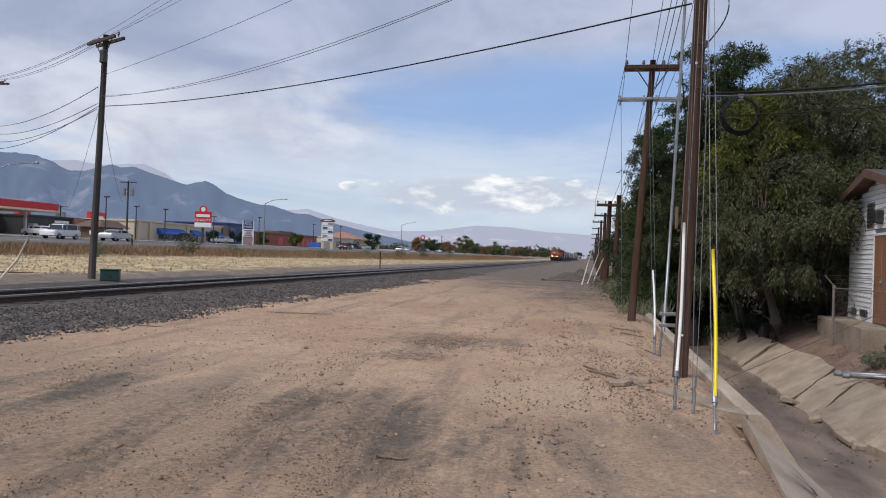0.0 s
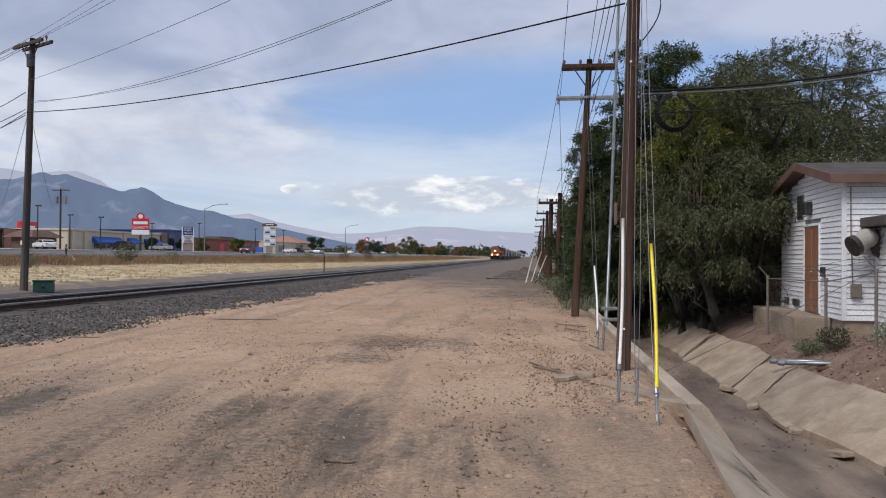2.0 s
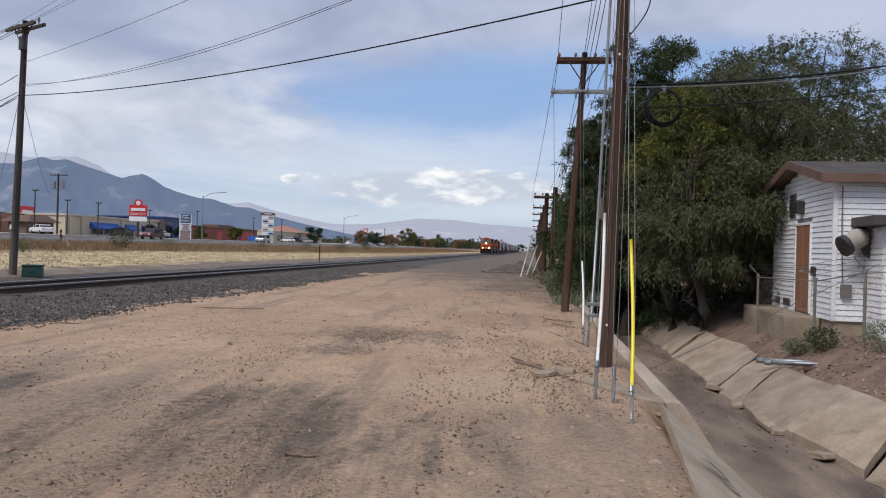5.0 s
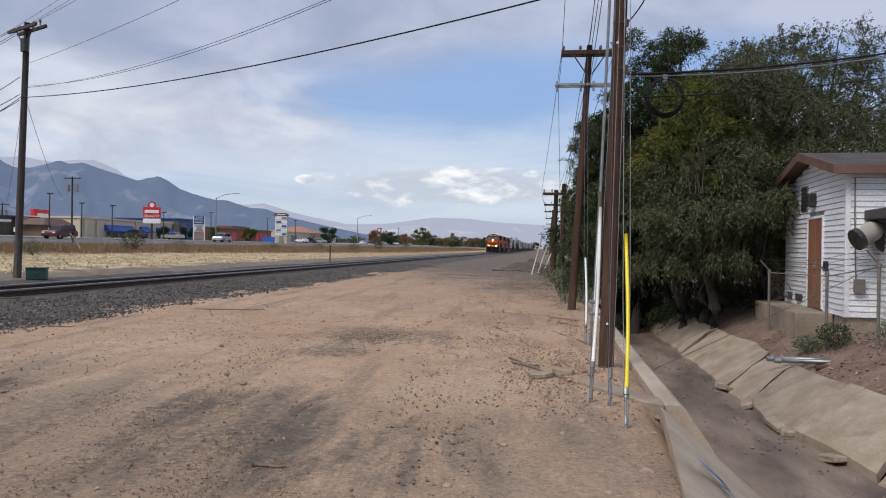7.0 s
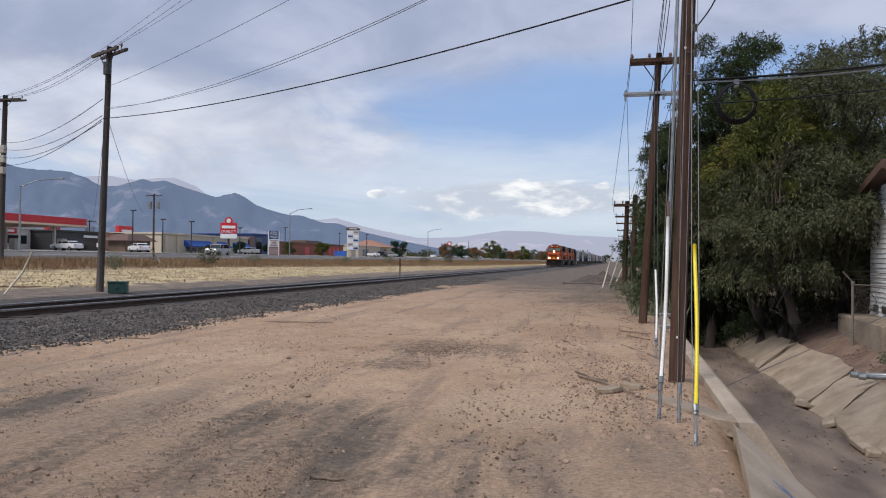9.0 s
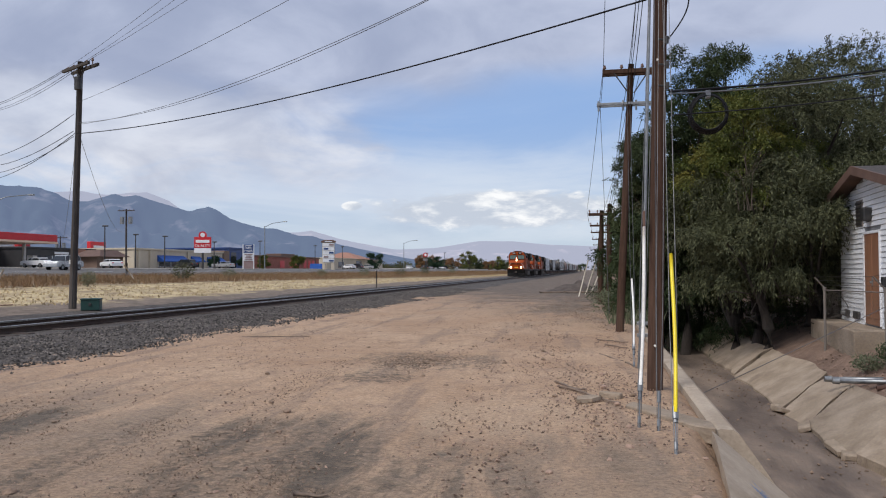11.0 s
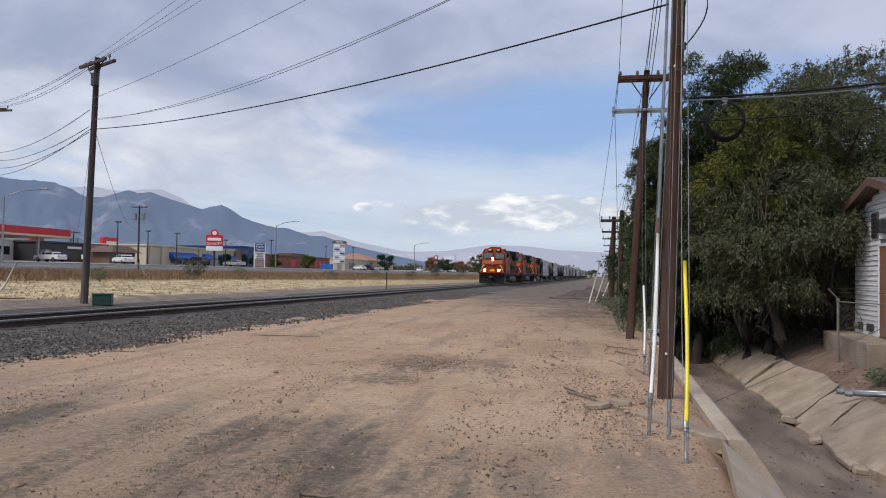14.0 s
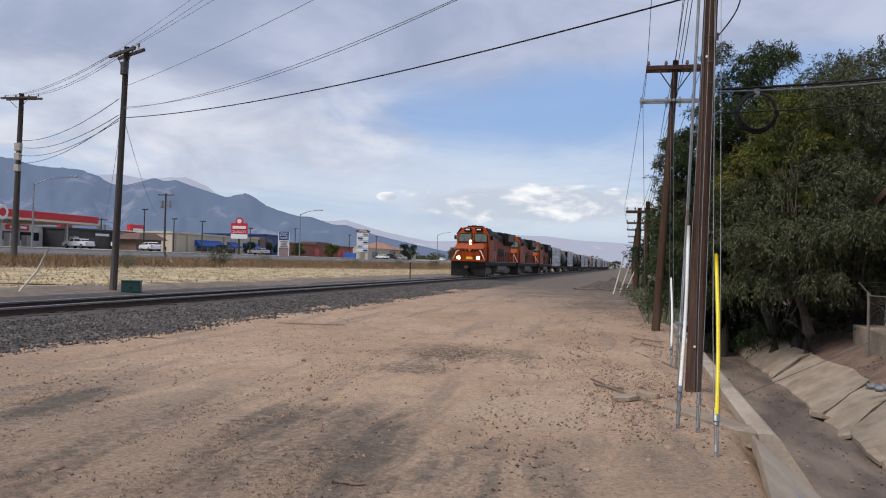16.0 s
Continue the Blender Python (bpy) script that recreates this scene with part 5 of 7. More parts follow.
def fence():
    """Wire mesh fence with barbed arms before the building."""
    f = thing("chain_link_fence", pose(0, 0, 0), "rusty chain-link fence with barbed wire arms", "fence")
    posts = [(5.75, 20.6), (5.85, 16.9), (6.35, 15.75), (7.2, 15.1), (9.2, 14.8)]
    tops = []
    for x, y in posts:
        z = gz(x, y)
        p = thing("post", pose(x, y, z), "", "")
        p.parent = f
        bm = B()
        rod(bm, (0, 0, -0.4), (0, 0, 1.42), 0.03, n=10)
        rod(bm, (0, 0, 1.40), (0, 0, 1.47), 0.04, n=10)
        part("tube", bm, ENGGREY, p)
        bm = B()
        rod(bm, (0, 0, 1.45), (-0.22, -0.02, 1.70), 0.016, n=6)
        part("barb_arm", bm, ENGGREY, p)
        tops.append((Vector((x, y, z)), Vector((x - 0.22, y, z + 1.7))))
    for (a, ta), (b, tb) in zip(tops, tops[1:]):
        d = b - a
        n = max(4, int(d.length / 0.075))
        bm = B()
        for k in range(-14, n):
            for s in (1, -1):
                u0, u1 = (k, k + 14) if s > 0 else (k + 14, k)
                z0, z1 = 0.05, 1.38
                if u0 < 0 or u1 < 0 or u0 > n or u1 > n:
                    lo, hi = max(0, min(u0, u1)), min(n, max(u0, u1))
                    if hi - lo < 1:
                        continue
                    fz = lambda u: z0 + (z1 - z0) * ((u - u0) / (u1 - u0))
                    pa, pb = (lo, fz(lo)), (hi, fz(hi))
                else:
                    pa, pb = (u0, z0), (u1, z1)
                q0, q1 = a + d * (pa[0] / n) + Vector((0, 0, pa[1])), a + d * (pb[0] / n) + Vector((0, 0, pb[1]))
                rod(bm, q0, q1, 0.0010, n=3, caps=False)
        part("mesh_panel", bm, ENGGREY, f, "fine wire mesh")
        for z in (1.40,):
            bm = B()
            rod(bm, a + Vector((0, 0, z)), b + Vector((0, 0, z)), 0.012, n=6)
            part("top_wire", bm, ENGGREY, f)
        for q in (0.35, 0.7, 1.0):
            bm = B()
            rod(bm, a.lerp(ta, q) + Vector((0, 0, 1.42 * (1 - q))), b.lerp(tb, q) + Vector((0, 0, 1.42 * (1 - q))), 0.004, n=4)
            part("barbed_wire", bm, DARKSTEEL, f)


fence()
for k, (x, y, z, L, rz) in enumerate(((4.75, 16.05, -0.32, 1.95, -7), (4.72, 16.45, -0.34, 1.7, -3))):
    st = thing("steel_post", pose(x, y, z, 0, 0, rz), "loose galvanised steel fence post lying on the bank", "steel post", "loose steel posts")
    bm = B()
    rod(bm, (0, 0, 0), (L, 0, 0.03), 0.042, n=12)
    part("tube", bm, STEEL, st, "", True)
    bm = B()
    rod(bm, (-0.08, 0, 0), (0.04, 0, 0), 0.055, 0.06, n=12)
    part("cap", bm, STEEL, st, "domed end cap")
lath([(5.3, 15.75, -0.4), (6.3, 15.7, -0.28)], 0.05, "short rusty orange pipe lying on the bank", CARBROWN)


# ---- the freight train ----
def wheelset(parent, y, r=0.5):
    for s in (-1, 1):
        bm = B()
        rod(bm, (s * 0.70, y, r), (s * 0.82, y, r), r, n=20)
        rod(bm, (s * 0.82, y, r), (s * 0.86, y, r), r * 0.45, n=12)
        part("wheel", bm, WHEEL, parent)


def truck(parent, y, n, gap):
    t = thing("truck", pose(0, y, 0), "", "")
    t.parent = parent
    for s in (-1, 1):
        bm = B()
        w = gap * (n - 1) / 2 + 0.6
        prism(bm, [(-w, 0.42), (-w * 0.5, 0.32), (w * 0.5, 0.32), (w, 0.42), (w, 0.72), (w * 0.4, 0.95), (-w * 0.4, 0.95), (-w, 0.72)], 0, s * 0.98 - 0.07, s * 0.98 + 0.07)
        part("side_frame", bm, ENGGREY if n == 3 else CARBROWN, t)
    for k in range(n):
        wheelset(t, (k - (n - 1) / 2) * gap, 0.5)


def locomotive(label):
    """A wide-nosed six-axle diesel; its nose points to -y, rails at z = 0."""
    e = thing("locomotive", pose(0, 0, 0), label, "locomotive", "locomotives of the train")
    bm = B()
    prism(bm, [(-1.5, 1.05), (1.5, 1.05), (1.55, 1.2), (1.55, 1.5), (-1.55, 1.5), (-1.55, 1.2)], 1, 0.55, 22.0)
    part("underframe", bm, ENGBLACK, e)
    bm = B()
    prism(bm, [(0.0, 0.12), (0.55, 0.12), (0.75, 1.45), (0.45, 1.45), (0.12, 0.75)], 0, -1.6, 1.6)
    for v in bm.verts:
        if v.co.z < 0.9 and v.co.y < 0.3:
            v.co.y += abs(v.co.x) * 0.28
    bmesh.ops.bevel(bm, geom=bm.edges[:], offset=0.03, segments=1, affect="EDGES")
    part("snowplow", bm, ENGBLACK, e, "sooty black snowplow pilot")
    bm = B()
    box(bm, (-0.18, -0.35, 0.78), (0.18, 0.5, 1.05), 0.04)
    part("coupler", bm, WHEEL, e)
    bm = B()
    box(bm, (-1.5, 0.42, 1.45), (1.5, 0.62, 1.62), 0.02)
    part("anticlimber", bm, ORANGE, e)
    # nose
    bm = B()
    prism(bm, [(1.05, 1.5), (0.98, 2.55), (1.25, 3.02), (2.7, 3.22), (2.7, 1.5)], 0, -1.38, 1.38)
    bmesh.ops.bevel(bm, geom=bm.edges[:], offset=0.09, segments=2, affect="EDGES")
    part("nose", bm, ORANGE, e)
    bm = B()
    prism(bm, [(-0.34, 1.66), (0.34, 1.66), (0.26, 1.88), (-0.26, 1.88)], 1, 0.955, 1.1)
    part("nose_emblem", bm, YELLOW, e, "yellow emblem band")
    # dark wing shape over the nose, door outline and grab irons
    for s in (-1, 1):
        for k in range(4):
            bm = B()
            a = 0.06 + 0.31 * k
            prism(bm, [(s * a, 2.30 + 0.05 * k), (s * (a + 0.24), 2.34 + 0.05 * k), (s * (a + 0.30), 2.60), (s * (a + 0.1), 2.54)], 1, 0.93, 1.2)
            part("nose_stripe", bm, ENGBLACK, e, "black lettering shape")
        bm = B()
        box(bm, (s * 0.42 - 0.012, 0.955, 1.55), (s * 0.42 + 0.012, 1.1, 2.28), 0.003)
        part("door_joint", bm, ENGBLACK, e)
        for z in (1.75, 2.0, 2.25, 2.5):
            bm = B()
            tube(bm, [(s * 0.78, 1.0, z), (s * 0.78, 0.92, z), (s * 1.12, 0.92, z), (s * 1.12, 1.0, z)], 0.018, 5)
            part("grab_iron", bm, ENGBLACK, e)
        bm = B()
        tube(bm, [(s * 0.35, 0.3, 1.0), (s * 0.42, 0.05, 0.6), (s * 0.3, 0.1, 0.35)], 0.035, 6)
        part("air_hose", bm, RUBBER, e)
    bm = B()
    box(bm, (-1.40, 1.10, 2.62), (1.40, 1.26, 2.68), 0.01, pose(0, 0.02, 0))
    part("nose_edge", bm, ENGBLACK, e)
    bm = B()
    box(bm, (-0.22, 1.30, 2.85), (0.22, 2.5, 3.50), 0.05)
    part("headlight_housing", bm, ORANGE, e)
    # cab
    bm = B()
    prism(bm, [(-1.56, 1.5), (1.56, 1.5), (1.56, 4.02), (1.18, 4.60), (0.6, 4.70), (-0.6, 4.70), (-1.18, 4.60), (-1.56, 4.02)], 1, 2.45, 5.2)
    for v in bm.verts:
        if v.co.y < 2.6:
            v.co.y += (v.co.z - 3.2) * 0.16 if v.co.z > 3.2 else 0
    bmesh.ops.bevel(bm, geom=bm.edges[:], offset=0.05, segments=2, affect="EDGES")
    cab = part("cab", bm, ORANGE, e)
    for s in (-1, 1):
        bm = B()
        prism(bm, [(s * 0.16, 3.32), (s * 1.30, 3.32), (s * 1.32, 3.86), (s * 1.15, 4.02), (s * 0.16, 4.02)], 1, 2.40, 2.50)
        for v in bm.verts:
            v.co.y += (v.co.z - 3.2) * 0.16
        part("windscreen", bm, SCREEN, cab, "greenish windscreen glass")
        bm = B()
        prism(bm, [(s * 0.10, 3.26), (s * 1.36, 3.26), (s * 1.38, 3.90), (s * 1.18, 4.09), (s * 0.10, 4.09)], 1, 2.425, 2.50)
        for v in bm.verts:
            v.co.y += (v.co.z - 3.2) * 0.16
        part("window_gasket", bm, ENGBLACK, cab)
        bm = B()
        tube(bm, [(s * 0.7, 2.40, 3.30), (s * 0.95, 2.47, 3.85)], 0.014, 5)
        part("wiper", bm, ENGBLACK, cab)
        bm = B()
        prism(bm, [(s * 1.20, 4.63), (s * 1.60, 4.03), (s * 1.60, 3.97), (s * 1.17, 4.58)], 1, 2.55, 5.2)
        part("roof_edge", bm, ENGBLACK, cab)
        bm = B()
        box(bm, (s * 0.20 if s > 0 else -0.86, 2.46, 4.28), (0.86 if s > 0 else -0.20, 2.75, 4.60), 0.03)
        nb = part("number_board", bm, ENGBLACK, cab, "black number board")
        bm = B()
        box(bm, (s * 0.53 - 0.2, 2.44, 4.38), (s * 0.53 + 0.2, 2.47, 4.50), 0.003)
        part("number_bar", bm, WHITEPL, nb, "pale bar of numerals")
        for y0, y1 in ((3.0, 3.75), (3.95, 4.8)):
            bm = B()
            box(bm, (s * 1.525 - 0.02, y0, 3.2), (s * 1.525 + 0.02, y1, 3.95), 0.03)
            part("side_window", bm, GLASS, cab)
        bm = B()
        box(bm, (s * 1.54 - 0.02, 2.0 + 0.75, 1.7), (s * 1.54 + 0.02, 2.75 + 0.5, 2.9), 0.02)
        part("door", bm, ORANGE, cab)
    bm = B()
    box(bm, (-0.7, 3.2, 4.66), (0.7, 4.7, 4.84), 0.05)
    part("air_conditioner", bm, ENGBLACK, cab)
    bm = B()
    for k in (-0.16, 0.0, 0.16):
        rod(bm, (k, 2.85, 4.80), (k, 3.2, 4.80), 0.07, 0.03, n=8)
    part("horn", bm, ENGBLACK, cab)
    for z in (3.07, 3.32):
        bm = B()
        rod(bm, (0, 1.24, z), (0, 1.4, z), 0.105, n=16)
        part("headlight", bm, LIGHT_WARM, e, "lit warm white headlight")
    for s in (-1, 1):
        bm = B()
        rod(bm, (s * 0.92, 0.48, 1.78), (s * 0.92, 0.72, 1.78), 0.15, n=16)
        part("ditch_light", bm, LIGHT_WARM, e, "lit warm white ditch light")
        bm = B()
        box(bm, (s * 0.92 - 0.17, 0.6, 1.6), (s * 0.92 + 0.17, 0.95, 1.96), 0.03)
        part("lamp_housing", bm, ORANGE, e)
    # hood
    bm = B()
    prism(bm, [(-1.0, 1.5), (1.0, 1.5), (1.0, 3.62), (-1.0, 3.62)], 1, 5.2, 21.0)
    part("hood", bm, ORANGE_SIDE, e, "grimy orange hood in a shaded side tone")
    bm = B()
    prism(bm, [(-1.02, 3.6), (1.02, 3.6), (1.0, 4.05), (0.7, 4.35), (-0.7, 4.35), (-1.0, 4.05)], 1, 5.15, 15.4)
    part("hood_roof", bm, ENGBLACK, e)
    bm = B()
    prism(bm, [(-1.05, 3.3), (1.05, 3.3), (1.5, 3.7), (1.5, 4.5), (1.3, 4.62), (-1.3, 4.62), (-1.5, 4.5), (-1.5, 3.65)], 1, 15.4, 20.6)
    part("radiator", bm, ENGBLACK, e)
    bm = B()
    prism(bm, [(-1.3, 1.5), (1.3, 1.5), (1.45, 1.7), (1.45, 3.75), (-1.45, 3.75), (-1.45, 1.7)], 1, 5.25, 8.6)
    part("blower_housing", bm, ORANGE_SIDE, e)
    bm = B()
    prism(bm, [(-1.47, 3.75), (1.47, 3.75), (1.47, 4.15), (1.2, 4.45), (-1.2, 4.45), (-1.47, 4.15)], 1, 5.25, 8.6)
    part("blower_roof", bm, ENGBLACK, e)
    for k in range(3):
        bm = B()
        rod(bm, (0, 16.3 + k * 1.6, 4.6), (0, 16.3 + k * 1.6, 4.72), 0.6, n=18)
        part("radiator_fan", bm, ENGBLACK, e)
    bm = B()
    box(bm, (-0.35, 11.0, 4.3), (0.35, 12.2, 4.62), 0.04)
    part("exhaust_stack", bm, ENGBLACK, e)
    for s in (-1, 1):
        for k in range(9):
            bm = B()
            y0 = 8.6 + k * 0.72
            box(bm, (s * 1.01 - 0.012, y0, 1.7), (s * 1.01 + 0.012, y0 + 0.62, 3.15), 0.01)
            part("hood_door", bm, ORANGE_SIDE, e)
        bm = B()
        for a in range(4):
            prism(bm, [(10.2 + a * 1.25, 2.05), (11.1 + a * 1.25, 2.05), (11.2 + a * 1.25, 2.85), (10.3 + a * 1.25, 2.85)], 0, s * 1.03 - 0.012, s * 1.03 + 0.012)
        part("side_lettering", bm, ENGBLACK, e, "plain dark lettering bars")
        bm = B()
        for a in range(11):
            box(bm, (s * 1.505 - 0.02, 15.7 + a * 0.42, 3.72), (s * 1.505 + 0.02, 15.98 + a * 0.42, 4.42), 0.006)
        part("radiator_grille", bm, ENGGREY, e, "dusty radiator grille")
        bm = B()
        box(bm, (s * 1.555 - 0.02, 2.7, 1.42), (s * 1.555 + 0.02, 21.6, 1.50), 0.006)
        part("sill_stripe", bm, ENGGREY, e)
        bm = B()
        box(bm, (s * 1.02 - 0.012, 15.4, 1.6), (s * 1.02 + 0.012, 20.9, 3.1), 0.01)
        part("hood_door", bm, ORANGE_SIDE, e)
        # handrails
        for k in range(12):
            bm = B()
            rod(bm, (s * 1.50, 5.6 + k * 1.3, 1.5), (s * 1.50, 5.6 + k * 1.3, 2.5), 0.025, n=6)
            part("stanchion", bm, (ENGBLACK, WHITEPL)[k in (0, 1, 11)], e)
        bm = B()
        tube(bm, [(s * 1.5, 5.6, 2.5), (s * 1.5, 20.0, 2.5)], 0.025, 6)
        part("handrail", bm, ENGBLACK, e)
        bm = B()
        tube(bm, [(s * 1.5, 0.62, 0.6), (s * 1.5, 0.64, 1.55), (s * 1.12, 0.66, 2.40), (s * 1.0, 0.70, 2.46), (s * 0.95, 0.92, 2.46)], 0.03, 6)
        part("nose_rail", bm, WHITEPL, e, "white end handrail")
        for k in range(3):
            bm = B()
            box(bm, (s * 1.3 - 0.2, 0.72, 0.4 + 0.32 * k), (s * 1.3 + 0.2, 1.05, 0.45 + 0.32 * k), 0.01)
            part("step", bm, ENGBLACK, e)
        bm = B()
        box(bm, (s * 1.62 - 0.03, 2.85, 3.5), (s * 1.62 + 0.25 * s, 2.95, 3.9), 0.01)
        part("mirror", bm, ENGBLACK, e)
    bm = B()
    prism(bm, [(-1.35, 0.45), (1.35, 0.45), (1.5, 0.7), (1.5, 1.08), (-1.5, 1.08), (-1.5, 0.7)], 1, 8.2, 13.9)
    part("fuel_tank", bm, ENGGREY, e, "dusty grey fuel tank")
    truck(e, 4.4, 3, 1.9)
    truck(e, 16.7, 3, 1.9)
    for o in e.children_recursive:
        if o.type == "MESH" and o.parent.name.split(".")[0] != "truck":
            for v in o.data.vertices:
                if v.co.y > 5.2:
                    v.co.y = 5.2 + (v.co.y - 5.2) * 0.925
    return e


def wagon(kind):
    L = {"lumber": 18.4, "tank": 14.2, "hopper": 16.0, "reefer": 19.6, "gondola": 16.0}[kind]
    words = {"lumber": ("lumber_car", "centre-beam flat car stacked with white-wrapped lumber"), "tank": ("tank_car", "sooty black round tank car"), "hopper": ("hopper_car", "faded pinkish covered hopper car with ribs"), "reefer": ("boxcar", "long white high boxcar with panelled sides"), "gondola": ("hopper_car", "grey covered hopper car with ribs")}[kind]
    w = thing(words[0], pose(0, 0, 0), words[1], words[0].replace("_", " "), "wagons of the train")
    bm = B()
    box(bm, (-1.35, 0.4, 0.9), (1.35, L - 0.4, 1.15), 0.02)
    part("underframe", bm, ENGBLACK, w)
    for y in (0, L):
        bm = B()
        box(bm, (-0.16, y - 0.45 if y else 0.0, 0.78), (0.16, y if y else 0.45, 1.02), 0.03)
        part("coupler", bm, WHEEL, w)
    if kind == "reefer":
        hi = 4.85
        bm = B()
        prism(bm, [(-1.5, 1.12), (1.5, 1.12), (1.5, hi - 0.15), (0.0, hi), (-1.5, hi - 0.15)], 1, 0.7, L - 0.7)
        part("body", bm, CARWHITE, w)
        n = int((L - 2) / 1.1)
        for s in (-1, 1):
            for k in range(n):
                bm = B()
                y0 = 1.0 + k * (L - 2) / (n - 1)
                box(bm, (s * 1.5 - 0.04, y0 - 0.06, 1.15), (s * 1.5 + 0.04, y0 + 0.06, hi - 0.2), 0.01)
                part("rib", bm, CARWHITE, w)
            bm = B()
            box(bm, (s * 1.5 - 0.06, L / 2 - 1.5, 1.15), (s * 1.5 + 0.06, L / 2 + 1.5, hi - 0.3), 0.02)
            part("sliding_door", bm, CARWHITE, w)
            bm = B()
            box(bm, (s * 1.5 - 0.05, 0.75, 1.0), (s * 1.5 + 0.05, L - 0.75, 1.22), 0.01)
            part("sill", bm, ENGBLACK, w)
    elif kind == "lumber":
        for y in (0.6, L - 0.8):
            bm = B()
            box(bm, (-1.42, y, 1.1), (1.42, y + 0.2, 4.3), 0.02)
            part("bulkhead", bm, ENGBLACK, w, "dark steel end bulkhead")
        bm = B()
        box(bm, (-0.08, 0.8, 1.1), (0.08, L - 0.8, 4.5), 0.02)
        part("centre_beam", bm, CARBROWN, w)
        n = 4
        span = (L - 2.2) / n
        for s in (-1, 1):
            for row in range(5):
                for k in range(n):
                    bm = B()
                    y0 = 1.1 + k * span
                    x0, x1 = sorted((s * 0.12, s * (1.44 - 0.02 * ((row + k) % 3))))
                    box(bm, (x0, y0 + 0.04, 1.18 + row * 0.66), (x1, y0 + span - 0.05, 1.78 + row * 0.66), 0.03)
                    part("lumber_bundle", bm, WRAP, w)
            for k in range(9):
                bm = B()
                y0 = 1.6 + k * (L - 3.2) / 8
                box(bm, (s * 1.45 - 0.012, y0 - 0.03, 1.1), (s * 1.45 + 0.012, y0 + 0.03, 4.5))
                part("strap", bm, ENGGREY, w)
    elif kind == "tank":
        bm = B()
        tube(bm, [(0, y, 2.65) for y in (0.8, 0.95, 1.3, L / 2, L - 1.3, L - 0.95, L - 0.8)], lambda f: 1.45 if 0.05 < f < 0.95 else 1.45, 24)
        for v in bm.verts:
            d = min(v.co.y - 0.8, L - 0.8 - v.co.y)
            k = 0.62 if d < 0.05 else 0.86 if d < 0.2 else 1
            v.co.x *= k
            v.co.z = 2.65 + (v.co.z - 2.65) * k
        part("tank", bm, TANKPAINT, w, "", True)
        bm = B()
        rod(bm, (0, L / 2, 4.0), (0, L / 2, 4.5), 0.5, n=16)
        part("dome", bm, TANKPAINT, w)
        for s in (-1, 1):
            bm = B()
            tube(bm, [(s * 1.2, 0.8, 2.5), (s * 1.48, 1.2, 2.5), (s * 1.48, L - 1.2, 2.5), (s * 1.2, L - 0.8, 2.5)], 0.03, 6)
            part("handrail", bm, ENGGREY, w)
            bm = B()
            box(bm, (s * 0.8 - 0.02, L / 2 - 0.05, 2.0), (s * 1.5 + 0.02, L / 2 + 0.25, 4.3), 0.01)
            part("ladder", bm, ENGGREY, w)
    else:
        paint = CARPINK if kind == "hopper" else CARGREY
        bm = B()
        prism(bm, [(-1.5, 1.9), (-0.6, 0.85), (0.6, 0.85), (1.5, 1.9), (1.52, 4.1), (0.9, 4.6), (-0.9, 4.6), (-1.52, 4.1)], 1, 1.6, L - 1.6)
        part("body", bm, paint, w)
        for s in (-1, 1):
            for k in range(9):
                bm = B()
                y0 = 1.7 + k * (L - 3.4) / 8
                box(bm, (s * 1.53 - 0.05, y0 - 0.06, 1.9), (s * 1.53 + 0.05, y0 + 0.06, 4.1), 0.01)
                part("rib", bm, paint, w)
            bm = B()
            box(bm, (s * 1.45 - 0.07, 0.6, 1.15), (s * 1.45 + 0.07, L - 0.6, 1.4), 0.01)
            part("sill", bm, paint, w)
        for y in (0.6, L - 1.5):
            bm = B()
            box(bm, (-1.45, y, 1.1), (1.45, y + 0.9, 1.35), 0.01)
            part("end_platform", bm, ENGBLACK, w)
    truck(w, 2.2, 2, 1.8)
    truck(w, L - 2.2, 2, 1.8)
    return w, L


TRAIN = []          # (thing, distance of its front behind the leading nose)
lead = locomotive("orange and black diesel locomotive with lit headlights")
TRAIN.append((lead, 0.0))
dist = 21.5
for k in range(2):
    c = copy_thing(lead, pose(0, 0, 0))
    for o in c.children_recursive:
        if o.name.startswith(("headlight", "ditch_light")):
            o.data = o.data.copy()
            o.data.materials[0] = GLASS
            o["label"] = "unlit dark lamp glass"
    tagged(c, "orange and black diesel locomotive coupled behind another")
    TRAIN.append((c, dist))
    dist += 21.5
made = {}
ORDER = "lumber tank lumber tank tank lumber lumber tank hopper lumber tank lumber reefer tank gondola lumber hopper reefer lumber tank hopper lumber".split()
for kind in ORDER:
    if kind not in made:
        made[kind] = wagon(kind)
        w, L = made[kind]
    else:
        w, L = copy_thing(made[kind][0], pose(0, 0, 0)), made[kind][1]
    TRAIN.append((w, dist))
    dist += L + 0.5


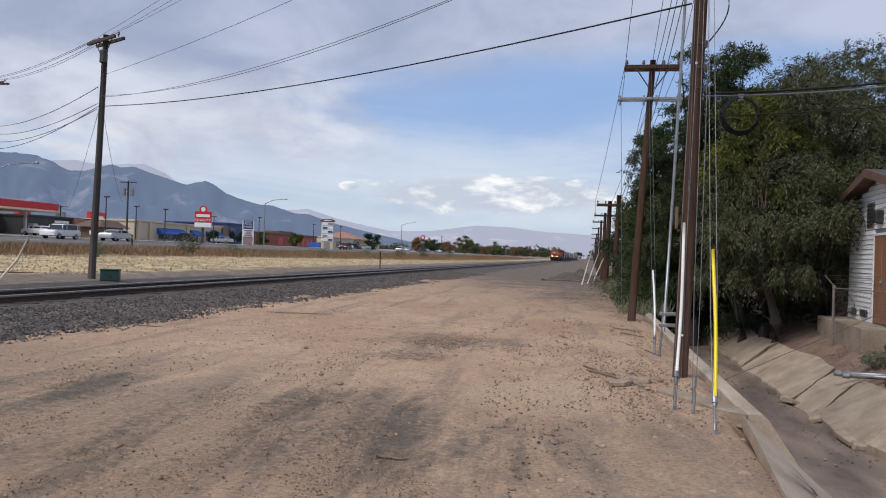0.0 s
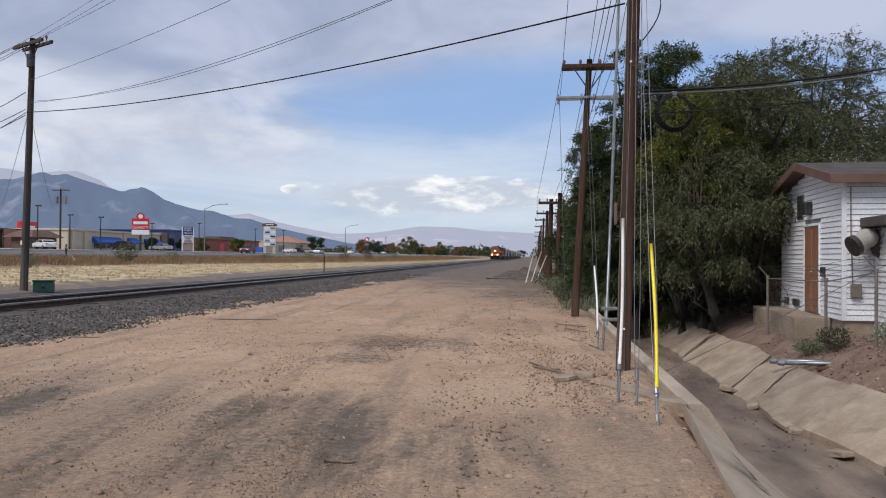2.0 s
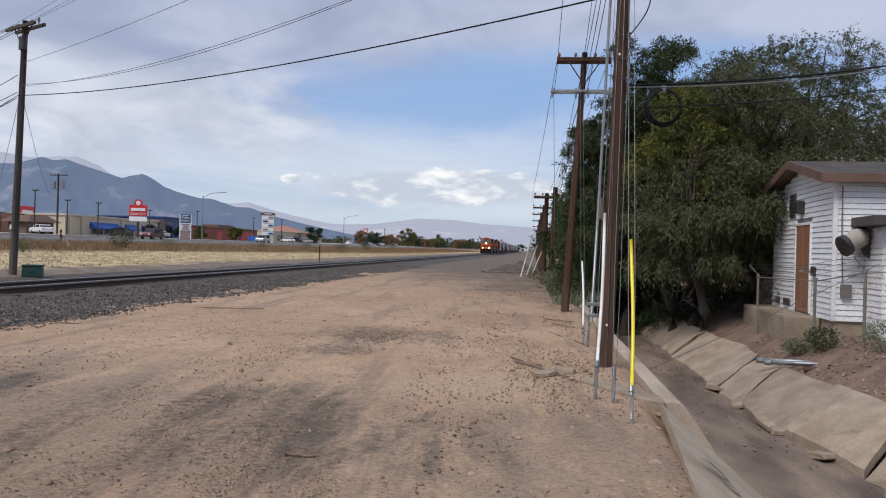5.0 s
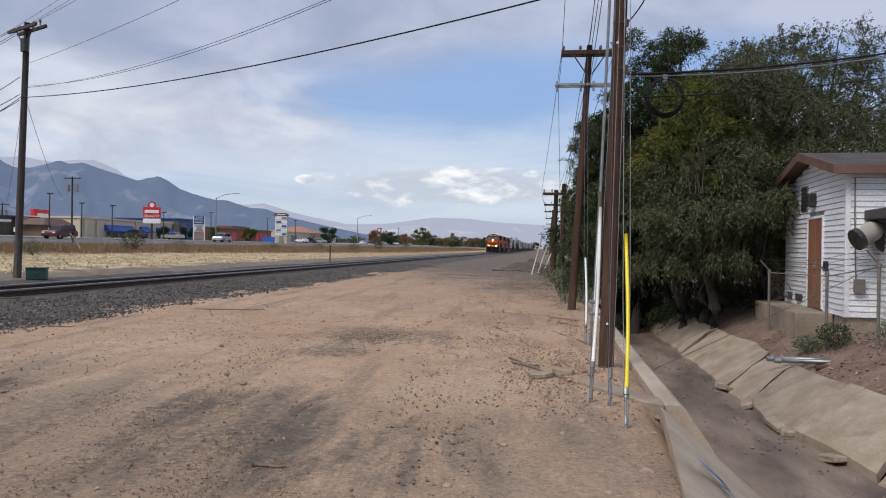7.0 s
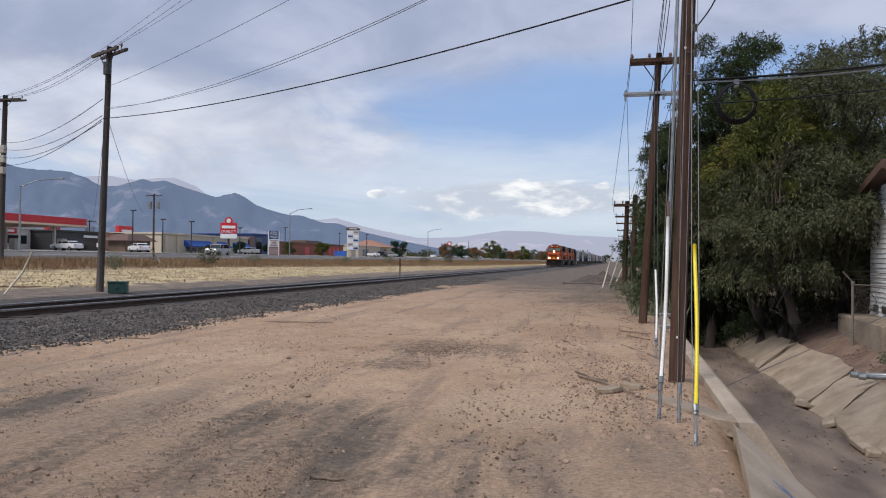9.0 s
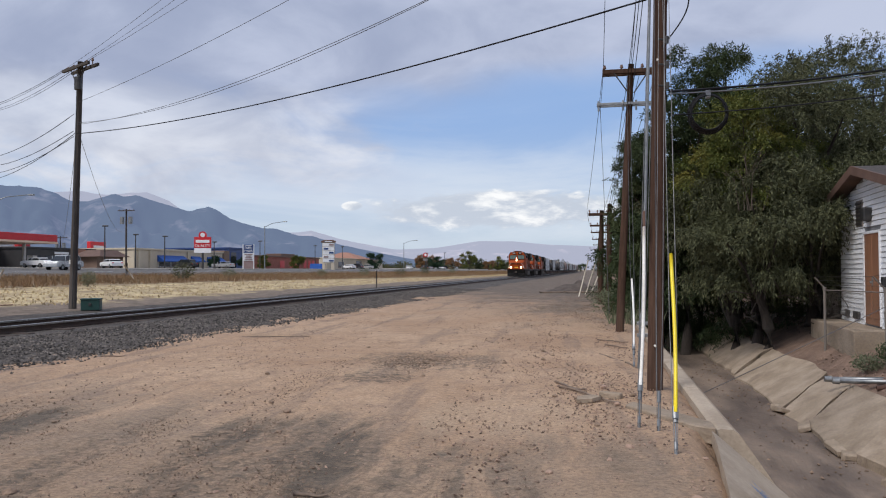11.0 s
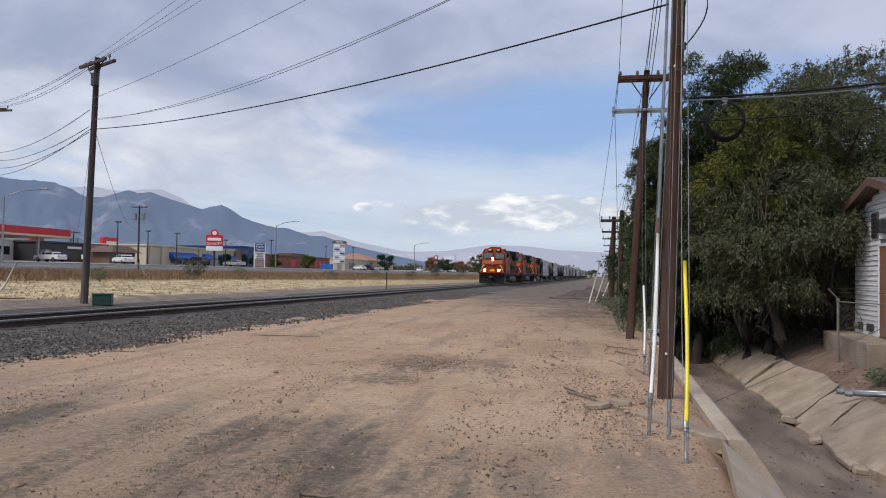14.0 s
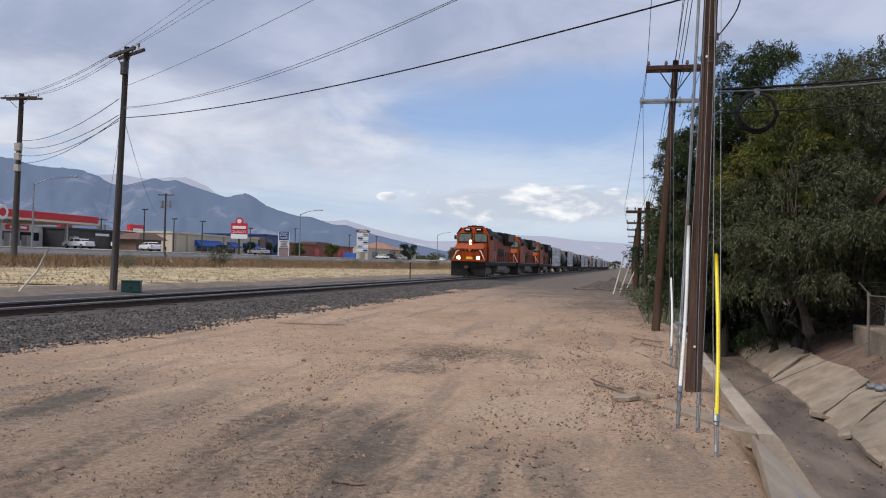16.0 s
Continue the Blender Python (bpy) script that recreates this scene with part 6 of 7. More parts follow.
# ---- mountains ----
def mountains(name, profile, r0, r1, rough, material, label, seed, cells=(260, 26)):
    """A range round the horizon: profile is azimuth, height angle; its slopes fall towards the viewer."""
    az_, el_ = zip(*profile)
    nu, nv = cells
    verts = []
    for j in range(nv + 1):
        f = j / nv
        for i in range(nu + 1):
            a = az_[0] + (az_[-1] - az_[0]) * i / nu
            r = r0 + (r1 - r0) * f
            top = math.tan(radians(np.interp(a, az_, el_))) * r1
            top *= 1 + 0.012 * noise.noise((a * 3.1, 1.0, seed)) + 0.008 * noise.noise((a * 8.0, 1.0, seed))
            ridge = 1 - abs(noise.noise((a * 0.35, f * 2.2, seed + 3.0))) * 1.6
            ridge += 0.35 * noise.noise((a * 1.4, f * 6.0, seed + 5.0)) + 0.15 * noise.noise((a * 4.0, f * 14.0, seed + 6.0))
            z = top * (f ** 0.85 * (1 - rough * (1 - f)) + rough * (1 - f) * f * (ridge - 0.5) * 1.6)
            verts.append((r * math.sin(radians(a)), r * math.cos(radians(a)), max(-5, z + 1.7 * f)))
    faces = [(j * (nu + 1) + i, j * (nu + 1) + i + 1, (j + 1) * (nu + 1) + i + 1, (j + 1) * (nu + 1) + i) for j in range(nv) for i in range(nu)]
    ob = new(name, soup(name, verts, faces, material, True))
    tagged(ob, label, "mountains", kind="structure")


# haze: airlight of the distance, put into the slopes as an even emission
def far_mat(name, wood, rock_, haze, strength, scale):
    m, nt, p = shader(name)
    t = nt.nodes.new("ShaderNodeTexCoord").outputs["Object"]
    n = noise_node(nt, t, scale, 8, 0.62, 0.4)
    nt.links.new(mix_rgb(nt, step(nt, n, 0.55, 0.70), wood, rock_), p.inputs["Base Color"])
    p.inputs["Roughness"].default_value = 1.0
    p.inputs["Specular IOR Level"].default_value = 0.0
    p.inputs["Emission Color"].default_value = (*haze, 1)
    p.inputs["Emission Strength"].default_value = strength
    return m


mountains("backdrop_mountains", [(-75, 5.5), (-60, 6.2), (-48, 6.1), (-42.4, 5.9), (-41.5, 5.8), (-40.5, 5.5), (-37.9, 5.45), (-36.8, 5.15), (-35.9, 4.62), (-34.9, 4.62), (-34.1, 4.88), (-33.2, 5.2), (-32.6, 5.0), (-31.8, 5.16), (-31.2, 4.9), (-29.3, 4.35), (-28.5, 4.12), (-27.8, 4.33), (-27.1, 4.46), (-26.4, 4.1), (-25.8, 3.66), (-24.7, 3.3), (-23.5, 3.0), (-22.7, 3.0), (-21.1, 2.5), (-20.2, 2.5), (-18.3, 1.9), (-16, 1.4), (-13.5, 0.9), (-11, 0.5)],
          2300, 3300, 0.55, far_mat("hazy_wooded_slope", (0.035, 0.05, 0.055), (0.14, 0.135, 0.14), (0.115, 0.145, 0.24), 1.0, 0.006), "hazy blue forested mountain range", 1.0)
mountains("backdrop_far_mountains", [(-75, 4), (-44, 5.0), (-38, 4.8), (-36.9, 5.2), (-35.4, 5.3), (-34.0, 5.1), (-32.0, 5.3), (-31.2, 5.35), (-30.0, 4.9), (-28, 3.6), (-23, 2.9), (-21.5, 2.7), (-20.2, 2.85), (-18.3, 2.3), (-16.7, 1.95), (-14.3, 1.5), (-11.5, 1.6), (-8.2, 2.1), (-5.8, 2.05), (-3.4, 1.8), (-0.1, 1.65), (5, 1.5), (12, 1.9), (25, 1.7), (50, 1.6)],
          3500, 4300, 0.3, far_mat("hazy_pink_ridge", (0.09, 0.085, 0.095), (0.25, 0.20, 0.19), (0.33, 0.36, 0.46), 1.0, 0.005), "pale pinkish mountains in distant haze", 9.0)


# ---- road and shops ----
def road():
    r = thing("road", pose(0, 0, 0), "wide worn asphalt road with pale kerbs", "road", kind="structure")
    bm = B()
    prism(bm, [(-62, gz(-62, 0) + 0.06), (-40.5, gz(-40.5, 0) + 0.06), (-40.5, gz(-40.5, 0) - 0.2), (-62, gz(-62, 0) - 0.2)], 1, -200, 900)
    part("carriageway", bm, ASPHALT, r)
    for x in (-40.3, -62.3):
        bm = B()
        prism(bm, [(x - 0.25, gz(x, 0) - 0.1), (x + 0.25, gz(x, 0) - 0.1), (x + 0.22, gz(x, 0) + 0.2), (x - 0.22, gz(x, 0) + 0.2)], 1, -200, 900)
        part("kerb", bm, CONC_PALE, r)
    bm = B()
    prism(bm, [(-70, gz(-70, 0) + 0.16), (-62.6, gz(-62.6, 0) + 0.16), (-62.6, gz(-62.6, 0) - 0.2), (-70, gz(-70, 0) - 0.2)], 1, -200, 900)
    part("pavement", bm, CONC_PALE, r)
    for k in range(40):
        bm = B()
        z = gz(-51, 0) + 0.07
        box(bm, (-51.08, 40 + k * 12, z - 0.02), (-50.92, 43 + k * 12, z + 0.012))
        part("lane_mark", bm, WHITEPL, r)
    return r


road()


def wall_openings(parent, x, rows, material=GLASS, name="window", frame_=None):
    """Panes set in a front that faces +x: rows of (y0, y1, z0, z1)."""
    for y0, y1, z0, z1 in rows:
        bm = B()
        box(bm, (x - 0.15, y0, z0), (x + 0.05, y1, z1), 0.01)
        w = part(name, bm, material, parent)
        if frame_:
            for a, b in (((y0 - 0.12, z0 - 0.12), (y1 + 0.12, z0)), ((y0 - 0.12, z1), (y1 + 0.12, z1 + 0.12)), ((y0 - 0.12, z0), (y0, z1)), ((y1, z0), (y1 + 0.12, z1)), (((y0 + y1) / 2 - 0.05, z0), ((y0 + y1) / 2 + 0.05, z1))):
                bm = B()
                box(bm, (x - 0.1, a[0], a[1]), (x + 0.09, b[0], b[1]))
                part("window_frame", bm, frame_, w)


def block(name, label, cat, y0, y1, depth, height, material, x=-84.0, parapet=None):
    g = gz(x, 0)
    b = thing(name, pose(x, 0, g), label, cat, "roadside shops")
    bm = B()
    box(bm, (-depth, y0, -1.0), (0, y1, height), 0.05)
    part("wall", bm, material, b)
    bm = B()
    box(bm, (-depth - 0.2, y0 - 0.2, height), (0.25, y1 + 0.2, height + 0.35), 0.05)
    part("parapet", bm, parapet or material, b)
    return b


def bars(parent, name, x, y0, y1, z0, z1, n, material, label=""):
    """Unreadable writing as plain bars."""
    for k in range(n):
        bm = B()
        h = (z1 - z0) / n
        w = (y1 - y0) * (0.95 - 0.18 * (k % 3))
        c = (y0 + y1) / 2
        box(bm, (x, c - w / 2, z0 + h * k + h * 0.2), (x + 0.06, c + w / 2, z0 + h * k + h * 0.8))
        part(name, bm, material, parent, label)


# filling station
fs = thing("filling_station_canopy", pose(-80, 0, gz(-80, 0)), "filling station canopy with red fascia and white columns", "canopy", "roadside shops")
bm = B()
box(bm, (-14, 66, 3.7), (0, 108.6, 3.95), 0.03)
part("soffit", bm, WHITEB, fs)
bm = B()
box(bm, (-14.2, 65.8, 3.95), (0.2, 108.8, 5.0), 0.06)
fas = part("fascia", bm, RED, fs, "red enamel fascia")
bm = B()
box(bm, (-14.25, 65.7, 3.66), (0.25, 108.85, 3.96), 0.03)
part("stripe", bm, STRIPE, fas, "pale orange stripe")
bm = B()
rod(bm, (0.2, 89.0, 4.5), (0.5, 89.0, 4.5), 1.0, n=24)
part("round_logo", bm, SIGNWHITE, fas, "round white emblem with red ring")
bm = B()
rod(bm, (0.42, 89.0, 4.5), (0.56, 89.0, 4.5), 0.55, n=24)
part("round_logo", bm, RED, fas)
for y in (76, 92, 105):
    for x in (-11, -2.5):
        bm = B()
        box(bm, (x - 0.18, y - 0.18, -0.5), (x + 0.18, y + 0.18, 3.75), 0.03)
        part("column", bm, WHITEB, fs)
        bm = B()
        box(bm, (x - 0.5, y + 1.2, 0), (x + 0.5, y + 2.2, 1.9), 0.05)
        part("fuel_pump", bm, WHITEB, fs, "white fuel pump")
for k in range(9):
    bm = B()
    box(bm, (-7.5, 69 + k * 4, 3.64), (-6.5, 70 + k * 4, 3.71), 0.01)
    part("ceiling_lamp", bm, SIGNWHITE, fs)
st = block("filling_station_shop", "white filling station shop with red sign", "shop", 86, 123.3, 14, 3.3, WHITEB, -97)
wall_openings(st, 0.0, [(90, 97, 0.3, 2.5), (105.5, 116.5, 0.9, 2.3)], GLASS, "window", WHITEB)
bm = B()
box(bm, (0.02, 109, 2.55), (0.25, 114, 3.45), 0.03)
sg = part("shop_sign", bm, RED, st, "red shop sign")
bars(sg, "sign_bar", 0.26, 109.6, 113.4, 2.7, 3.3, 1, SIGNWHITE)
bm = B()
box(bm, (0.0, 120.6, -0.5), (0.9, 123.6, 4.0), 0.03)
part("red_pier", bm, RED, st, "red entrance pier")
# black restaurant
rs = block("restaurant", "black clad restaurant with white lettering shapes", "restaurant", 117.4, 138, 16, 3.1, BLACKW, -92)
wall_openings(rs, 0.0, [(118.3, 121, 0.2, 2.0), (122, 127.4, 0.2, 2.0)])
bars(rs, "sign_bar", 0.05, 124.2, 128.2, 2.15, 2.85, 1, SIGNWHITE, "white lettering shape")
bm = B()
box(bm, (0.0, 129.2, -0.5), (0.5, 132.4, 3.3), 0.02)
part("brick_pier", bm, TERRA, rs, "orange brown brick pier")
bm = B()
box(bm, (-6, 142, 3.0), (-5.2, 147, 5.2), 0.05)
sq = part("roof_sign", bm, RED, rs, "red box sign")
bars(sq, "sign_bar", -5.15, 142.8, 146.2, 3.7, 4.6, 1, SIGNWHITE)
# small hip-roofed building
sh = thing("small_hip_building", pose(-76, 0, gz(-76, 0)), "low tan building with dark brown hip roof", "building", "roadside shops")
bm = B()
box(bm, (-3, 113, -0.5), (0, 120, 2.0), 0.03)
part("wall", bm, BROWNWALL, sh)
bm = B()
r = bmesh.ops.create_cone(bm, cap_ends=True, segments=4, radius1=8.6, radius2=4.4, depth=1.05, matrix=pose(-1.5, 116.5, 2.4, 0, 0, 45))
for v in bm.verts:
    v.co.y = 116.5 + (v.co.y - 116.5) * 0.70
    v.co.x = -1.5 + (v.co.x + 1.5) * 0.40
part("roof", bm, BROWNP, sh)
# cream shop with blue awnings
cs = block("cream_shop", "cream stucco shop with blue cloth awnings", "shop", 136, 171.8, 18, 3.45, CREAM, parapet=CREAM)
wall_openings(cs, 0.0, [(144.5, 148.8, 0.3, 2.0), (149.2, 153.6, 0.3, 2.0), (157.6, 160.6, 0.2, 2.0), (165, 170.2, 0.2, 2.0)], GLASS, "window", WHITEB)
for y0, y1 in ((144, 154.2), (157.2, 161), (164.3, 171)):
    bm = B()
    prism(bm, [(0.0, 2.55), (1.5, 1.5), (1.5, 1.3), (0.0, 1.3)], 1, y0, y1)
    part("awning", bm, BLUEAWN, cs, "blue cloth awning")
for y in (155.4, 162.2, 137, 141):
    bm = B()
    box(bm, (0, y, 0), (0.35, y + 0.7, 3.4), 0.03)
    part("pilaster", bm, CREAM, cs)
bm = B()
box(bm, (-3, 171.9, -0.5), (0.4, 174.6, 4.1), 0.05)
part("stone_pier", bm, BROWNWALL, cs, "grey brown stone tower")
# dark blue fronted shop
bs = block("blue_front_shop", "dark blue panelled shop front with glass", "shop", 174.7, 184, 16, 4.6, BLUEDARK)
wall_openings(bs, 0.0, [(176, 179, 0.2, 3.8)])
# brick shop
bk = block("brick_shop", "long red brick shop with dark roof edge", "shop", 187, 237, 20, 3.1, BRICK, parapet=BROWNP)
wall_openings(bk, 0.0, [(206, 209, 0.2, 2.2), (213, 219, 0.2, 2.4), (224, 226, 0.2, 2.4), (227.5, 229.5, 0.2, 2.4), (231, 233, 0.2, 2.4)], RED, "red_shutter")
bm = B()
box(bm, (-4, 206, 3.1), (0.3, 216, 4.1), 0.05)
part("parapet", bm, BROWNP, bk)
# cream shop with tile roof
ts = block("tile_roof_shop", "cream stucco shop with terracotta tile hip roof", "shop", 244, 312, 20, 3.3, CREAM)
bm = B()
bmesh.ops.create_cone(bm, cap_ends=True, segments=4, radius1=12, radius2=1.5, depth=2.6, matrix=pose(-7, 285, 4.8, 0, 0, 45))
part("roof", bm, TERRA, ts, "terracotta tile hip roof")
wall_openings(ts, 0.0, [(256, 262, 0.2, 2.4), (276, 283, 0.2, 2.8), (298, 302, 0.2, 2.4)])


# ---- signs ----
def text_mesh(name, words, size, material, parent, m):
    cu = bpy.data.curves.new(name, "FONT")
    cu.body, cu.size, cu.align_x, cu.align_y, cu.extrude = words, size, "CENTER", "CENTER", 0.02
    tmp = bpy.data.objects.new(name, cu)
    me = bpy.data.meshes.new_from_object(tmp)
    bpy.data.objects.remove(tmp)
    me.materials.append(material)
    return share(name, me, parent, m)


def facing(x, y):
    """Turn by which a sign's +x face looks along the road to the viewer."""
    return math.degrees(math.atan2(-y, -x))


X, Y = -66.0, 128.0
s1 = thing("pylon_sign", pose(X, Y, gz(X, 0), 0, 0, facing(X, Y) - 8), "red pylon sign with white letters and emblem on a post", "sign", "roadside signs")
bm = B()
rod(bm, (0, 0, -0.5), (0, 0, 3.1), 0.2, n=12)
part("post", bm, DARKSTEEL, s1)
bm = B()
box(bm, (-0.25, -1.42, 3.72), (0.25, 1.42, 5.62), 0.06)
face = part("sign_box", bm, RED, s1, "red illuminated sign box")
bm = B()
rod(bm, (-0.22, 0, 5.9), (0.22, 0, 5.9), 0.68, n=24)
part("emblem", bm, RED, s1, "round red emblem")
bm = B()
rod(bm, (0.2, 0, 5.95), (0.27, 0, 5.95), 0.38, n=20)
part("emblem_disc", bm, SIGNWHITE, s1, "pale round shape")
bm = B()
box(bm, (-0.22, -1.4, 2.85), (0.22, 1.4, 3.66), 0.05)
part("reader_board", bm, SIGNWHITE, s1, "white reader board")
bars(face, "sign_bar", 0.26, -1.2, 1.2, 4.45, 5.25, 1, SIGNWHITE, "white brand lettering shape")
text_mesh("lettering", "QUALITY", 0.62, SIGNWHITE, face, pose(0.27, 0, 4.08, 90, 0, 90))
X, Y = -64.0, 142.0
s2 = thing("pylon_sign", pose(X, Y, gz(X, 0), 0, 0, facing(X, Y) + 6), "blue and white pylon sign on two white posts", "sign", "roadside signs")
for s in (-1, 1):
    bm = B()
    box(bm, (-0.15, s * 0.98 - 0.08, -0.5), (0.15, s * 0.98 + 0.08, 4.75), 0.02)
    part("post", bm, SIGNWHITE, s2)
bm = B()
box(bm, (-0.18, -0.9, 3.2), (0.18, 0.9, 4.75), 0.04)
f2 = part("sign_box", bm, BLUEDARK, s2, "blue sign panel")
bars(f2, "sign_bar", 0.19, -0.65, 0.65, 4.42, 4.62, 1, SIGNWHITE)
text_mesh("lettering", "Public", 0.62, SIGNWHITE, f2, pose(0.20, 0, 4.12, 90, 0, 90))
text_mesh("lettering", "Health", 0.58, SIGNWHITE, f2, pose(0.20, 0, 3.58, 90, 0, 90))
bm = B()
box(bm, (-0.14, -0.9, 1.7), (0.14, 0.9, 3.15), 0.04)
f3 = part("sign_box", bm, SIGNWHITE, s2, "white sign panel")
bars(f3, "sign_bar", 0.15, -0.75, 0.75, 1.8, 3.05, 4, CARPINK)
bm = B()
box(bm, (-0.12, -0.9, 0.35), (0.12, 0.9, 1.6), 0.04)
part("sign_box", bm, CARPINK, s2)
X, Y = -58.5, 172.0
s3 = thing("pylon_sign", pose(X, Y, gz(X, 0), 0, 0, facing(X, Y)), "tall shopping centre pylon sign with white tenant panels", "sign", "roadside signs")
bm = B()
box(bm, (-0.4, -1.35, 1.6), (0.4, 1.35, 6.2), 0.05)
part("core", bm, CREAM, s3)
bm = B()
prism(bm, [(-1.65, 6.2), (1.65, 6.2), (1.65, 6.5), (1.0, 6.78), (-1.0, 6.78), (-1.65, 6.5)], 0, -0.55, 0.55)
part("cap", bm, BROWNP, s3, "brown arched cap")
bars(s3, "sign_bar", 0.56, -0.9, 0.9, 6.3, 6.6, 1, SIGNWHITE)
for k, (z0, z1, mm) in enumerate(((5.3, 6.1, SIGNWHITE), (4.4, 5.2, SIGNWHITE), (3.5, 4.3, SIGNWHITE), (2.6, 3.4, SIGNWHITE), (1.75, 2.5, SIGNWHITE))):
    bm = B()
    box(bm, (0.4, -1.28, z0), (0.48, 1.28, z1), 0.02)
    q = part("tenant_panel", bm, mm, s3, "white tenant panel")
    bars(q, "sign_bar", 0.49, -1.1 if k % 2 else 0.1, 0.0 if k % 2 else 1.15, z0 + 0.1, z1 - 0.1, 1, BLUEDARK if k in (1, 2, 4) else CARPINK)
for s in (-1, 1):
    bm = B()
    box(bm, (-0.45, s * 1.0 - 0.35, -0.5), (0.45, s * 1.0 + 0.35, 1.62), 0.1)
    part("foot", bm, CREAM, s3)
X, Y = -62, 292
s4 = thing("pylon_sign", pose(X, Y, gz(X, 0), 0, 0, facing(X, Y)), "far red round pylon sign on a post", "sign", "roadside signs")
bm = B()
rod(bm, (0, 0, -0.5), (0, 0, 5), 0.2, n=10)
part("post", bm, DARKSTEEL, s4)
bm = B()
rod(bm, (-0.2, 0, 5.6), (0.2, 0, 5.6), 0.85, n=24)
part("sign_box", bm, RED, s4)
bm = B()
rod(bm, (0.15, 0, 5.6), (0.3, 0, 5.6), 0.5, n=24)
part("sign_disc", bm, SIGNWHITE, s4)
bm = B()
box(bm, (-0.2, -0.8, 3.4), (0.2, 0.8, 4.2), 0.03)
part("reader_board", bm, CARGREY, s4)


def street_lamp(x, y, h, arm, label="slim grey street lamp with a long arm"):
    p = thing("street_lamp", pose(x, y, gz(x, 0)), label, "street lamp", "street lamps")
    bm = B()
    rod(bm, (0, 0, -0.3), (0, 0, h), 0.13, 0.08, n=8)
    part("post", bm, STEEL if arm else DARKSTEEL, p)
    if arm:
        bm = B()
        tube(bm, [(0, 0, h - 0.2), (arm * 0.4, arm * 0.35, h + 0.6), (arm, arm * 0.9, h + 1.0)], 0.06, 6)
        part("arm", bm, STEEL, p)
        bm = B()
        box(bm, (arm - 0.2, arm * 0.9 - 0.1, h + 0.9), (arm + 0.5, arm * 0.9 + 0.3, h + 1.08), 0.05)
        part("lamp_head", bm, STEEL, p)
    else:
        bm = B()
        box(bm, (-0.35, -0.2, h), (0.5, 0.2, h + 0.22), 0.05)
        part("lamp_head", bm, DARKSTEEL, p)


for x, y, h, a in ((-66.5, 79.2, 7.6, 3.0), (-63.5, 148.4, 8.6, 3.0), (-63, 262, 9, 3.5), (-74, 112, 6.5, 0), (-75, 122, 5.6, 0), (-72, 126, 5.5, 0), (-73, 146, 5.2, 0), (-74, 170, 6.2, 0), (-74, 206, 6.2, 0), (-66, 205, 6.0, 0), (-60, 285, 6.0, 0), (-62, 330, 7, 0)):
    street_lamp(x, y, h, a) if a else street_lamp(x, y, h, 0, "dark parking lot lamp post")


# ---- cars ----
def car(label, paint, suv):
    c = thing("car", pose(0, 0, 0), label, "car")
    L, W, H = (4.6, 1.86, 1.68) if suv else (4.7, 1.8, 1.42)
    bm = B()
    prism(bm, [(-L / 2, 0.35), (L / 2, 0.35), (L / 2, 0.75), (L / 2 - 0.15, 0.95), (L / 2 - 1.1, 1.02), (-L / 2 + 0.2, 1.05), (-L / 2, 0.9)], 0, -W / 2, W / 2)
    bmesh.ops.bevel(bm, geom=bm.edges[:], offset=0.06, segments=2, affect="EDGES")
    part("body", bm, paint, c)
    bm = B()
    b0 = -L / 2 + (0.25 if suv else 0.75)
    prism(bm, [(b0, 1.0), (L / 2 - 1.15, 1.0), (L / 2 - 1.85, H - 0.08), (b0 + 0.35, H - 0.08)], 0, -W / 2 + 0.1, W / 2 - 0.1)
    part("cabin_glass", bm, GLASS, c, "dark window glass")
    bm = B()
    prism(bm, [(b0 + 0.3, H - 0.1), (L / 2 - 1.8, H - 0.1), (L / 2 - 2.0, H), (b0 + 0.5, H)], 0, -W / 2 + 0.12, W / 2 - 0.12)
    part("roof", bm, paint, c)
    for yv in (b0 + 0.15, 0.1, L / 2 - 1.5):
        for s in (-1, 1):
            bm = B()
            rod(bm, (s * (W / 2 - 0.09), yv, 1.0), (s * (W / 2 - 0.12), yv + (0.3 if yv < 0.1 else 0 if yv < 1 else -0.55), H - 0.06), 0.045, n=6)
            part("pillar", bm, paint, c)
    for yv in (-L / 2 + 0.85, L / 2 - 0.9):
        for s in (-1, 1):
            w = thing("wheel", pose(s * (W / 2 - 0.12), yv, 0.33), "", "")
            w.parent = c
            bm = B()
            rod(bm, (-0.12, 0, 0), (0.12, 0, 0), 0.33, n=18)
            part("tyre", bm, RUBBER, w)
            bm = B()
            rod(bm, (s * 0.10, 0, 0), (s * 0.135, 0, 0), 0.2, n=12)
            part("rim", bm, STEEL, w)
    for s in (-1, 1):
        bm = B()
        box(bm, (s * (W / 2 - 0.25) - 0.16, L / 2 - 0.05, 0.68), (s * (W / 2 - 0.25) + 0.16, L / 2 + 0.02, 0.82), 0.02)
        part("headlight", bm, SIGNWHITE, c)
        bm = B()
        box(bm, (s * (W / 2 - 0.2) - 0.12, -L / 2 - 0.02, 0.75), (s * (W / 2 - 0.2) + 0.12, -L / 2 + 0.05, 0.92), 0.02)
        part("tail_light", bm, RED, c)
    return c


def parked(c, x, y, rz):
    c.matrix_basis = pose(x, y, gz(x, 0) + 0.08, 0, 0, rz)
    return c


sedan = parked(car("white sedan parked before the shops", WHITECAR, False), -72.5, 111.5, 55)
suv = parked(car("dark suv parked before the shops", DARKCAR, True), -77, 142, 80)
silver = parked(car("silver sedan parked before the shops", SILVER, False), -77, 158, 80)
parked(copy_thing(sedan, pose(0, 0, 0)), -74, 236, 60)
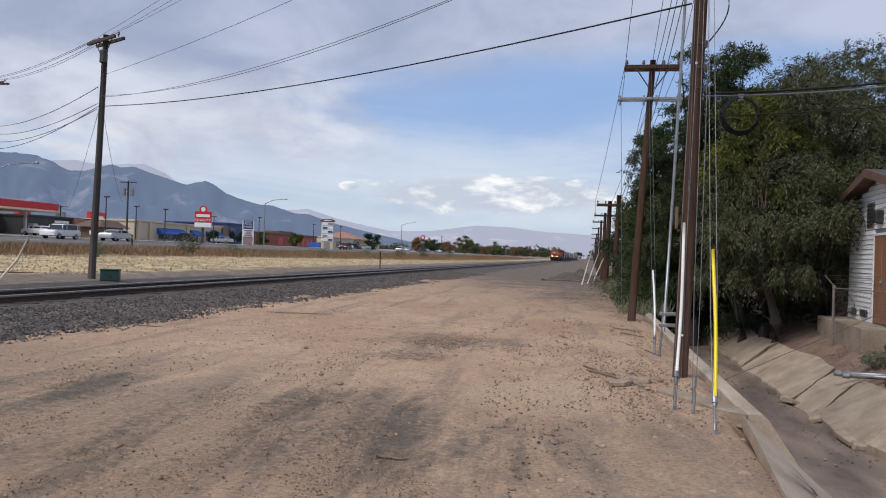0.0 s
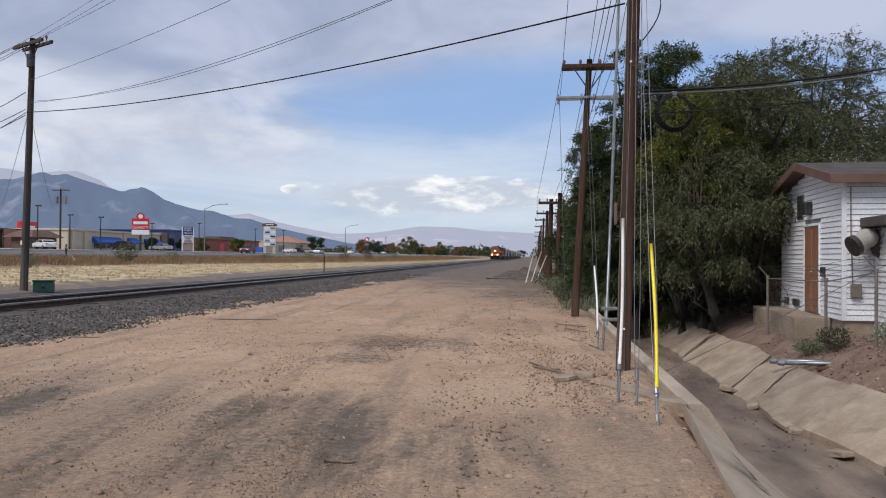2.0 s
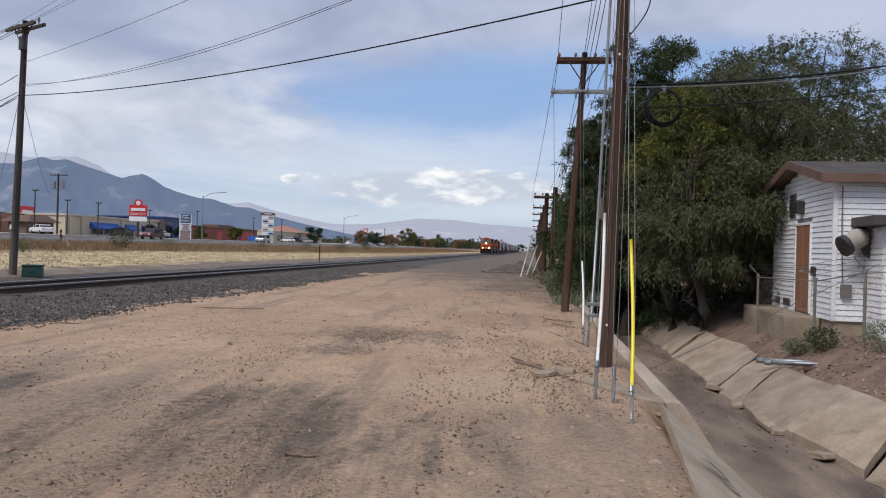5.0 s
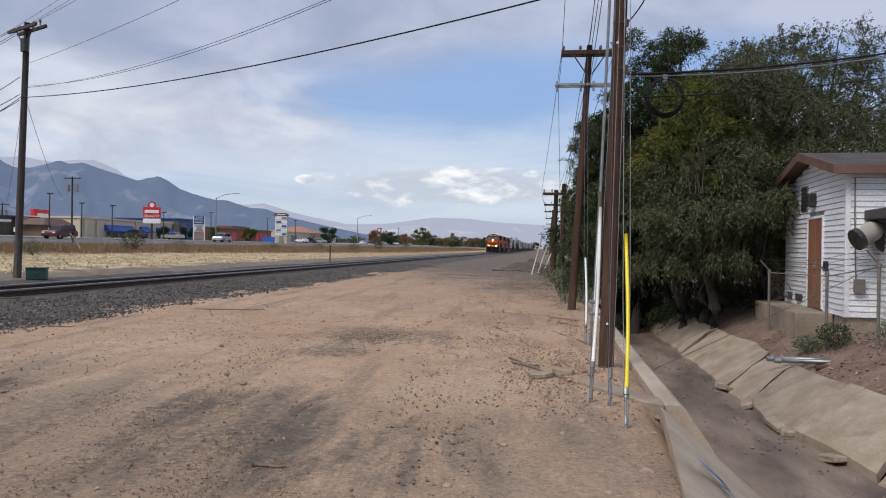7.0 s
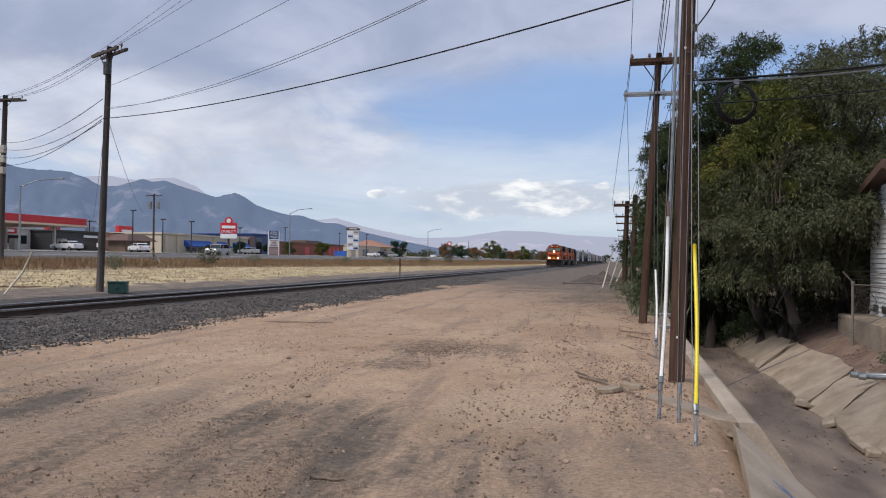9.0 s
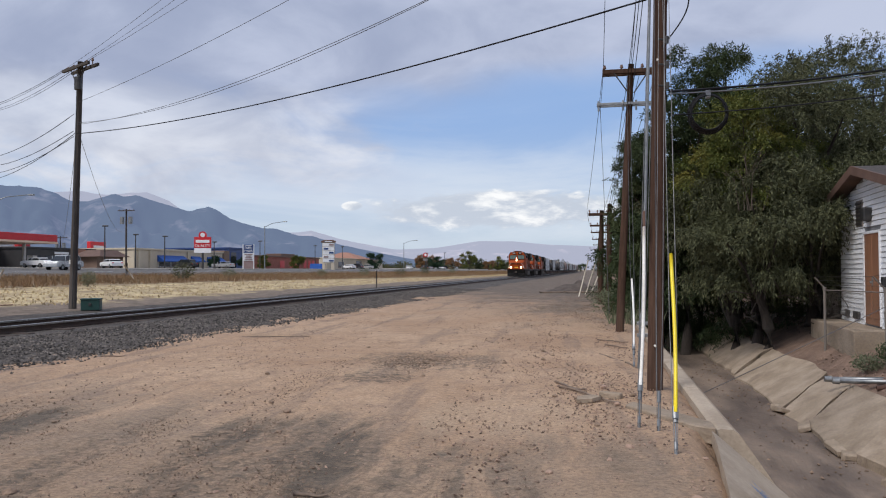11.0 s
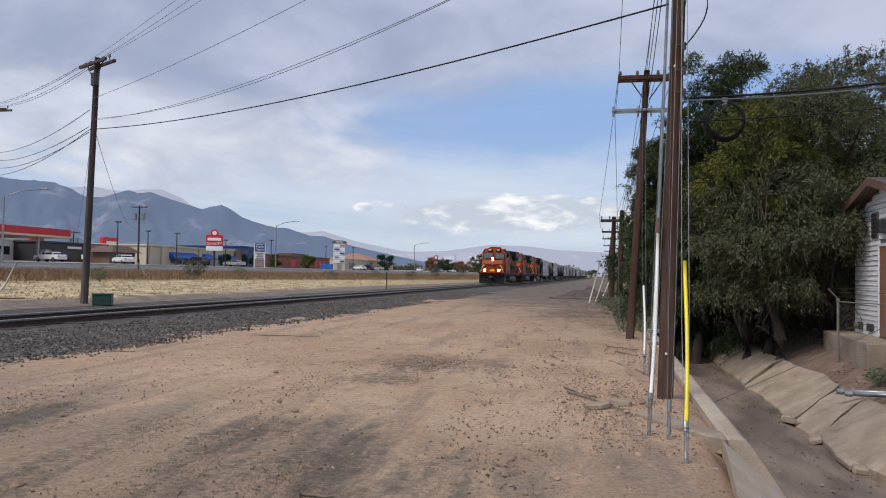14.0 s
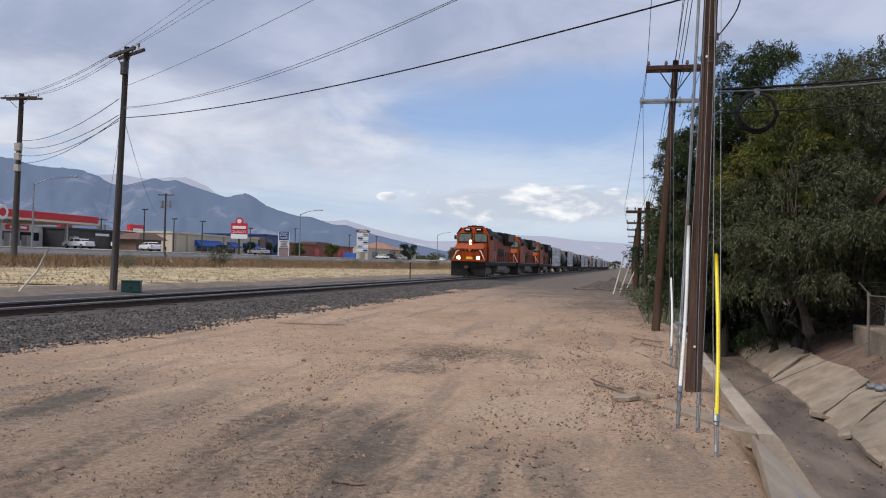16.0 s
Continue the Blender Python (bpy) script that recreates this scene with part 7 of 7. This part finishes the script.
parked(copy_thing(suv, pose(0, 0, 0)), -76, 250, 80)
parked(copy_thing(silver, pose(0, 0, 0)), -76, 262, 80)
parked(copy_thing(sedan, pose(0, 0, 0)), -78, 102, 80)
for k in range(7):
    parked(copy_thing((sedan, suv, silver)[k % 3], pose(0, 0, 0)), -70 + 2 * (k % 2), 300 + 17 * k, 30 * k)
vans = thing("container", pose(-70, 197, gz(-70, 0) + 0.1, 0, 0, 70), "small bright blue container by the brick shop", "container")
vans.scale = (0.65, 0.65, 0.65)
bm = B()
box(bm, (-1.3, -3, 0), (1.3, 3, 2.1), 0.1)
part("body", bm, BLUEAWN, vans)
bars(vans, "sign_bar", 1.3, -1.8, 1.8, 0.8, 1.5, 1, SIGNWHITE)
ROADCARS = [
    (car("white suv driving along the road", WHITECAR, True), 79.5, 8.0),
    (car("silver sedan driving along the road", SILVER, False), 90.0, 8.5),
    (car("dark maroon suv driving along the road", MAROON, True), 184.0, 13.4),
    (car("silver suv driving along the road", SILVER, True), 240.0, 14.5),
]


# ---- plants ----
def leaves(rng, pos, dirs, size, aspect=0.25):
    """Small four-sided leaves at places, along directions: vertices and faces."""
    n = len(pos)
    d = dirs / np.linalg.norm(dirs, axis=1, keepdims=True)
    q = rng.normal(size=(n, 3))
    s = np.cross(d, q)
    s /= np.linalg.norm(s, axis=1, keepdims=True) + 1e-9
    L = (size * rng.uniform(0.6, 1.3, n))[:, None]
    v = np.stack([pos, pos + d * L * 0.5 + s * L * aspect * 0.5, pos + d * L, pos + d * L * 0.5 - s * L * aspect * 0.5], 1).reshape(-1, 3)
    return v, np.arange(4 * n).reshape(-1, 4)


def tree(m, height, radius, low, clumps, per, size, material, label, seed, droop=0.5, name="tree", group="trees along the ditch", spread=1.0):
    """A broad tree: trunk and limbs, and a crown of drooping leafy twigs with gaps."""
    rng = np.random.default_rng(seed)
    t = thing(name, m, label, "tree", group)
    bm = B()
    tube(bm, [(0.15 * math.sin(i), 0.12 * math.cos(2 * i), -0.3 + height * 0.55 * i / 5) for i in range(6)], lambda f: radius * 0.075 * (1 - 0.7 * f) + 0.03, 9)
    cz, rz = (low + height) / 2, (height - low) / 2
    cen, boughs = [], []
    nb = max(9, clumps // 9)
    while len(boughs) < nb:
        p = rng.normal(size=3)
        p /= np.linalg.norm(p)
        r = rng.uniform(0.25, 1.0) ** 0.5 * 0.92
        k = 1 + 0.26 * noise.noise(Vector(p * 1.7) + Vector((seed * 1.3, 0, 0)))
        boughs.append((np.array((p[0] * radius * r * k * spread, p[1] * radius * r * k, cz + p[2] * rz * r * k)), rng.uniform(0.22, 0.40) * radius))
    while len(cen) < clumps:
        b, br = boughs[len(cen) % nb]
        q = rng.normal(size=3)
        q /= np.linalg.norm(q)
        q[2] = abs(q[2]) * 0.75 - 0.2
        cen.append(b + q * br * rng.uniform(0.5, 1.05) * np.array((1.15, 1.15, 0.7)))
    cen = np.array(cen)
    high = cen[cen[:, 2] > cz - 0.2 * rz]
    for c in high[rng.choice(len(high), min(14, len(high)), False)]:
        a = Vector((0, 0, height * rng.uniform(0.15, 0.45)))
        b = Vector(c)
        mid = a.lerp(b, 0.5) + Vector((0, 0, rz * 0.15))
        tube(bm, [a, mid, b], lambda f: radius * 0.022 * (1 - 0.85 * f) + 0.006, 5)
    part("trunk", bm, BARK, t, "", True)
    # twigs leave each clump outwards and hang
    out_ = cen - np.array([0, 0, cz])
    out_ /= np.linalg.norm(out_, axis=1, keepdims=True) + 1e-9
    tw = 7
    each = max(1, per // tw)
    base = np.repeat(cen, tw, 0)
    dirn = np.repeat(out_, tw, 0) * 0.7 + rng.normal(size=(clumps * tw, 3)) * 0.75
    dirn[:, 2] -= droop * 0.5
    dirn /= np.linalg.norm(dirn, axis=1, keepdims=True)
    ln = rng.uniform(0.4, 1.25, (clumps * tw, 1)) * (radius * 0.15 + 0.12)
    f = rng.uniform(0.02, 1, (clumps * tw, each, 1))
    pos = base[:, None] + dirn[:, None] * ln[:, None] * f
    pos[..., 2:] -= droop * ln[:, None] * f * f * 0.6
    pos += rng.normal(size=pos.shape) * size * 0.34
    d = np.repeat(dirn[:, None], each, 1) * 0.9 + rng.normal(size=pos.shape) * 0.5
    d[..., 2] -= droop * 0.9 * f[..., 0]
    v, q = leaves(rng, pos.reshape(-1, 3), d.reshape(-1, 3), size)
    crown = new("crown", soup("crown", v, q, material))
    crown.parent = t
    return t


# the thicket beside the channel: x, y, height, radius, lowest leaves, clumps, leaves a clump
for k, (x, y, h, r, lo, c, n, mat_, lab, dr) in enumerate((
        (6.6, 25.2, 8.3, 3.2, 0.3, 620, 196, ELM_GREY, "grey-green drooping elm overhanging the channel", 0.9),
        (4.0, 30.2, 9.2, 2.6, -0.8, 560, 168, ELM, "dark green elm leaning over the pole line", 0.6),
        (3.3, 27.6, 10.7, 2.0, 0.9, 560, 154, ELM, "dark green elm crown beside the pole line", 0.6),
        (2.85, 28.6, 8.6, 1.5, 1.2, 420, 154, ELM, "dark green elm bough reaching to the pole line", 0.6),
        (2.7, 30.6, 6.2, 1.6, -0.6, 340, 140, ELM, "low dark green elm close by the pole line", 0.6),
        (2.8, 35.0, 6.2, 1.8, -0.6, 300, 126, ELM, "low dark green elm close by the pole line", 0.6),
        (3.0, 41.0, 6.4, 2.1, -0.6, 260, 112, ELM, "low dark green elm close by the pole line", 0.6),
        (4.9, 27.8, 10.7, 2.0, 3.0, 340, 154, ELM, "dark green elm crown rising over the pole line", 0.5),
        (4.9, 24.6, 7.5, 1.8, 2.9, 380, 154, ELM_YELLOW, "elm with yellowing leaves beside the pole line", 0.6),
        (4.4, 25.2, 6.2, 1.9, 2.4, 420, 154, ELM_GREY, "grey-green elm bough hanging over the channel", 1.0),
        (4.9, 23.2, 5.0, 1.9, 1.6, 340, 140, ELM_GREY, "grey-green elm bough drooping low over the channel", 1.0),
        (6.2, 23.4, 5.6, 2.0, 0.8, 420, 154, ELM_GREY, "drooping grey-green elm above the bank", 1.0),
        (7.2, 25.6, 6.4, 2.0, 0.6, 380, 154, ELM_GREY, "drooping grey-green elm beside the white building", 1.0),
        (9.4, 28.5, 9.4, 3.6, 0.4, 560, 154, ELM_GREY, "large grey-green elm with airy top", 0.6),
        (7.0, 31.5, 9.6, 3.2, -0.6, 420, 140, ELM, "tall dark green elm in the thicket", 0.5),
        (5.8, 28.0, 4.6, 2.8, -1.0, 300, 126, ELM, "low dark undergrowth tree in the thicket", 0.5),
        (8.8, 27.0, 4.2, 2.8, -0.6, 300, 126, ELM, "low dark undergrowth tree in the thicket", 0.5),
        (13.8, 29.5, 7.6, 2.9, 0.6, 320, 126, ELM_GREY, "silvery grey-green elm behind the white building", 0.7),
        (3.9, 36.8, 7.4, 2.5, -0.8, 340, 126, ELM, "dark green elm along the ditch", 0.5),
        (9.5, 38.0, 10.4, 4.0, 0.5, 300, 112, ELM, "tall dark green elm along the ditch", 0.5),
        (4.1, 43.5, 7.0, 2.7, -0.8, 280, 112, ELM, "dark green elm along the ditch", 0.5),
        (17.0, 34.0, 9.0, 4.0, 1.0, 300, 112, ELM_GREY, "blue-grey leaved tree behind the white building", 0.4),
        (4.4, 52.0, 6.8, 2.9, -0.6, 240, 98, ELM, "dark green tree along the ditch", 0.5),
        (4.9, 62.0, 6.8, 3.2, -0.6, 240, 98, ELM, "dark green tree along the ditch", 0.5))):
    tree(pose(x, y, gz(x, y) - 0.1), h, r, lo, c, n, 0.105 if y < 35 else 0.16, mat_, lab, 20 + k, dr)
for k in range(12):
    y = 78 + k * 19 + (k % 3) * 3
    tree(pose(5.4 + 1.3 * (k % 2), y, 0), 6.0 + 1.2 * (k % 3), 3.3, 0.2, 90, 49, 0.28, (ELM, ELM_YELLOW, ELM)[k % 3], "green tree farther along the ditch", 60 + k, 0.4)
# bare twigs under the thicket
bm = B()
_r = random.Random(31)
for k in range(90):
    a = Vector((_r.uniform(4.2, 9.5), _r.uniform(22.0, 25.5), _r.uniform(0.0, 1.2)))
    b = a + Vector((_r.uniform(-0.8, 0.8), _r.uniform(-0.9, 0.2), _r.uniform(-0.4, 1.3)))
    tube(bm, [a, a.lerp(b, 0.5) + Vector((_r.uniform(-0.15, 0.15), 0, 0.1)), b], lambda f: 0.012 * (1 - 0.8 * f) + 0.002, 4)
ob = new("dead_twigs", mesh_of("dead_twigs", bm, BARK))
tagged(ob, "tangle of dead grey twigs under the trees", "twigs", kind="stuff")


def bare_branches(m, height, spread, n, label, seed, material):
    """Dead forked branches that fan upwards."""
    rr = random.Random(seed)
    bm = B()
    for k in range(n):
        a = Vector((rr.gauss(0, 0.12), rr.gauss(0, 0.12), 0))
        b = a + Vector((rr.gauss(0, spread), rr.gauss(0, spread * 0.6), height * rr.uniform(0.5, 1.0)))
        mid = a.lerp(b, 0.5) + Vector((rr.gauss(0, 0.12), rr.gauss(0, 0.1), 0.12 * height))
        tube(bm, [a, mid, b], lambda f: 0.010 * (1 - f) + 0.003, 4)
        for q in range(4):
            c = mid.lerp(b, rr.uniform(0.0, 0.9))
            tube(bm, [c, c + Vector((rr.gauss(0, 0.25), rr.gauss(0, 0.15), rr.uniform(-0.05, 0.35))) * height * 0.4], 0.004, 3)
    t = thing("dead_branches", m, label, "branches", "dead branches")
    part("tangle", bm, material, t)


TWIG = surf("bleached_dead_twig", (0.085, 0.064, 0.05), (0.14, 0.105, 0.082), 6, 0.9, 0, 40, 0.3)
for k, (x, y, z, h, sp, n) in enumerate(((4.6, 22.6, 3.2, 1.7, 0.45, 9), (7.2, 22.2, 2.6, 1.3, 0.5, 6))):
    bare_branches(pose(x, y, z), h, sp, n, "bare pale dead branches hanging in the elm", 300 + k, TWIG)


def shrub(m, r, h, n, material, label, seed, cat="shrub"):
    rng = np.random.default_rng(seed)
    t = thing("shrub", m, label, cat, "shrubs")
    bm = B()
    for k in range(7):
        a = rng.uniform(0, 6.28)
        tube(bm, [(0, 0, -0.05), (0.3 * r * math.cos(a), 0.3 * r * math.sin(a), h * 0.4), (0.75 * r * math.cos(a), 0.75 * r * math.sin(a), h * rng.uniform(0.5, 0.9))], lambda f: 0.014 * (1 - 0.7 * f), 4)
    part("stems", bm, DRYWOOD, t)
    p = rng.normal(size=(n, 3))
    p /= np.linalg.norm(p, axis=1, keepdims=True)
    k = np.array([1 + 0.4 * noise.noise(Vector(q * 2.2) + Vector((seed, 0, 0))) for q in p])[:, None]
    p = p * k * (rng.uniform(0.2, 1, (n, 1)) ** 0.5) * np.array([r, r, h / 2]) + np.array([0, 0, h / 2])
    d = rng.normal(size=(n, 3)) + np.array([0, 0, 0.7])
    v, q = leaves(rng, p, d, max(0.06, 0.11 * h), 0.35)
    c = new("foliage", soup("foliage", v, q, material))
    c.parent = t
    return t


for k, (x, y, r, h, mm) in enumerate(((5.9, 16.6, 0.34, 0.5, ELM), (6.5, 15.2, 0.45, 0.55, SAGE), (6.9, 14.7, 0.5, 0.6, ELM), (7.5, 14.0, 0.5, 0.6, ELM), (5.6, 17.2, 0.3, 0.35, SAGE), (8.4, 13.4, 0.5, 0.5, SAGE))):
    shrub(pose(x, y, gz(x, y)), r, h, 900, mm, "green weedy shrub on the bank", 80 + k)
for k, (x, y, r, h) in enumerate(((-30.5, 57, 0.9, 1.5), (-30, 104, 0.8, 1.1), (-27.5, 41, 0.5, 0.9), (-29, 120, 0.9, 1.2), (-31, 90, 0.7, 0.9), (-33, 70, 0.7, 0.9), (-29.5, 140, 0.9, 1.4), (-30, 170, 0.9, 1.3))):
    shrub(pose(x, y, gz(x, y)), r, h, 700, SAGE if k % 3 else ELM_GREY, "sage green bush in the dry field", 100 + k)
for k, (x, y) in enumerate(((1.0, 33), (1.5, 30), (1.3, 36), (0.6, 45), (1.3, 40), (1.7, 27.5))):
    shrub(pose(x, y, gz(x, y)), 0.8, 0.9, 700, (SAGE, ELM)[k % 2], "dull green weedy bush at the edge of the lot", 120 + k)
for k, (x, y, h, r, mm) in enumerate(((-76, 272, 6.3, 2.7, PINE), (-78, 181, 3.2, 1.4, ELM_YELLOW), (-75, 196, 3.8, 1.8, ELM_YELLOW), (-80, 160, 2.8, 1.0, PINE), (-79, 172, 3.0, 1.0, PINE), (-72, 330, 6, 3, AUTUMN), (-68, 345, 6, 3, PINE), (-66, 372, 6.5, 4, AUTUMN), (-62, 395, 9, 4.6, ELM_YELLOW), (-64, 430, 7, 4.2, ELM), (-60, 455, 6, 4, AUTUMN), (-58, 480, 9, 5, ELM_YELLOW), (-58, 520, 7, 5, ELM), (-52, 560, 7, 5, AUTUMN), (-50, 610, 8, 6, ELM), (-46, 660, 7, 6, AUTUMN), (-38, 640, 8, 4.5, PINE), (-36, 720, 7, 7, ELM), (-60, 700, 8, 8, ELM), (-90, 420, 7, 6, ELM), (-100, 480, 8, 7, AUTUMN), (-110, 560, 8, 8, ELM), (-14, 760, 7, 6, ELM), (2, 700, 9, 7, ELM))):
    tree(pose(x, y, gz(x, 0)), h, r, 0.0, 120, 42, 0.06 * h + 0.16, mm, {PINE: "dark evergreen tree by the shops", AUTUMN: "rust-coloured autumn tree in the distance", ELM_YELLOW: "yellow-green autumn tree in the distance", ELM: "dull green tree in the distance"}[mm], 140 + k, 0.2, group="trees by the road")


def far_woods():
    """Low woods and orchards along the horizon."""
    rng = np.random.default_rng(77)
    n = 26000
    c = np.stack([rng.uniform(-420, -24, 260), rng.uniform(560, 1250, 260)], 1)
    k = rng.integers(0, 260, n)
    size = rng.uniform(3.0, 7.5, 260)
    p = rng.normal(size=(n, 3))
    p /= np.linalg.norm(p, axis=1, keepdims=True)
    r = size[k][:, None]
    pos = p * r * rng.uniform(0.5, 1, (n, 1)) * np.array([1.3, 1.3, 0.62])
    pos[:, :2] += c[k]
    pos[:, 2] += r[:, 0] * 0.6 + 2.0
    v, q = leaves(rng, pos, rng.normal(size=(n, 3)), 1.7, 0.6)
    tagged(new("far_woods", soup("far_woods", v, q, leaf_mat("far_wood_leaf", (0.03, 0.045, 0.02), (0.08, 0.085, 0.035), (0.12, 0.07, 0.035)))), "far low woods in dull autumn colours", "woods", kind="stuff")


far_woods()


def grass(name, n, place, height, width, material, label, seed):
    rng = np.random.default_rng(seed)
    p = np.array([place(rng) for _ in range(n)])
    a = rng.uniform(0, 6.283, n)
    h = rng.uniform(0.4, 1.1, n) * height
    w = width * rng.uniform(0.6, 1.4, n)
    lean = rng.normal(0, 0.35, (n, 2)) * h[:, None]
    side = np.stack([np.cos(a) * w, np.sin(a) * w, np.zeros(n)], 1)
    tip = p + np.concatenate([lean, h[:, None]], 1)
    v = np.stack([p - side, p + side, tip + side * 0.25, tip - side * 0.25], 1).reshape(-1, 3)
    tagged(new(name, soup(name, v, np.arange(4 * n).reshape(-1, 4), material)), label, "grass", kind="stuff")


def in_field(rng):
    y = 15 + 330 * rng.random() ** 1.7
    x = rng.uniform(-38.6, -28.8 + 6.0 * min(1.0, max(0.0, (y - 45) / 90))) + 1.2 * noise.noise((0, y * 0.15, 0))
    return x, y, gz(x, y) - 0.03


def in_straw(rng):
    y = 12 + 200 * rng.random() ** 1.8
    x = rng.uniform(-28.5 + 6.0 * min(1.0, max(0.0, (y - 45) / 90)), -19.5) + 0.8 * noise.noise((3, y * 0.3, 0))
    return x, y, gz(x, y) - 0.02


def at_edge(rng):
    y = 26 + 170 * rng.random() ** 1.5
    return rng.uniform(0.9, 2.6), y, gz(1.2, y) - 0.05


grass("dry_grass", 52000, in_field, 0.38, 0.022, DRYGRASS, "tall dry brown grass along the road", 11)
grass("cut_straw", 12000, in_straw, 0.09, 0.05, STRAWM, "flattened bleached straw beside the track", 12)
grass("edge_weeds", 3500, at_edge, 0.5, 0.02, SAGE, "dull green weeds along the edge of the lot", 13)


# ---- what moves ----
def motions():
    for ob, behind in TRAIN:
        walk(ob, [(t, pose(TRACK_X, 71.6 + 15.05 * (16.0 - t) + behind, RAIL_Z)) for t in range(0, 17, 2)])
    for ob, y0, v in ROADCARS:
        walk(ob, [(t, pose(-58, y0 - v * t, gz(-58, 0) + 0.07, 0, 0, 180)) for t in range(0, 17, 2)])


motions()
